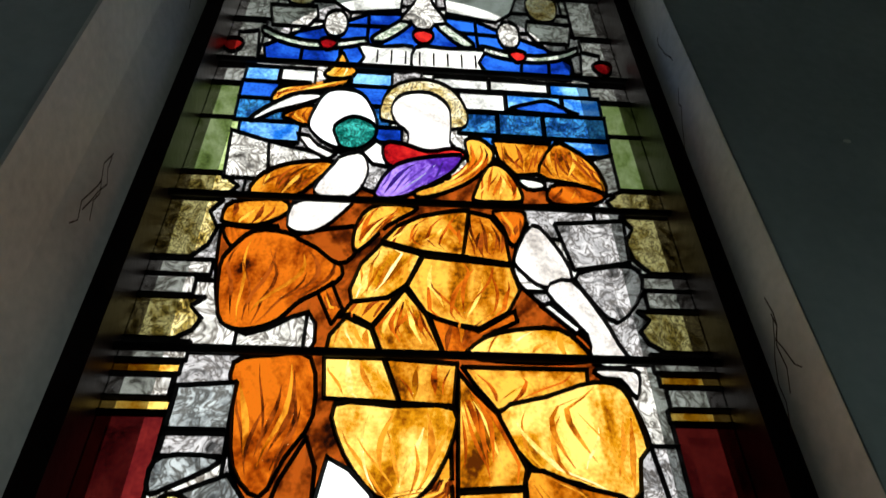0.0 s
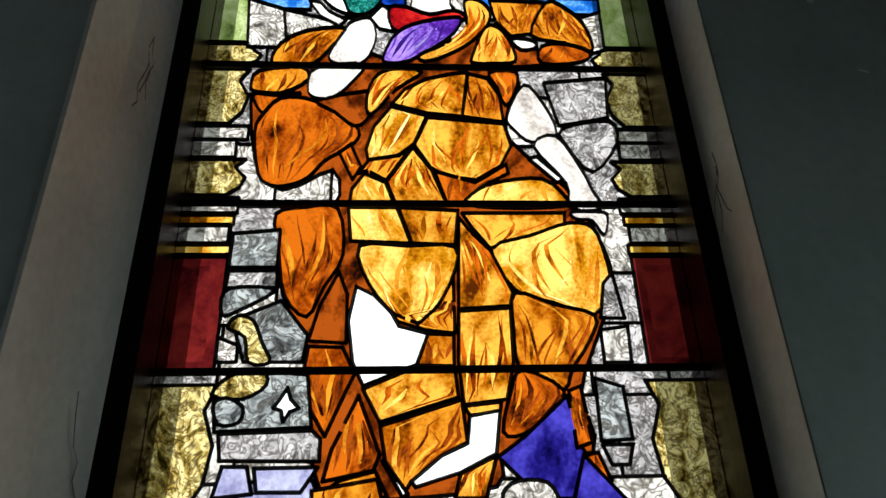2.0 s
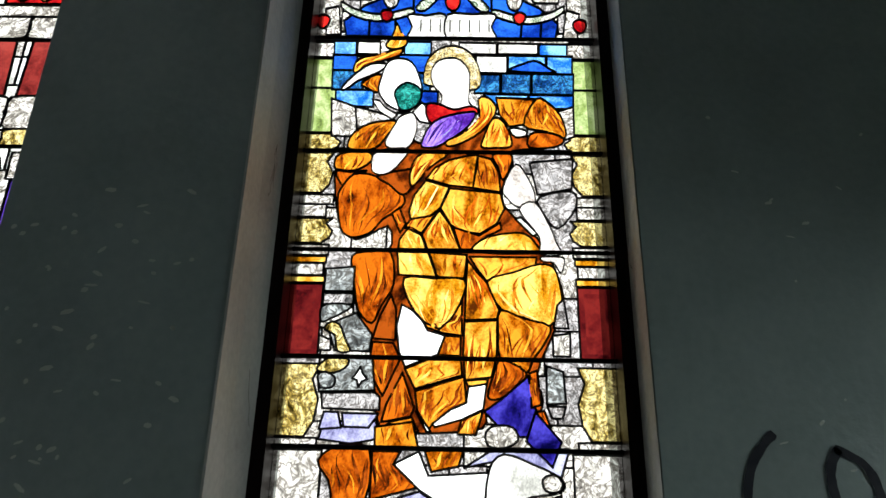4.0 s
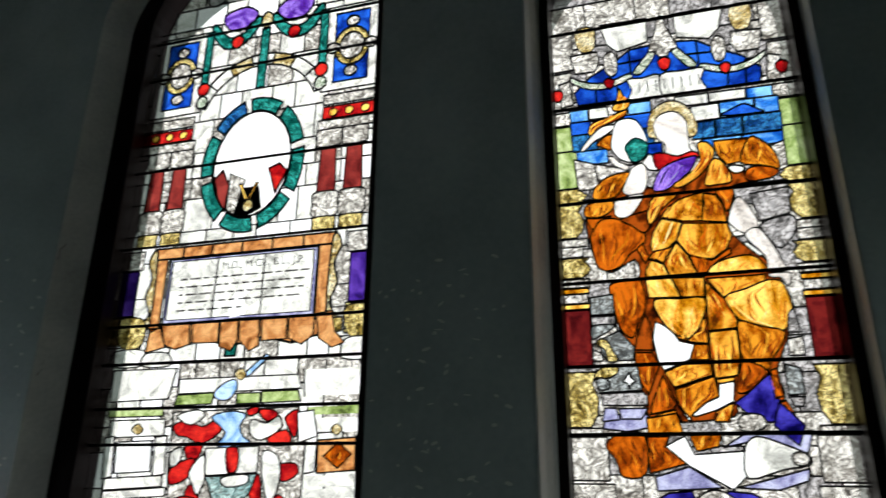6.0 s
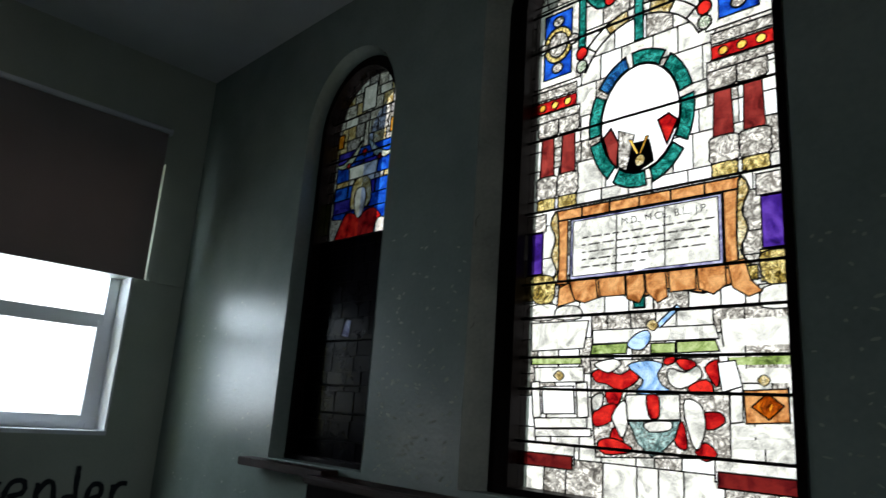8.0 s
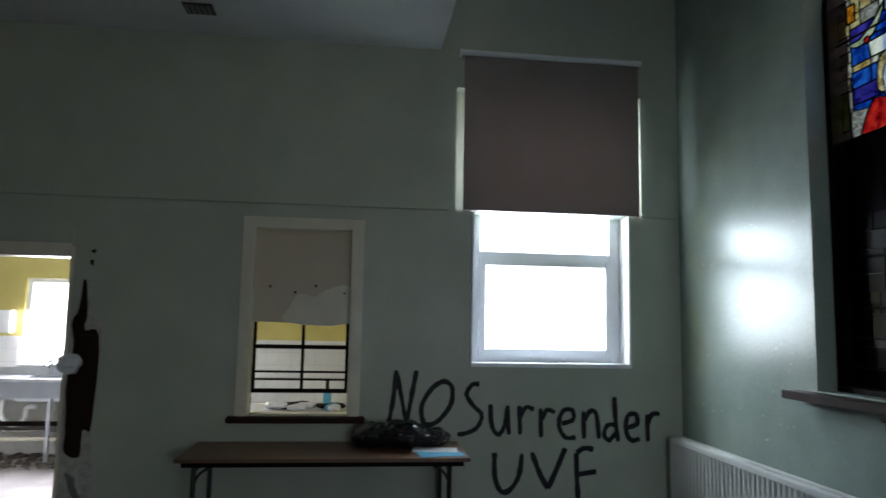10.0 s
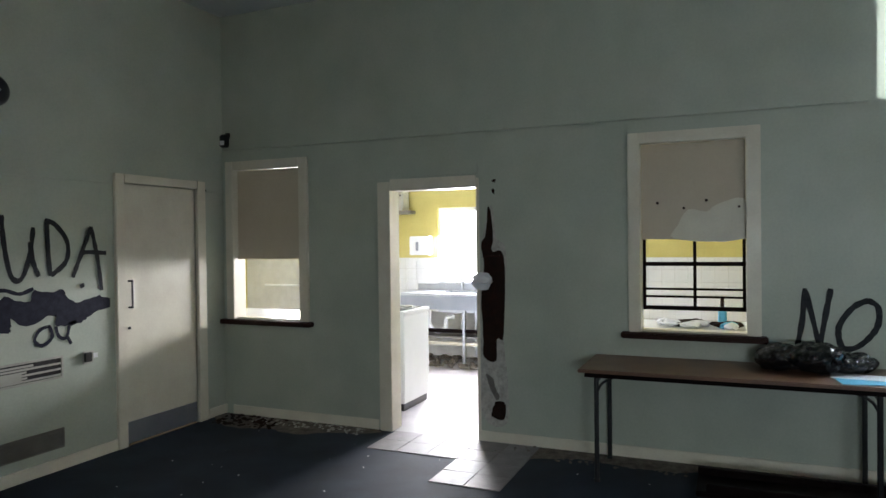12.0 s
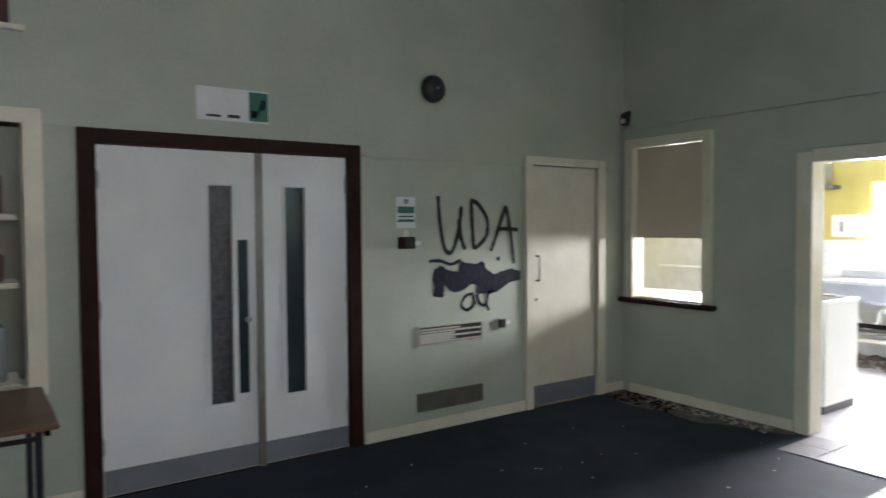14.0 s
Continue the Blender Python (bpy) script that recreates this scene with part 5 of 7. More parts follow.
def hatch(name, y0, y1, z0, blind, grille, torn):
    """A serving hatch: cream casing, dark sill and a half-lowered shutter."""
    root = thing(name, "cream framed serving hatch with half-lowered shutter and dark sill", "hatch", "serving hatches", "structure")
    top = 2.28
    boxes("casing", M_CREAM, root, (-0.145, y0 - 0.08, z0, 0.03, y0 + 0.006, top + 0.07), (-0.145, y1 - 0.006, z0, 0.03, y1 + 0.085, top + 0.07), bevel=0.005)
    boxes("casing_head", M_CREAM, root, (-0.145, y0 + 0.006, top - 0.01, 0.03, y1 - 0.006, top + 0.07), bevel=0.005)
    boxes("sill", M_BROWN, root, (-0.02, y0 - 0.13, z0 - 0.045, 0.075, y1 + 0.125, z0), bevel=0.008, label="dark stained timber sill")
    boxes("inner_sill", M_CREAM, root, (-0.15, y0, z0 - 0.02, -0.02, y1, z0 + 0.012))
    shutter = boxes("shutter", M_BOARD, root, (-0.055, y0 + 0.008, blind, -0.040, y1 - 0.008, top - 0.012), bevel=0.002, label="beige shutter board, marked and chipped")
    boxes("shutter_edge", M_BOARD, shutter, (-0.059, y0 + 0.008, blind, -0.035, y1 - 0.008, blind + 0.03 if not torn else blind + 0.008))
    # torn switches on a pale patch painting the board's glossy sheen, plus chips
    if torn:
        bm = bmesh.new()
        pts = smooth([(y0 + 0.24, blind), (y1 - 0.005, blind), (y1 - 0.005, blind + 0.27), (y0 + 0.52, blind + 0.24), (y0 + 0.45, blind + 0.19), (y0 + 0.33, blind + 0.21), (y0 + 0.26, blind + 0.10)], 3)
        bm.faces.new([bm.verts.new((-0.033, p[0], p[1])) for p in pts])
        part("sheen_patch", bm, M_CREAM, shutter, "lighter cream patch painting the gloss sheen on the shutter")
        for dy, dz in ((0.12, 0.26), (0.45, 0.27), (0.66, 0.22), (0.30, 0.22)):
            bm = bmesh.new()
            bmesh.ops.create_icosphere(bm, subdivisions=1, radius=0.011, matrix=pose(-0.037, y0 + dy, blind + dz))
            part("chip", bm, M_BROWN, shutter)
    if grille:
        z1, z2 = 1.08, 1.62
        for y in (y0 + 0.005, (y0 + y1) / 2, y1 - 0.03):
            boxes("grille_bar", M_DARK, root, (-0.145, y, z1, -0.12, y + 0.022, z2))
        for z in (1.07, 1.16, 1.215, 1.39):
            boxes("grille_bar", M_DARK, root, (-0.142, y0, z, -0.118, y1, z + (0.03 if z > 1.3 or z < 1.1 else 0.015)))
    return root


hatch("hatch_1", -3.26, -2.55, 0.92, 1.585, True, True)
hatch("hatch_2", -6.92, -6.18, 0.89, 1.445, False, False)


def plastic_window():
    root = thing("window_4", "white plastic casement window in a deep reveal", "window", kind="structure")
    y0, y1, z0, z1 = -1.655, -0.405, 1.292, 2.46
    boxes("window_board", M_PVC, root, (-0.30, y0, z0 - 0.01, 0.02, y1, z0 + 0.02), bevel=0.004)
    boxes("lining", M_PVC, root, (-0.30, y0, z0, 0.006, y0 + 0.015, z1), (-0.30, y1 - 0.015, z0, 0.006, y1, z1), bevel=0.003)
    f = boxes("window_frame", M_PVC, root, (-0.26, y0 + 0.015, z0 + 0.02, -0.19, y0 + 0.10, z1), (-0.26, y1 - 0.10, z0 + 0.02, -0.19, y1 - 0.015, z1),
              (-0.26, y0 + 0.10, z0 + 0.02, -0.19, y1 - 0.10, z0 + 0.075), (-0.26, y0 + 0.10, 2.10, -0.19, y1 - 0.10, 2.17), bevel=0.006)
    boxes("sash", M_PVC, root, (-0.20, y0 + 0.09, z0 + 0.07, -0.165, y0 + 0.14, 2.11), (-0.20, y1 - 0.14, z0 + 0.07, -0.165, y1 - 0.09, 2.11),
          (-0.20, y0 + 0.14, z0 + 0.07, -0.165, y1 - 0.14, z0 + 0.12), (-0.20, y0 + 0.14, 2.06, -0.165, y1 - 0.14, 2.11), bevel=0.006)
    boxes("handle", M_PVC, root, (-0.165, -1.09, z0 + 0.085, -0.14, -0.99, z0 + 0.105), bevel=0.004)
    for a, b in ((z0 + 0.10, 2.07), (2.165, z1 - 0.01)):
        p = boxes("pane", M_PANE, root, (-0.225, y0 + 0.10, a, -0.221, y1 - 0.10, b))
        p.visible_shadow = False
    return root


plastic_window()


# Made-up boards in the upper opening hold back glare at the blind's edges.
tagged(boxes("trim_leak_baffle", M_WALL, None, (-0.10, -1.787, 2.465, -0.085, -1.62, 3.418), (-0.10, -0.44, 2.465, -0.085, -0.313, 3.418)), "green boards added to soften light leaking past the blind", "trim", kind="structure")


def roller_blind():
    root = thing("roller_blind", "mauve-grey roller blind, half drawn over the window", "blind")
    bm = bmesh.new()
    n = 14
    for i in range(n):
        ya, yb = -1.735 + i * 1.40 / n, -1.735 + (i + 1) * 1.40 / n
        wob = lambda y: 0.035 + 0.006 * math.sin(y * 5.0)
        q = [bm.verts.new(p) for p in ((wob(ya), ya, 2.475), (wob(yb), yb, 2.475), (wob(yb) * 0.8, yb, 3.68), (wob(ya) * 0.8, ya, 3.68))]
        bm.faces.new(q)
    bmesh.ops.remove_doubles(bm, verts=bm.verts, dist=1e-4)
    cloth = part("cloth", bm, M_BLIND, root)
    mod = cloth.modifiers.new("thickness", "SOLIDIFY")
    mod.thickness = 0.003
    bm = bmesh.new()
    tube(bm, (0.04, -1.76, 3.69), (0.04, -0.32, 3.69), 0.022, 14)
    part("roller", bm, M_PVC, root, "pale roller tube")
    boxes("bottom_bar", M_BLIND, root, (0.026, -1.735, 2.455, 0.044, -0.335, 2.478), bevel=0.003)
    for y in (-1.775, -0.33):
        boxes("bracket", M_PVC, root, (0.0, y, 3.66, 0.06, y + 0.012, 3.71))
    return root


roller_blind()


# ---- doors ----
def double_doors():
    root = thing("door_1", "white double doors with narrow glass slits and brown frame", "door", kind="structure")
    y = W
    boxes("door_frame", M_BROWN, root, (2.79, y - 0.12, 0, 2.885, y + 0.03, 2.14), (4.475, y - 0.12, 0, 4.57, y + 0.03, 2.14), (2.885, y - 0.12, 2.055, 4.475, y + 0.028, 2.14), bevel=0.005, label="dark brown varnished frame")
    for x0, x1, kick in ((2.89, 3.515, 0.155), (3.52, 4.47, 0.16)):
        gx0, gx1 = (3.205, 3.345) if x0 < 3 else (3.70, 3.845)
        leaf = boxes("leaf", M_WHITE, root, (x0, y - 0.055, 0.008, gx0, y - 0.012, 2.05), (gx1, y - 0.055, 0.008, x1, y - 0.012, 2.05),
                     (gx0, y - 0.055, 0.008, gx1, y - 0.012, 0.45), (gx0, y - 0.055, 1.835, gx1, y - 0.012, 2.05), label="white painted door leaf")
        boxes("kick_plate", M_KICK, leaf, (x0 + 0.004, y - 0.012, 0.012, x1 - 0.004, y - 0.009, kick), label="grey metal kick plate")
        boxes("glass_slit", M_CRACKED if x0 > 3 else M_DGLASS, leaf, (gx0, y - 0.040, 0.45, gx1, y - 0.030, 1.835), label="shattered wired glass" if x0 > 3 else "dark glass slit")
        boxes("glazing_bead", M_WHITE, leaf, (gx0 - 0.012, y - 0.012, 0.44, gx0, y - 0.004, 1.845), (gx1, y - 0.012, 0.44, gx1 + 0.012, y - 0.004, 1.845))
        for z in (0.25, 1.05, 1.8):
            boxes("hinge", M_STEEL, leaf, ((x0 if x0 < 3 else x1 - 0.012), y - 0.014, z, (x0 + 0.012 if x0 < 3 else x1), y - 0.004, z + 0.1))
    boxes("meeting_strip", M_ALU, root, (3.50, y - 0.012, 0.0, 3.545, y + 0.004, 2.05), label="grey meeting strip, loose at the foot")
    boxes("dark_slot", M_DGLASS, root, (3.60, y - 0.0115, 0.50, 3.665, y - 0.0085, 1.49), label="narrow dark side glass")
    boxes("push_plate", M_STEEL, root, (3.585, y - 0.0080, 0.96, 3.625, y + 0.02, 0.99), bevel=0.004)
    return root


double_doors()


def single_door():
    root = thing("door_2", "closed cream flush door with steel kick plate", "door", kind="structure")
    y = W
    boxes("door_frame", M_CREAM, root, (0.26, y - 0.1, 0, 0.36, y + 0.03, 2.15), (1.15, y - 0.1, 0, 1.235, y + 0.03, 2.15), (0.36, y - 0.1, 2.08, 1.15, y + 0.028, 2.15), bevel=0.005)
    leaf = boxes("leaf", M_CREAM, root, (0.363, y - 0.05, 0.01, 1.147, y - 0.008, 2.075), bevel=0.003)
    boxes("kick_plate", M_KICK, leaf, (0.37, y - 0.008, 0.012, 1.14, y - 0.005, 0.185), label="grey metal kick plate")
    bm = bmesh.new()
    tube(bm, (1.095, y + 0.035, 1.09), (1.095, y + 0.035, 1.31), 0.008)
    for z in (1.095, 1.305):
        tube(bm, (1.095, y - 0.01, z), (1.095, y + 0.035, z), 0.008)
    part("pull_handle", bm, M_BLACK, leaf, "dark pull handle")
    bm = bmesh.new()
    tube(bm, (1.095, y - 0.01, 0.93), (1.095, y, 0.93), 0.012)
    part("keyhole", bm, M_BLACK, leaf)
    return root


single_door()


def shelf_opening():
    """The white-cased opening with shelves beside the double doors."""
    root = thing("hatch_3", "white cased wall opening with a few shelves inside", "hatch", kind="structure")
    y = W
    boxes("casing", M_CREAM, root, (4.735, y - 0.2, 0.66, 4.83, y + 0.035, 2.22), (4.83, y - 0.2, 2.14, 6.1, y + 0.033, 2.22), (6.1, y - 0.2, 0.66, 6.2, y + 0.035, 2.22), bevel=0.005)
    boxes("back", M_WALL, root, (4.8, y - 0.42, 0.66, 6.2, y - 0.40, 2.22))
    for z in (0.70, 1.25, 1.62):
        boxes("shelf", M_CREAM, root, (4.86, y - 0.40, z, 6.1, y - 0.02, z + 0.03))
    return root


shelf_opening()
for z, h, m in ((1.65, 0.22, M_TABLE), (1.28, 0.16, M_TABLE), (0.73, 0.30, M_KICK)):
    tagged(boxes("storage_box", m, None, (4.92, W - 0.35, z, 5.35, W - 0.1, z + h), bevel=0.01), "brown cardboard box on a shelf" if m is M_TABLE else "grey box on the lowest shelf", "box", "boxes on shelves")
trim("trim_upper_ledge", M_CREAM, (4.80, W - 0.2, 2.63, 6.25, W + 0.03, 2.66), label="cream ledge under the dark upper opening")


# ---- fixtures on the walls ----
def sign(name, x0, x1, z0, z1, label, marks):
    root = thing(name, label, "sign")
    boxes("panel", M_PAPER, root, (x0, W, z0, x1, W + 0.006, z1), bevel=0.001)
    for m, a, b, c, d in marks:
        boxes("print", m, root, (x0 + a, W + 0.0055, z0 + b, x0 + c, W + 0.0085, z0 + d))
    return root


sign("exit_sign", 3.45, 3.91, 2.24, 2.445, "white fire exit sign with green running-figure panel", [(M_GREENS, 0.005, 0.01, 0.13, 0.195), (M_PAPER, 0.02, 0.09, 0.06, 0.15), (M_PAPER, 0.08, 0.03, 0.12, 0.08), (M_BLACK, 0.19, 0.02, 0.27, 0.04), (M_BLACK, 0.31, 0.02, 0.40, 0.035)])
sign("notice", 2.325, 2.49, 1.555, 1.785, "white notice with green bands", [(M_GREENS, 0.01, 0.11, 0.155, 0.16), (M_GREENS, 0.01, 0.045, 0.155, 0.065), (M_BLACK, 0.02, 0.08, 0.145, 0.09), (M_KICK, 0.06, 0.18, 0.10, 0.215)])


def call_point():
    root = thing("alarm_call_point", "dark broken alarm call point with torn card", "alarm")
    boxes("body", M_BROWN, root, (2.34, W, 1.40, 2.48, W + 0.035, 1.49), bevel=0.006)
    boxes("cover", M_BLACK, root, (2.355, W + 0.033, 1.41, 2.43, W + 0.042, 1.48), bevel=0.003)
    boxes("card", M_PAPER, root, (2.28, W, 1.425, 2.338, W + 0.004, 1.455))
    boxes("bracket", M_CREAM, root, (2.39, W, 1.492, 2.44, W + 0.012, 1.54))
    return root


call_point()


def bell():
    root = thing("alarm_bell", "round black alarm bell on the wall", "bell")
    bm = bmesh.new()
    n, prof = 28, [(0.0, 0.085), (0.045, 0.083), (0.08, 0.072), (0.10, 0.05), (0.105, 0.02), (0.10, 0.012)]
    rings = [[bm.verts.new((2.17 + r * math.cos(2 * math.pi * k / n), W + d, 2.60 + r * math.sin(2 * math.pi * k / n))) for k in range(n)] for r, d in prof[1:]]
    tip = bm.verts.new((2.17, W + 0.085, 2.60))
    for k in range(n):
        bm.faces.new((tip, rings[0][k], rings[0][(k + 1) % n]))
        for a, b in zip(rings, rings[1:]):
            bm.faces.new((a[k], b[k], b[(k + 1) % n], a[(k + 1) % n]))
    gong = part("gong", bm, M_BLACK, root)
    for p in gong.data.polygons:
        p.use_smooth = True
    bm = bmesh.new()
    tube(bm, (2.17, W, 2.60), (2.17, W + 0.02, 2.60), 0.07, 20)
    part("base", bm, M_BLACK, root)
    bm = bmesh.new()
    tube(bm, (2.17, W + 0.08, 2.60), (2.17, W + 0.092, 2.60), 0.012, 10)
    part("bolt", bm, M_STEEL, root)
    return root


bell()


def vent(name, x0, x1, z0, z1, label, material, slats, broken):
    root = thing(name, label, "vent", "wall vents")
    boxes("frame", material, root, (x0, W, z0, x1, W + 0.012, z0 + 0.015), (x0, W, z1 - 0.015, x1, W + 0.012, z1), (x0, W, z0 + 0.015, x0 + 0.015, W + 0.012, z1 - 0.015), (x1 - 0.015, W, z0 + 0.015, x1, W + 0.012, z1 - 0.015), bevel=0.002)
    boxes("backing", M_BLACK if broken else material, root, (x0 + 0.014, W, z0 + 0.014, x1 - 0.014, W + 0.003, z1 - 0.014))
    r = random.Random(3)
    for i in range(slats):
        z = z0 + 0.02 + (z1 - z0 - 0.04) * i / slats
        cut = x0 + (x1 - x0) * (r.uniform(0.35, 0.5) if broken else 0)
        boxes("slat", material, root, (max(cut, x0 + 0.016) if broken and i % 2 else x0 + 0.016, W + 0.002, z, x1 - 0.016, W + 0.010, z + (z1 - z0) / slats * 0.5))
    if broken:
        boxes("bent_panel", material, root, (x0 + (x1 - x0) * 0.5, W + 0.010, z0 + 0.02, x1 - 0.02, W + 0.014, z0 + (z1 - z0) * 0.55))
    return root


vent("upper_vent", 1.69, 2.32, 0.65, 0.81, "cream louvred wall vent with bent slats", M_VENT, 6, True)
vent("lower_vent", 1.69, 2.32, 0.155, 0.295, "grey metal louvred wall vent", M_ALU, 9, False)


def socket():
    root = thing("wall_socket", "dark square wall socket with loose cover", "socket")
    boxes("plate", M_VENT, root, (1.44, W, 0.715, 1.53, W + 0.010, 0.81), bevel=0.003)
    boxes("box", M_BLACK, root, (1.465, W + 0.009, 0.73, 1.525, W + 0.03, 0.80), bevel=0.004)
    boxes("cover", M_WHITE, root, (1.40, W, 0.75, 1.438, W + 0.006, 0.785))
    return root


socket()


def sensor():
    root = thing("motion_detector", "small dark security detector in the corner", "sensor")
    boxes("bracket", M_BLACK, root, (0.0, -6.99, 2.57, 0.03, -6.95, 2.62), bevel=0.004)
    boxes("body", M_BLACK, root, (0.03, -7.01, 2.48, 0.09, -6.93, 2.60), bevel=0.012)
    boxes("lens", M_WHITE, root, (0.088, -6.995, 2.50, 0.096, -6.945, 2.54), bevel=0.003)
    return root


sensor().name = "security_detector"


def ceiling_hatch():
    root = thing("ceiling_vent", "small dark ceiling vent grille", "vent")
    boxes("frame", M_BLACK, root, (0.36, -3.74, LOW - 0.012, 0.52, -3.54, LOW), bevel=0.003)
    for i in range(5):
        boxes("slat", M_ALU, root, (0.375, -3.725 + i * 0.036, LOW - 0.018, 0.505, -3.71 + i * 0.036, LOW - 0.011))
    return root


ceiling_hatch()


# ---- writing on the walls ----
def ribbon(bm, pts, width, at, rng):
    """A sprayed stroke: a flat band along a curve, uneven in width."""
    c = smooth(pts, 6, False)
    left, right = [], []
    for i, p in enumerate(c):
        d = (c[min(i + 1, len(c) - 1)] - c[max(i - 1, 0)]).normalized()
        s = Vector((-d[1], d[0])) * width / 2 * rng.uniform(0.8, 1.15) * (0.75 if i in (0, len(c) - 1) else 1)
        left.append(bm.verts.new(at(*(p + s))))
        right.append(bm.verts.new(at(*(p - s))))
    for i in range(len(c) - 1):
        bm.faces.new((left[i], left[i + 1], right[i + 1], right[i]))


def graffiti(name, label, at, width, strokes, material=M_SPRAY):
    root, r = thing(name, label, "graffiti"), random.Random(2)
    for k, s in enumerate(strokes):
        bm = bmesh.new()
        ribbon(bm, s, width, lambda a, b, k=k: at(a, b, 0.003 + 0.0006 * k), r)
        part("stroke", bm, material, root)
    return root


west = lambda a, b, d: (d, a, b)
south = lambda a, b, d: (a, W + d, b)
north = lambda a, b, d: (a, -d, b)
graffiti("graffiti_words", "black sprayed words NO Surrender on the green wall", west, 0.036, [
    [(-2.25, 0.87), (-2.22, 1.05), (-2.205, 1.25)], [(-2.205, 1.24), (-2.16, 1.05), (-2.12, 0.86)], [(-2.12, 0.86), (-2.09, 1.05), (-2.055, 1.25)],
    [(-1.84, 1.18), (-1.93, 1.13), (-2.01, 1.00), (-1.99, 0.87), (-1.90, 0.88), (-1.80, 1.00), (-1.79, 1.13), (-1.85, 1.18)],
    [(-1.585, 1.155), (-1.64, 1.15), (-1.68, 1.08), (-1.63, 1.00), (-1.565, 0.93), (-1.60, 0.84), (-1.68, 0.80), (-1.745, 0.79)],
    [(-1.50, 1.01), (-1.49, 0.86), (-1.44, 0.79), (-1.39, 0.86), (-1.37, 1.00)], [(-1.37, 1.00), (-1.36, 0.79)],
    [(-1.28, 1.00), (-1.275, 0.79)], [(-1.275, 0.92), (-1.23, 0.99), (-1.17, 0.97)], [(-1.12, 0.98), (-1.115, 0.77)], [(-1.115, 0.90), (-1.07, 0.97), (-1.01, 0.95)],
    [(-0.96, 0.87), (-0.87, 0.90), (-0.88, 0.97), (-0.95, 0.96), (-0.98, 0.86), (-0.93, 0.77), (-0.85, 0.77)],
    [(-0.79, 0.96), (-0.785, 0.76)], [(-0.785, 0.89), (-0.74, 0.96), (-0.69, 0.94), (-0.67, 0.76)],
    [(-0.54, 0.86), (-0.60, 0.86), (-0.63, 0.79), (-0.59, 0.75), (-0.54, 0.80)], [(-0.545, 1.07), (-0.54, 0.90), (-0.52, 0.74)],
    [(-0.45, 0.84), (-0.37, 0.87), (-0.38, 0.94), (-0.44, 0.93), (-0.46, 0.83), (-0.42, 0.75), (-0.35, 0.76)],
    [(-0.29, 0.94), (-0.285, 0.74)], [(-0.285, 0.87), (-0.25, 0.94), (-0.19, 0.945)]])
graffiti("graffiti_letters", "black sprayed letters UVF low on the green wall", west, 0.040, [
    [(-1.465, 0.66), (-1.46, 0.48), (-1.41, 0.38), (-1.34, 0.40), (-1.28, 0.50), (-1.26, 0.65)],
    [(-1.185, 0.66), (-1.12, 0.50), (-1.06, 0.40)], [(-1.06, 0.40), (-0.99, 0.55), (-0.93, 0.69)],
    [(-0.71, 0.68), (-0.78, 0.69), (-0.845, 0.655)], [(-0.845, 0.655), (-0.84, 0.48), (-0.83, 0.30)], [(-0.83, 0.50), (-0.76, 0.51), (-0.69, 0.52)]])
graffiti("graffiti_letters", "black sprayed letters UDA beside the door", south, 0.036, [
    [(2.115, 1.80), (2.10, 1.60), (2.06, 1.40), (2.00, 1.36), (1.95, 1.44), (1.91, 1.60), (1.895, 1.72)], [(1.92, 1.62), (1.90, 1.48), (1.86, 1.38)],
    [(1.795, 1.77), (1.79, 1.58), (1.775, 1.38)], [(1.81, 1.77), (1.73, 1.74), (1.64, 1.62), (1.65, 1.48), (1.77, 1.38)],
    [(1.60, 1.36), (1.53, 1.52), (1.44, 1.73)], [(1.44, 1.73), (1.39, 1.50), (1.355, 1.25)], [(1.54, 1.54), (1.42, 1.54), (1.31, 1.53)], [(1.53, 1.31), (1.52, 1.28)]])
graffiti("graffiti_scribble", "dark sprayed scribble crossing out a word", south, 0.10, [
    [(2.16, 1.19), (2.00, 1.17), (1.80, 1.15), (1.60, 1.13), (1.45, 1.15), (1.28, 1.15)], [(2.13, 1.24), (1.95, 1.10), (1.72, 1.20), (1.55, 1.10), (1.35, 1.18)], [(2.12, 1.22), (2.11, 1.10), (2.12, 1.02)], [(1.92, 1.24), (1.80, 1.22), (1.66, 1.23)], [(1.74, 1.08), (1.62, 1.06), (1.50, 1.09)]], M_SPRAY2)
graffiti("graffiti_scribble", "small dark sprayed letters under the scribble", south, 0.026, [
    [(2.20, 1.30), (2.10, 1.30), (2.00, 1.27), (1.90, 1.30)], [(1.78, 1.03), (1.86, 1.01), (1.90, 0.94), (1.84, 0.90), (1.77, 0.95), (1.79, 1.03)], [(1.74, 1.02), (1.72, 0.95), (1.66, 0.93), (1.63, 1.03)], [(1.66, 0.95), (1.62, 0.88)], [(1.64, 1.03), (1.57, 1.04)]], M_SPRAY2)
graffiti("graffiti_letters", "black sprayed round letters COO on the window wall", north, 0.020, [
    [(6.445, 1.785), (6.39, 1.72), (6.37, 1.63), (6.40, 1.55), (6.45, 1.52)],
    [(6.57, 1.755), (6.63, 1.72), (6.65, 1.65), (6.61, 1.59), (6.56, 1.64), (6.555, 1.71), (6.58, 1.755)],
    [(6.87, 1.755), (6.78, 1.745), (6.72, 1.68), (6.74, 1.60), (6.82, 1.57)]])


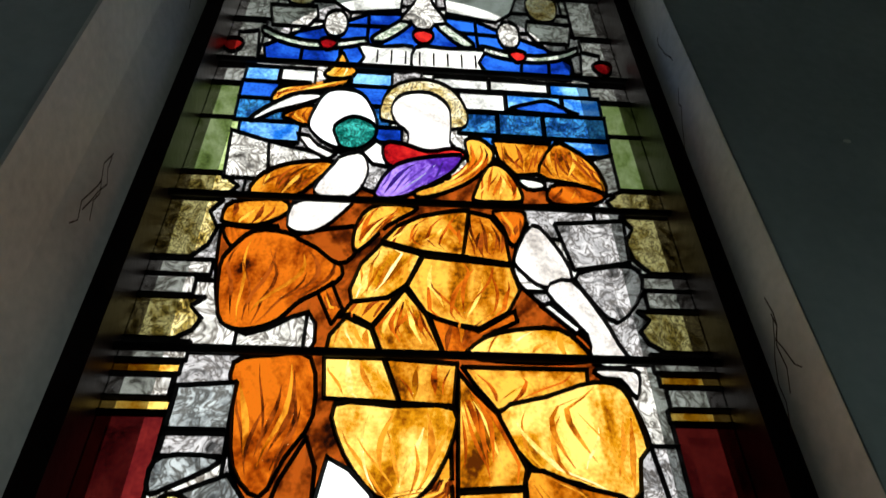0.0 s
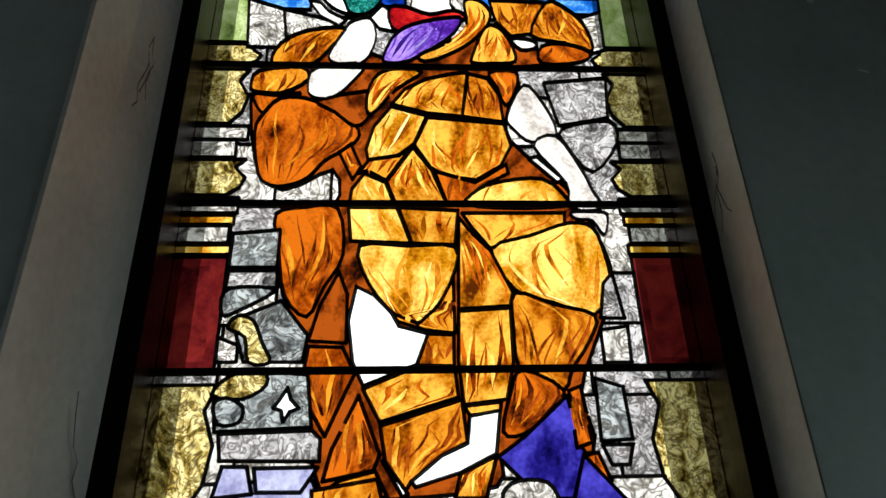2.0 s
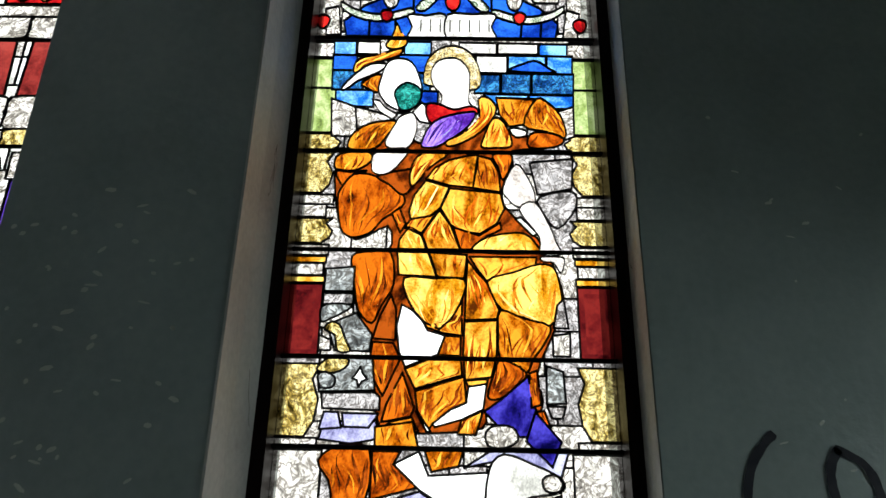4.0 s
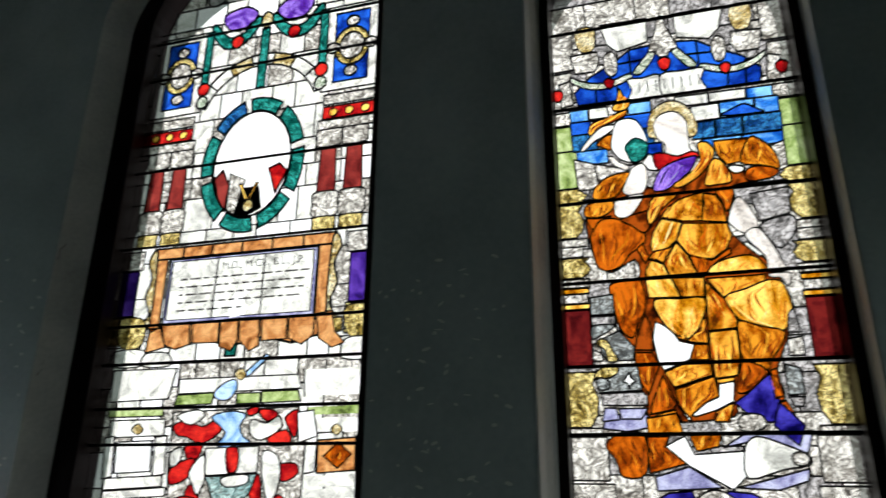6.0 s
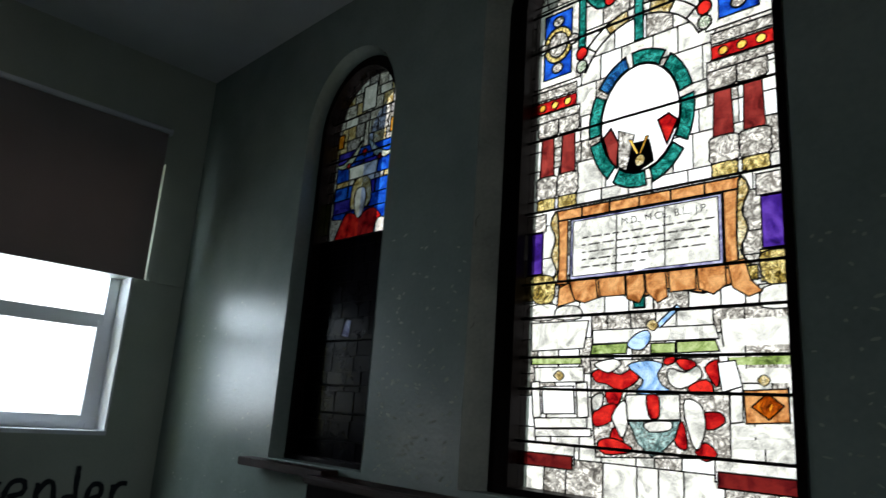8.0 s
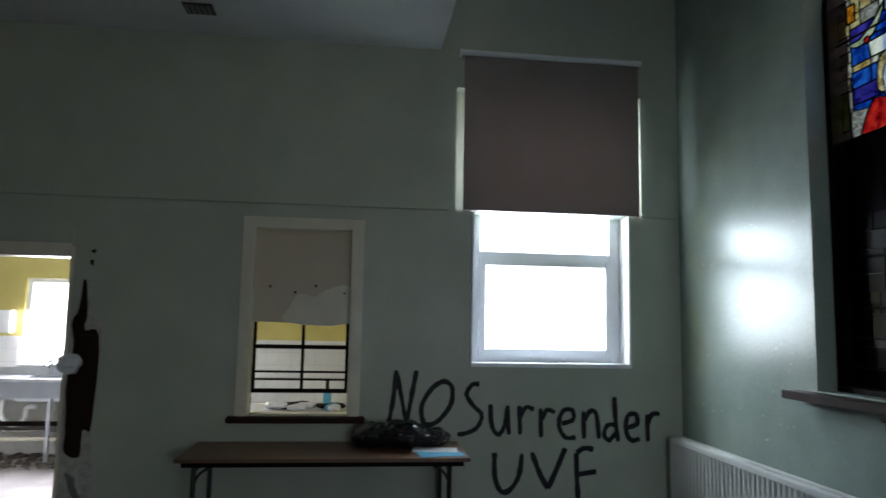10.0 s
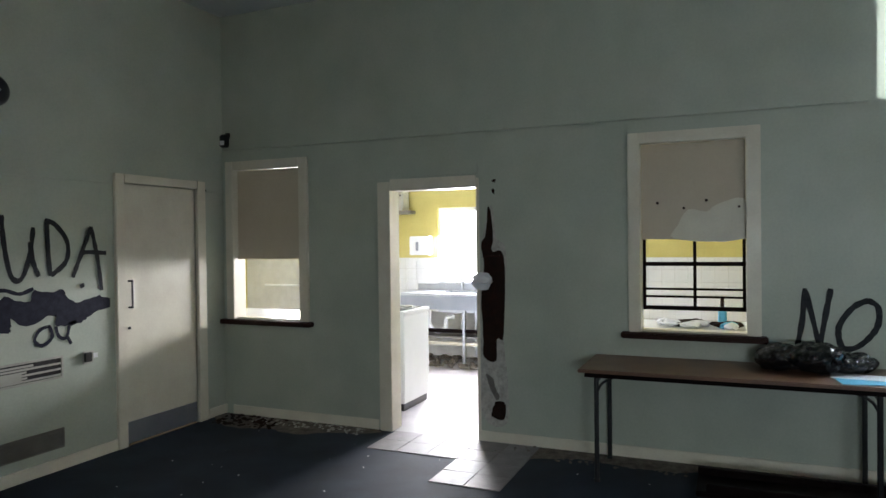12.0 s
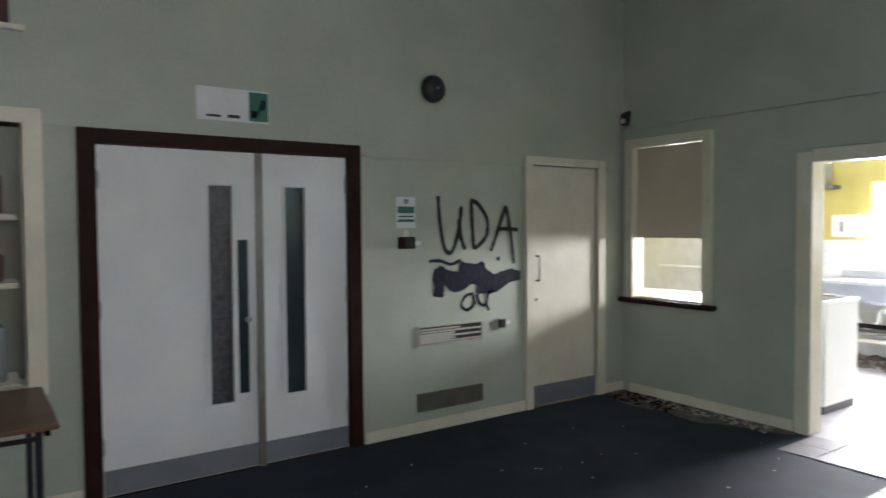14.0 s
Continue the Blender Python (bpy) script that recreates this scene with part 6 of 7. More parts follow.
# ---- broken strip of wall beside the kitchen doorway ----
def broken_strip():
    root = thing("broken_wall_strip", "ragged broken strip in the plaster exposing dark cavity", "wall damage")
    def blob(name, pts, material, d, label=""):
        r = random.Random(len(pts))
        bm = bmesh.new()
        c = smooth([(a + r.uniform(-0.008, 0.008), b + r.uniform(-0.01, 0.01)) for a, b in pts], 4)
        front = [bm.verts.new((d + r.uniform(-0.001, 0.001), p[0] + r.uniform(-0.004, 0.004), p[1] + r.uniform(-0.004, 0.004))) for p in c]
        bm.faces.new(front)
        return part(name, bm, material, root, label)
    blob("plaster_edge", [(-4.47, 0.20), (-4.28, 0.16), (-4.275, 0.60), (-4.30, 0.95), (-4.27, 1.50), (-4.35, 1.62), (-4.37, 1.85), (-4.42, 1.82), (-4.47, 1.60), (-4.49, 1.2), (-4.48, 0.7)], M_PLASTER, 0.004, "broken pale plaster edge")
    blob("cavity", [(-4.45, 0.66), (-4.36, 0.64), (-4.345, 0.82), (-4.295, 0.86), (-4.285, 1.46), (-4.38, 1.50), (-4.37, 1.62), (-4.395, 1.80), (-4.41, 1.85), (-4.435, 1.66), (-4.475, 1.55), (-4.45, 1.40), (-4.47, 1.1), (-4.46, 0.85)], M_NEAR_BLACK, 0.007, "dark brown open cavity")
    blob("cavity", [(-4.40, 0.20), (-4.30, 0.18), (-4.29, 0.30), (-4.35, 0.33), (-4.39, 0.28)], M_NEAR_BLACK, 0.008)
    blob("cavity", [(-4.45, 0.53), (-4.38, 0.50), (-4.36, 0.42), (-4.33, 0.36), (-4.36, 0.33), (-4.42, 0.45)], M_ALU, 0.008)
    blob("chip", [(-4.38, 2.07), (-4.35, 2.08), (-4.35, 2.05), (-4.37, 2.04)], M_NEAR_BLACK, 0.004)
    blob("chip", [(-4.385, 1.99), (-4.36, 1.99), (-4.365, 1.96)], M_NEAR_BLACK, 0.004)
    boxes("wooden_batten", M_BROWN, root, (0.004, -4.46, 1.46, 0.014, -4.29, 1.475))
    bm, r = bmesh.new(), random.Random(9)
    bmesh.ops.create_icosphere(bm, subdivisions=2, radius=0.06, matrix=Matrix.Translation((0.03, -4.46, 1.27)) @ Matrix.Diagonal((0.5, 1.4, 1.0, 1)))
    for v in bm.verts:
        v.co += Vector((r.uniform(-1, 1), r.uniform(-1, 1), r.uniform(-1, 1))) * 0.016
    part("torn_paper", bm, M_PAPER, root, "crumpled torn paper hanging out")
    return root


broken_strip()


# ---- loose things in the hall ----
def trestle(name, label, x0, x1, y0, y1, bent):
    """A folding table: thin top with a dark edge, steel legs with braces."""
    root = thing(name, label, "table", "folding tables")
    boxes("tabletop", M_TABLE, root, (x0, y0, 0.722, x1, y1, 0.745), bevel=0.005)
    for x in (x0 + 0.03, x1 - 0.055):
        boxes("edge_rail", M_DARK, root, (x, y0 + 0.04, 0.69, x + 0.025, y1 - 0.04, 0.722))
    for y in (y0 + 0.11, y1 - 0.13):
        for x in (x0 + 0.07, x1 - 0.07):
            bm = bmesh.new()
            tube(bm, (x, y, 0), (x, y, 0.70), 0.016, 12)
            leg = part("leg", bm, M_BLACK, root)
            bm = bmesh.new()
            tube(bm, (x, y, 0), (x, y, 0.02), 0.02, 12)
            part("foot", bm, M_BLACK, leg)
            bm = bmesh.new()
            s = 1 if y < (y0 + y1) / 2 else -1
            pts = smooth([(y, 0.58), (y + s * 0.04, 0.65), (y + s * 0.13, 0.70)], 4, False)
            for a, b in zip(pts, pts[1:]):
                tube(bm, (x, a[0], a[1]), (x, b[0], b[1]), 0.009, 8)
            part("brace", bm, M_BLACK, root)
        bm = bmesh.new()
        tube(bm, (x0 + 0.07, y, 0.66), (x1 - 0.07, y, 0.66), 0.012, 10)
        part("crossbar", bm, M_BLACK, root)
    return root


trestle("folding_table", "worn brown folding table with black steel legs", 0.02, 0.66, -3.58, -1.75, False)
trestle("folding_table", "brown table end with black bent tube legs", 4.78, 6.2, -6.86, -6.02, True)


def bin_bag():
    bm, r = bmesh.new(), random.Random(4)
    for y, x, s, h in ((-2.36, 0.22, 0.16, 0.085), (-2.17, 0.25, 0.17, 0.10), (-1.98, 0.20, 0.15, 0.065)):
        bmesh.ops.create_icosphere(bm, subdivisions=4, radius=1, matrix=Matrix.Translation((x, y, 0.745 + h * 0.85)) @ Matrix.Diagonal((s * 1.05, s, h, 1)))
    for v in bm.verts:
        k = noise.noise(v.co * 14) * 0.030 + noise.noise(v.co * 34) * 0.014
        v.co += Vector((k, k * 0.6, k * 0.8))
        v.co.z = max(v.co.z, 0.747)
    return tagged(part("bin_bag", bm, M_BAG), "crumpled shiny black plastic bag on the table", "bag")


bin_bag()


def papers():
    for name, label, m, x, y, a, z in (("leaflet", "blue printed leaflet on the table", M_CYAN, 0.52, -1.93, 8, 0.7465), ("leaflet", "white printed paper on the table", M_PAPER, 0.38, -1.95, -6, 0.7485)):
        bm = bmesh.new()
        box(bm, -0.085, -0.15, 0, 0.085, 0.15, 0.002)
        bmesh.ops.transform(bm, matrix=pose(x, y, z, 0, 0, a), verts=bm.verts)
        tagged(part(name, bm, m), label, "paper", "papers on the table")


papers()
boards = thing("lying_board", "long dark board lying on the floor under the table", "board")
boxes("board", M_DARK, boards, (0.28, -2.86, 0.0, 0.64, -1.20, 0.035), bevel=0.006)
boxes("edge_batten", M_DARK, boards, (0.60, -2.80, 0.035, 0.64, -1.20, 0.085), bevel=0.004)
boxes("edge_batten", M_DARK, boards, (0.28, -2.86, 0.035, 0.32, -1.20, 0.085), bevel=0.004)


def radiator():
    root = thing("radiator", "long white ribbed panel radiator below the window", "radiator")
    x0, x1, z0, z1 = 0.10, 2.20, 0.14, 0.79
    for y in (-0.135, -0.055):
        bm = bmesh.new()
        n = 42
        for i in range(n):
            a, b = x0 + (x1 - x0) * i / n, x0 + (x1 - x0) * (i + 1) / n
            w = (b - a)
            xs = [(a, 0), (a + w * 0.25, -0.012), (a + w * 0.6, -0.012), (a + w * 0.85, 0), (b, 0)]
            for p, q in zip(xs, xs[1:]):
                bm.faces.new([bm.verts.new(c) for c in ((p[0], y + p[1], z0), (q[0], y + q[1], z0), (q[0], y + q[1], z1 - 0.04), (p[0], y + p[1], z1 - 0.04))])
        bmesh.ops.remove_doubles(bm, verts=bm.verts, dist=1e-4)
        part("panel", bm, M_RAD, root)
        boxes("rail", M_RAD, root, (x0, y - 0.014, z1 - 0.04, x1, y + 0.010, z1), bevel=0.006)
    boxes("end_cover", M_RAD, root, (x0 - 0.008, -0.15, z0, x0, -0.04, z1 - 0.01), bevel=0.002)
    for i in range(48):
        a = 1.05 + i * 0.0235
        boxes("grille_bar", M_RAD, root, (a, -0.124, z1 - 0.012, a + 0.008, -0.070, z1 - 0.004))
    boxes("top_strip", M_RAD, root, (x0, -0.124, z1 - 0.016, 1.03, -0.070, z1 - 0.004))
    bm = bmesh.new()
    tube(bm, (0.05, -0.09, 0.0), (0.05, -0.09, 0.22), 0.009)
    tube(bm, (0.05, -0.09, 0.20), (0.11, -0.09, 0.20), 0.012)
    part("valve", bm, M_PVC, root)
    for x in (0.4, 1.8):
        boxes("bracket", M_RAD, root, (x, -0.05, 0.5, x + 0.03, 0.0, 0.53))
    return root


radiator()
cover = thing("panelling", "dark stained timber casing with a ledge under the windows", "panelling", kind="structure")
boxes("ledge", M_BROWN, cover, (2.24, -0.19, 1.195, 8.6, -0.001, 1.238), bevel=0.010, label="brown timber ledge with a rounded edge")
for i in range(8):
    boxes("board", M_DARK, cover, (2.27 + i * 0.79, -0.16, 0.02, 2.27 + (i + 1) * 0.79 - 0.006, -0.13, 1.195), bevel=0.003)
boxes("end_board", M_DARK, cover, (2.252, -0.16, 0.0, 2.268, -0.001, 1.195))


# ---- paint flakes, rubble, floor patch ----
def flakes():
    bm, r = bmesh.new(), random.Random(11)
    def flake(x, z, s, out=0.0):
        w, h, a = s * r.uniform(0.5, 2.2), s * r.uniform(0.25, 0.7), r.uniform(-0.7, 0.7)
        c, d = math.cos(a), math.sin(a)
        lift = r.uniform(0.001, 0.004)
        pts = [(-w, -h, 0.001), (w * 0.3, -h * 1.3, 0.001), (w, -h * 0.2, 0.001), (w * 0.8, h, lift), (-w * 0.2, h * 1.2, lift), (-w * 0.9, h * 0.5, lift * 0.6)]
        bm.faces.new([bm.verts.new((x + c * p - d * q, -e - out, z + d * p + c * q)) for p, q, e in pts])
    for _ in range(150):
        flake(r.uniform(2.56, 3.14), 1.27 + abs(r.gauss(0, 0.55)), 0.008)
    for _ in range(90):
        flake(r.uniform(4.72, 5.17), r.uniform(1.3, 2.3), 0.007, -PIER)
    for _ in range(50):
        flake(r.uniform(6.3, 7.2), r.uniform(1.3, 2.6), 0.005)
    for _ in range(60):
        flake(r.uniform(0.3, 1.55), r.uniform(0.9, 2.3), 0.007)
    # Lighter mint than the wall, so the flakes' highlights sit in the colour.
    return tagged(part("paint_flakes", bm, M_WALL), "curling flakes of mint green paint, coloured lighter for highlights", "paint flakes", kind="stuff")


flakes()


def plaster_cracks():
    bm, r = bmesh.new(), random.Random(8)
    for cx, half, *_ in OPENINGS[1:]:
        for s in (-1, 1):
            for k in range(6):
                z = r.uniform(1.9, 3.3)
                x, y = cx + s * (half - 0.012), 0.03
                for j in range(5):
                    x2, y2, z2 = x, y + r.uniform(-0.015, 0.02), z - r.uniform(0.01, 0.035)
                    w = 0.0013
                    bm.faces.new([bm.verts.new(p) for p in ((x - s * 0.012, y - w, z), (x - s * 0.012, y + w, z), (x2 - s * 0.012, y2 + w, z2), (x2 - s * 0.012, y2 - w, z2))])
                    y, z = y2, z2
    return tagged(part("plaster_cracks", bm, M_NEAR_BLACK), "thin dark cracks in the plaster reveals", "cracks", kind="stuff")


plaster_cracks()
spot = random.Random(21)


def rubble(name, label, n, xs, ys, size, material):
    bm = bmesh.new()
    for _ in range(n):
        s = size * spot.uniform(0.3, 1.3)
        vs = bmesh.ops.create_icosphere(bm, subdivisions=1, radius=s, matrix=pose(spot.uniform(*xs), spot.uniform(*ys), s * 0.25, spot.uniform(0, 90), spot.uniform(0, 90)))["verts"]
        for v in vs:
            v.co.z = max(0.001, v.co.z * 0.6)
    return tagged(part(name, bm, material), label, "rubble", kind="stuff")


rubble("plaster_rubble", "pale plaster crumbs along the skirting", 160, (0.02, 0.22), (-6.6, -5.5), 0.014, M_PLASTER)
rubble("plaster_rubble", "dark dirt crumbs along the skirting", 220, (0.02, 0.30), (-4.3, -1.4), 0.013, M_DIRT)
rubble("dark_debris", "dark debris heaped in the corner", 120, (0.05, 0.35), (-6.95, -6.3), 0.022, M_NEAR_BLACK)
rubble("carpet_crumbs", "scattered pale crumbs on the carpet", 90, (0.4, 4.5), (-6.5, -1.5), 0.006, M_PAPER)
torn = bmesh.new()
_p = [(0.02, -6.95), (0.30, -6.9), (0.42, -6.6), (0.34, -6.3), (0.40, -6.0), (0.24, -5.75), (0.20, -5.5), (0.02, -5.45)]
torn.faces.new([torn.verts.new((p[0] + spot.uniform(-0.02, 0.02), p[1], 0.004)) for p in smooth(_p, 5)])
tagged(part("torn_carpet_patch", torn, M_DIRT), "ragged bare patch where the carpet is torn away", "floor damage")
torn = bmesh.new()
_p = [(0.02, -4.4), (0.22, -4.35), (0.30, -4.0), (0.20, -3.6), (0.26, -3.1), (0.16, -2.7), (0.22, -2.2), (0.02, -1.9)]
torn.faces.new([torn.verts.new((p[0] + spot.uniform(-0.02, 0.02), p[1], 0.004)) for p in smooth(_p, 5)])
tagged(part("torn_carpet_patch", torn, M_DIRT), "ragged dirty strip of bare floor by the skirting", "floor damage")
# bare tiles where the carpet was cut away in front of the doorway
piece = bmesh.new()
box(piece, -0.122, -0.122, 0, 0.122, 0.122, 0.006)
piece_mesh = bpy.data.meshes.new("floor_tile")
piece.to_mesh(piece_mesh)
piece.free()
piece_mesh.materials.append(M_BARE)
for i in range(4):
    for j in range(5):
        if i < 2 or j > 2:
            t = new("floor_tile", piece_mesh)
            t.parent = floor
            t.matrix_world = pose(0.13 + i * 0.25, -5.13 + j * 0.25, 0.0, spot.uniform(-0.4, 0.4), spot.uniform(-0.4, 0.4), spot.uniform(-0.5, 0.5))


# ---- the kitchen beyond ----
KX, KY0, KY1, KH = -3.6, -9.8, -1.9, 2.75
structure("floor_kitchen", M_KFLOOR, (KX, KY0, -0.12, -0.14, KY1, 0.0), (-0.14, -5.28, -0.12, 0, -4.51, 0.001), label="pale dusty kitchen floor", category="floor")
structure("ceiling_kitchen", M_CEIL, (KX, KY0, KH, -0.14, KY1, KH + 0.1), label="white kitchen ceiling, stained", category="ceiling")
wall_with_holes("wall_kitchen_west", "x", KX - 0.2, 0.2, KY0, KY1, 0, KH, [(-6.42, -4.68, 1.04, 2.05), (-9.35, -8.5, 0.95, 2.0)], M_YELLOW, "yellow painted kitchen wall with windows")
structure("wall_kitchen_south", M_YELLOW, (KX, KY0 - 0.1, 0, -0.14, KY0, KH), label="yellow painted kitchen side wall", category="wall")
structure("wall_kitchen_north", M_YELLOW, (KX, KY1, 0, -0.3, KY1 + 0.1, KH), label="yellow painted kitchen side wall", category="wall")
structure("wall_kitchen_east", M_CREAM, (-0.17, -9.8, 0, -0.141, W, KH), label="cream painted partition in the kitchen", category="wall")
structure("wall_kitchen_tiles", M_GROUT, (KX, -6.42 - 3.3, 0, KX + 0.006, -6.42, 1.36), (KX, -6.42, 0, KX + 0.006, -4.68, 1.03), (KX, -4.68, 0, KX + 0.006, KY1, 1.36), label="grouted bed of the white wall tiles", category="wall")
tiles = thing("wall_tiles", "white glazed tiles on the kitchen wall", "tiles", kind="structure")
tm = bmesh.new()
box(tm, 0, 0.003, 0.003, 0.007, 0.147, 0.147)
tile_mesh = bpy.data.meshes.new("tile")
tm.to_mesh(tile_mesh)
tm.free()
tile_mesh.materials.append(M_TILE)
for j in range(36):
    for k in range(11):
        y, z = -7.20 + j * 0.15, 0.01 + k * 0.15
        if y + 0.15 > KY1 or z < 0.55 or z > 1.25 or (-6.57 < y < -4.68 and z > 0.88):
            continue
        t = new("tile", tile_mesh)
        t.parent = tiles
        t.matrix_world = pose(KX + 0.006, y, z)


def kitchen_window(name, y0, y1, z0, z1):
    root = thing(name, "white framed kitchen window, glaring with daylight", "window", kind="structure")
    boxes("window_frame", M_PVC, root, (KX - 0.1, y0, z0, KX - 0.04, y0 + 0.05, z1), (KX - 0.1, y1 - 0.05, z0, KX - 0.04, y1, z1), (KX - 0.1, y0 + 0.05, z0, KX - 0.04, y1 - 0.05, z0 + 0.05), (KX - 0.1, y0 + 0.05, z1 - 0.05, KX - 0.04, y1 - 0.05, z1))
    boxes("window_sill", M_PVC, root, (KX - 0.05, y0, z0 - 0.02, KX + 0.05, y1, z0 + 0.004))
    p = boxes("pane", M_PANE, root, (KX - 0.075, y0 + 0.05, z0 + 0.05, KX - 0.071, y1 - 0.05, z1 - 0.05))
    p.visible_shadow = False


kitchen_window("window_5", -6.42, -4.68, 1.04, 2.05)
kitchen_window("window_6", -9.35, -8.5, 0.95, 2.0)


def sink_unit():
    root = thing("sink_unit", "steel sink unit on a frame with pipes below", "sink")
    x0, x1, y0, y1 = KX + 0.01, -3.02, -6.72, -5.0
    boxes("worktop", M_STEEL, root, (x0, y0, 0.88, x1, -6.2, 0.91), (x0, -5.6, 0.88, x1, y1, 0.91), (x0, -6.2, 0.88, x0 + 0.08, -5.6, 0.91), (x1 - 0.06, -6.2, 0.88, x1, -5.6, 0.91), bevel=0.004)
    boxes("upstand", M_STEEL, root, (x0, y0, 0.91, x0 + 0.02, y1, 1.0))
    boxes("bowl", M_STEEL, root, (x0 + 0.08, -6.2, 0.66, x1 - 0.06, -5.6, 0.68), (x0 + 0.08, -6.2, 0.68, x0 + 0.09, -5.6, 0.90), (x1 - 0.07, -6.2, 0.68, x1 - 0.06, -5.6, 0.90), (x0 + 0.09, -6.2, 0.68, x1 - 0.07, -6.19, 0.9), (x0 + 0.09, -5.61, 0.68, x1 - 0.07, -5.6, 0.9))
    for y in (y0 + 0.05, -5.85, y1 - 0.05):
        for x in (x0 + 0.06, x1 - 0.05):
            boxes("leg", M_STEEL, root, (x, y, 0, x + 0.035, y + 0.035, 0.88))
    boxes("apron", M_KICK, root, (x1 - 0.012, y0, 0.70, x1 + 0.002, -5.55, 0.878), label="dull grey steel apron")
    boxes("shelf", M_ALU, root, (x0 + 0.1, y0 + 0.05, 0.33, x1 - 0.06, y1 - 0.05, 0.35), label="grey metal lower shelf")
    boxes("rail", M_DARK, root, (x1 - 0.05, y0 + 0.05, 0.40, x1 - 0.03, y1 - 0.05, 0.45), label="dark iron rail")
    boxes("rail", M_CREAM, root, (x1 - 0.05, y0 + 0.05, 0.24, x1 - 0.03, y1 - 0.05, 0.28))
    bm = bmesh.new()
    pts = smooth([(-6.35, 0.68), (-6.35, 0.50), (-6.25, 0.40), (-6.12, 0.46), (-6.10, 0.58), (-6.0, 0.60)], 4, False)
    for a, b in zip(pts, pts[1:]):
        tube(bm, (-3.12, a[0], a[1]), (-3.12, b[0], b[1]), 0.026, 10)
    part("waste_pipe", bm, M_PVC, root)
    for y in (-6.05, -5.75):
        bm = bmesh.new()
        tube(bm, (x0 + 0.05, y, 0.91), (x0 + 0.05, y, 1.06), 0.014)
        tube(bm, (x0 + 0.05, y, 1.05), (x0 + 0.20, y, 1.03), 0.012)
        tube(bm, (x0 + 0.03, y, 1.07), (x0 + 0.07, y, 1.07), 0.03)
        part("tap", bm, M_STEEL, root)
    return root


sink_unit()


def cooker():
    root = thing("cooker", "white enamel cooker with dark hob, back turned", "cooker")
    x0, x1, y0, y1 = -1.16, -0.60, -6.08, -5.47
    boxes("body", M_WHITE, root, (x0, y0, 0.07, x1, y1, 0.90), bevel=0.008)
    boxes("plinth", M_BLACK, root, (x0 + 0.02, y0 + 0.02, 0.0, x1 - 0.02, y1 - 0.02, 0.07))
    boxes("top", M_WHITE, root, (x0 - 0.01, y0 - 0.01, 0.90, x1 + 0.01, y1 + 0.01, 0.935), bevel=0.006)
    boxes("hob", M_BLACK, root, (x0 + 0.05, y0 + 0.05, 0.934, x1 - 0.05, y1 - 0.05, 0.944), bevel=0.003)
    for x in (x0 + 0.17, x1 - 0.17):
        for y in (y0 + 0.18, y1 - 0.18):
            bm = bmesh.new()
            tube(bm, (x, y, 0.943), (x, y, 0.955), 0.08, 20)
            part("hotplate", bm, M_ALU, root)
    # Flat black sheet paints the gap's darkness onto the cooker's side.
    boxes("side_gap_sheet", M_BLACK, root, (x1, y0 + 0.03, 0.05, x1 + 0.003, y0 + 0.5, 0.84))
    return root


cooker()


# Dark crumbs added to stand in for the shadow beneath the sink.
rubble("sink_shade_crumbs", "dark crumbs added for the shade under the sink", 260, (-3.55, -2.7), (-6.7, -4.7), 0.04, M_DIRT)


def dispenser():
    root = thing("towel_dispenser", "white paper towel dispenser on the wall", "dispenser")
    boxes("body", M_WHITE, root, (KX + 0.013, -6.80, 1.40, KX + 0.14, -6.50, 1.66), bevel=0.012)
    boxes("slot", M_KICK, root, (KX + 0.138, -6.70, 1.46, KX + 0.143, -6.66, 1.58))
    return root


dispenser()


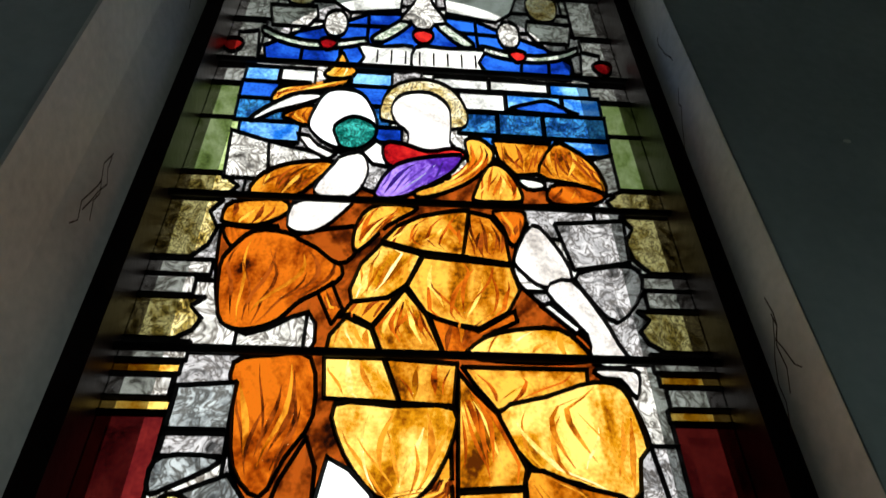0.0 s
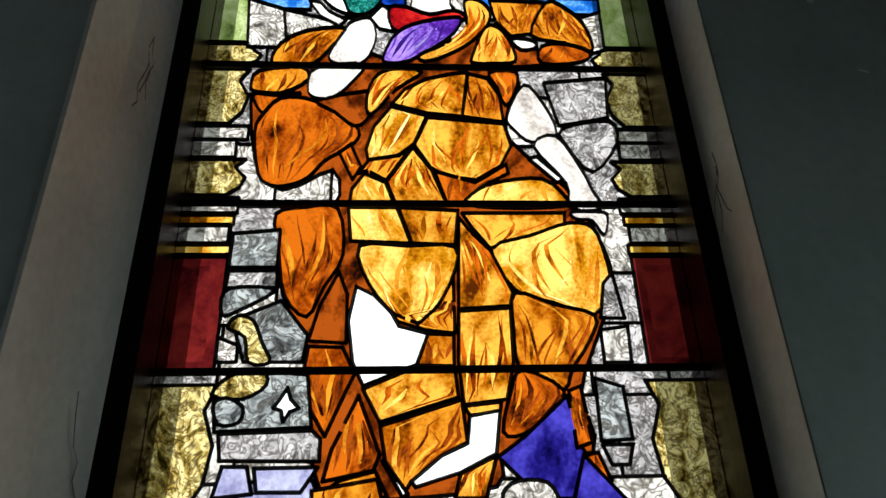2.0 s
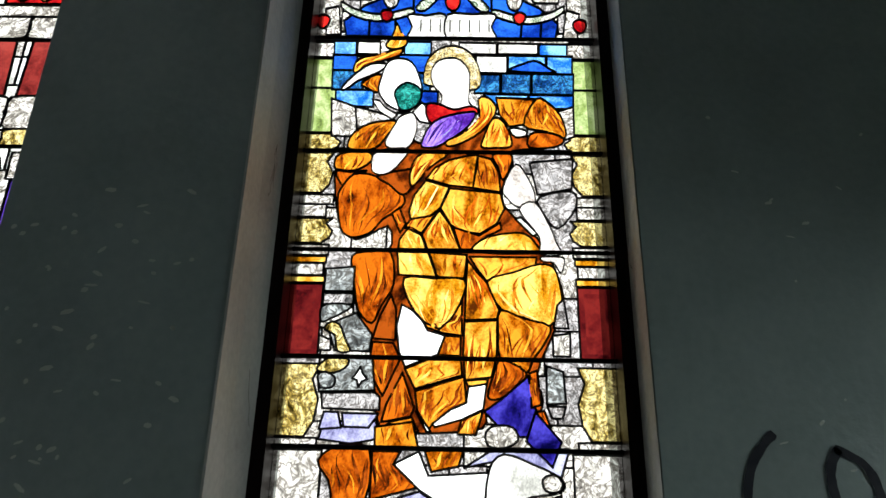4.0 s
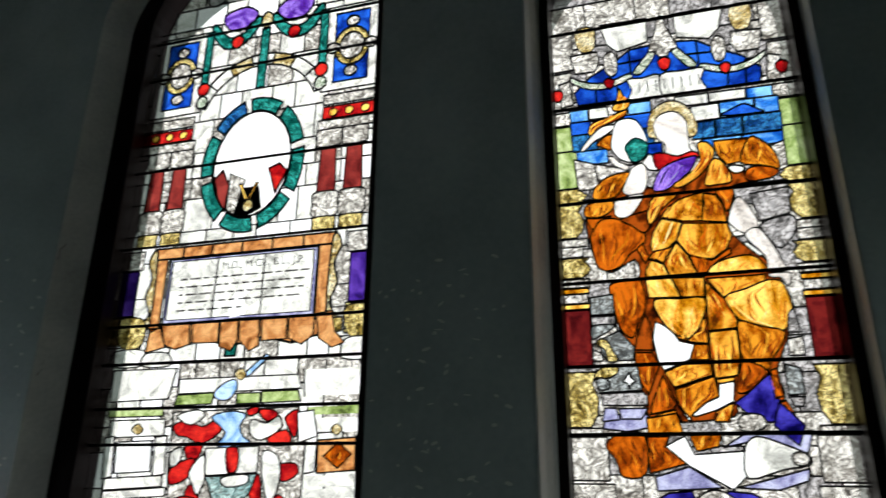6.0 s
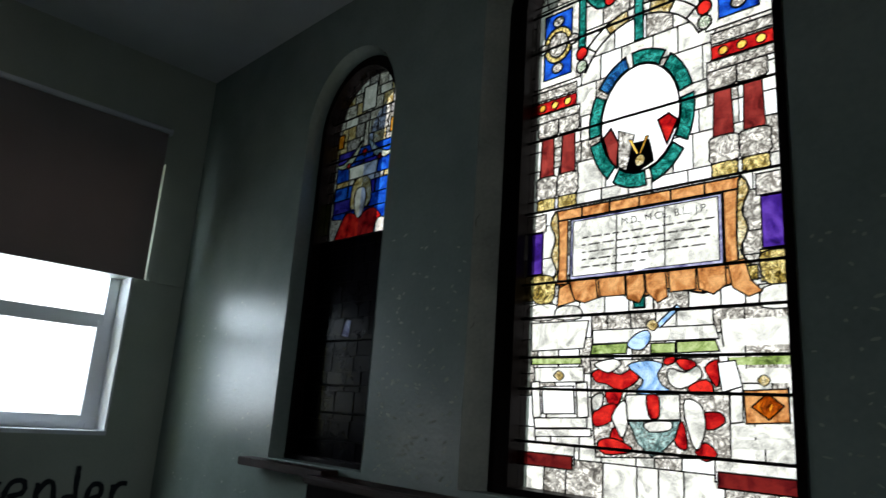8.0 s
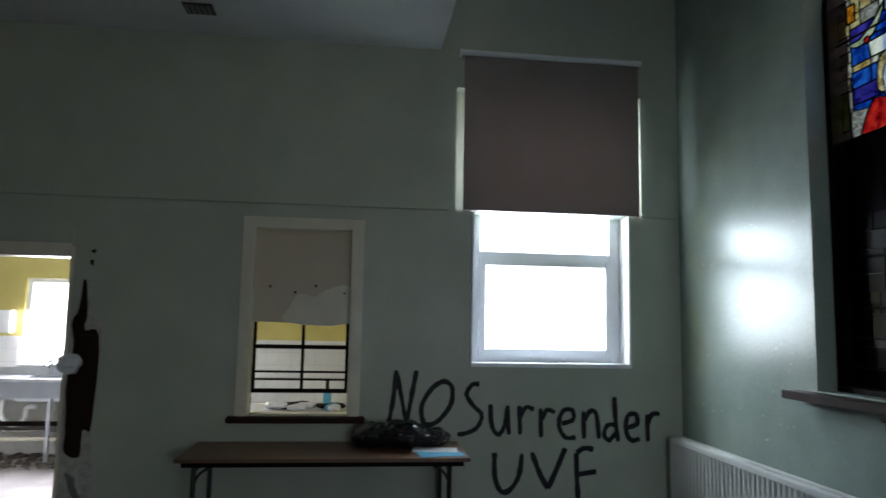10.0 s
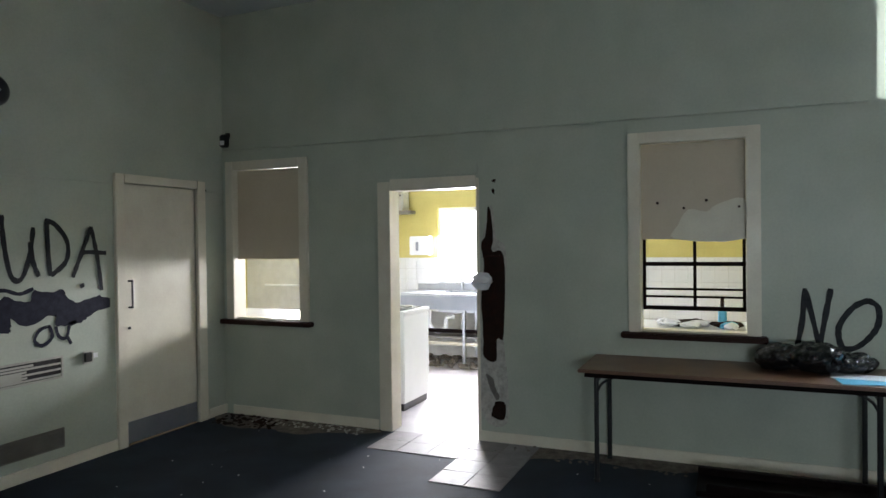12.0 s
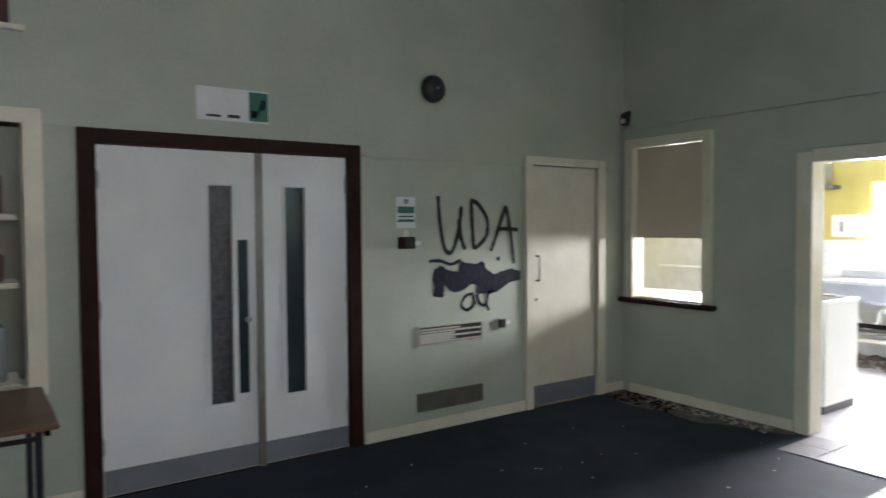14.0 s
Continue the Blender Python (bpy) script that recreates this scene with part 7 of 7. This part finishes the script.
def heater():
    root = thing("water_heater", "cream wall-mounted water heater", "heater")
    boxes("body", M_VENT, root, (KX + 0.01, -7.25, 2.02, KX + 0.22, -6.85, 2.34), bevel=0.015)
    boxes("base", M_ALU, root, (KX + 0.02, -7.22, 1.97, KX + 0.20, -6.75, 2.02), bevel=0.004)
    for y in (-7.1, -6.95):
        boxes("slot", M_BLACK, root, (KX + 0.219, y, 2.22, KX + 0.223, y + 0.07, 2.24))
    return root


heater()


def counter():
    root = thing("kitchen_counter", "white counter behind the hatch strewn with litter", "counter")
    boxes("worktop", M_TILE, root, (-0.95, -3.6, 0.86, -0.15, -2.0, 0.90), bevel=0.006)
    boxes("carcass", M_WHITE, root, (-0.93, -3.58, 0.0, -0.16, -2.02, 0.86))
    return root


counter()
tagged(boxes("counter_board", M_TILE, None, (-0.95, -9.0, 0.84, -0.18, -6.12, 0.88), bevel=0.005), "white counter behind the far hatch", "counter")
tagged(boxes("counter_support", M_WHITE, None, (-0.90, -8.9, 0.0, -0.40, -6.14, 0.84)), "white cupboard under the counter", "cupboard")
r7 = random.Random(7)
for name, label, cat, m, n in (("crumpled_paper", "crumpled white paper on the hatch counter", "paper", M_PAPER, 5), ("rag", "dark crumpled rag on the hatch counter", "rag", M_NEAR_BLACK, 3), ("food_packet", "small coloured packet on the counter", "packet", M_CYAN, 1)):
    for _ in range(n):
        bm = bmesh.new()
        bmesh.ops.create_icosphere(bm, subdivisions=2, radius=1, matrix=Matrix.Translation((-0.5 + r7.uniform(-0.12, 0.08), r7.uniform(-3.15, -2.62), 0.925)) @ Matrix.Diagonal((0.07, r7.uniform(0.05, 0.12), 0.03, 1)))
        for v in bm.verts:
            v.co += Vector((r7.uniform(-1, 1), r7.uniform(-1, 1), r7.uniform(-0.5, 0.5))) * 0.012
            v.co.z = max(v.co.z, 0.901)
        tagged(part(name, bm, m), label, cat, "litter on the counter")
bottle = thing("spray_bottle", "blue and red spray bottle on the counter", "bottle")
bm = bmesh.new()
tube(bm, (-0.55, -2.72, 0.90), (-0.55, -2.72, 1.06), 0.035, 14, 0.03)
part("body", bm, M_CYAN, bottle)
bm = bmesh.new()
tube(bm, (-0.55, -2.72, 1.06), (-0.55, -2.72, 1.13), 0.014, 10)
tube(bm, (-0.52, -2.72, 1.12), (-0.60, -2.72, 1.13), 0.012, 8)
part("trigger", bm, M_BROWN, bottle)
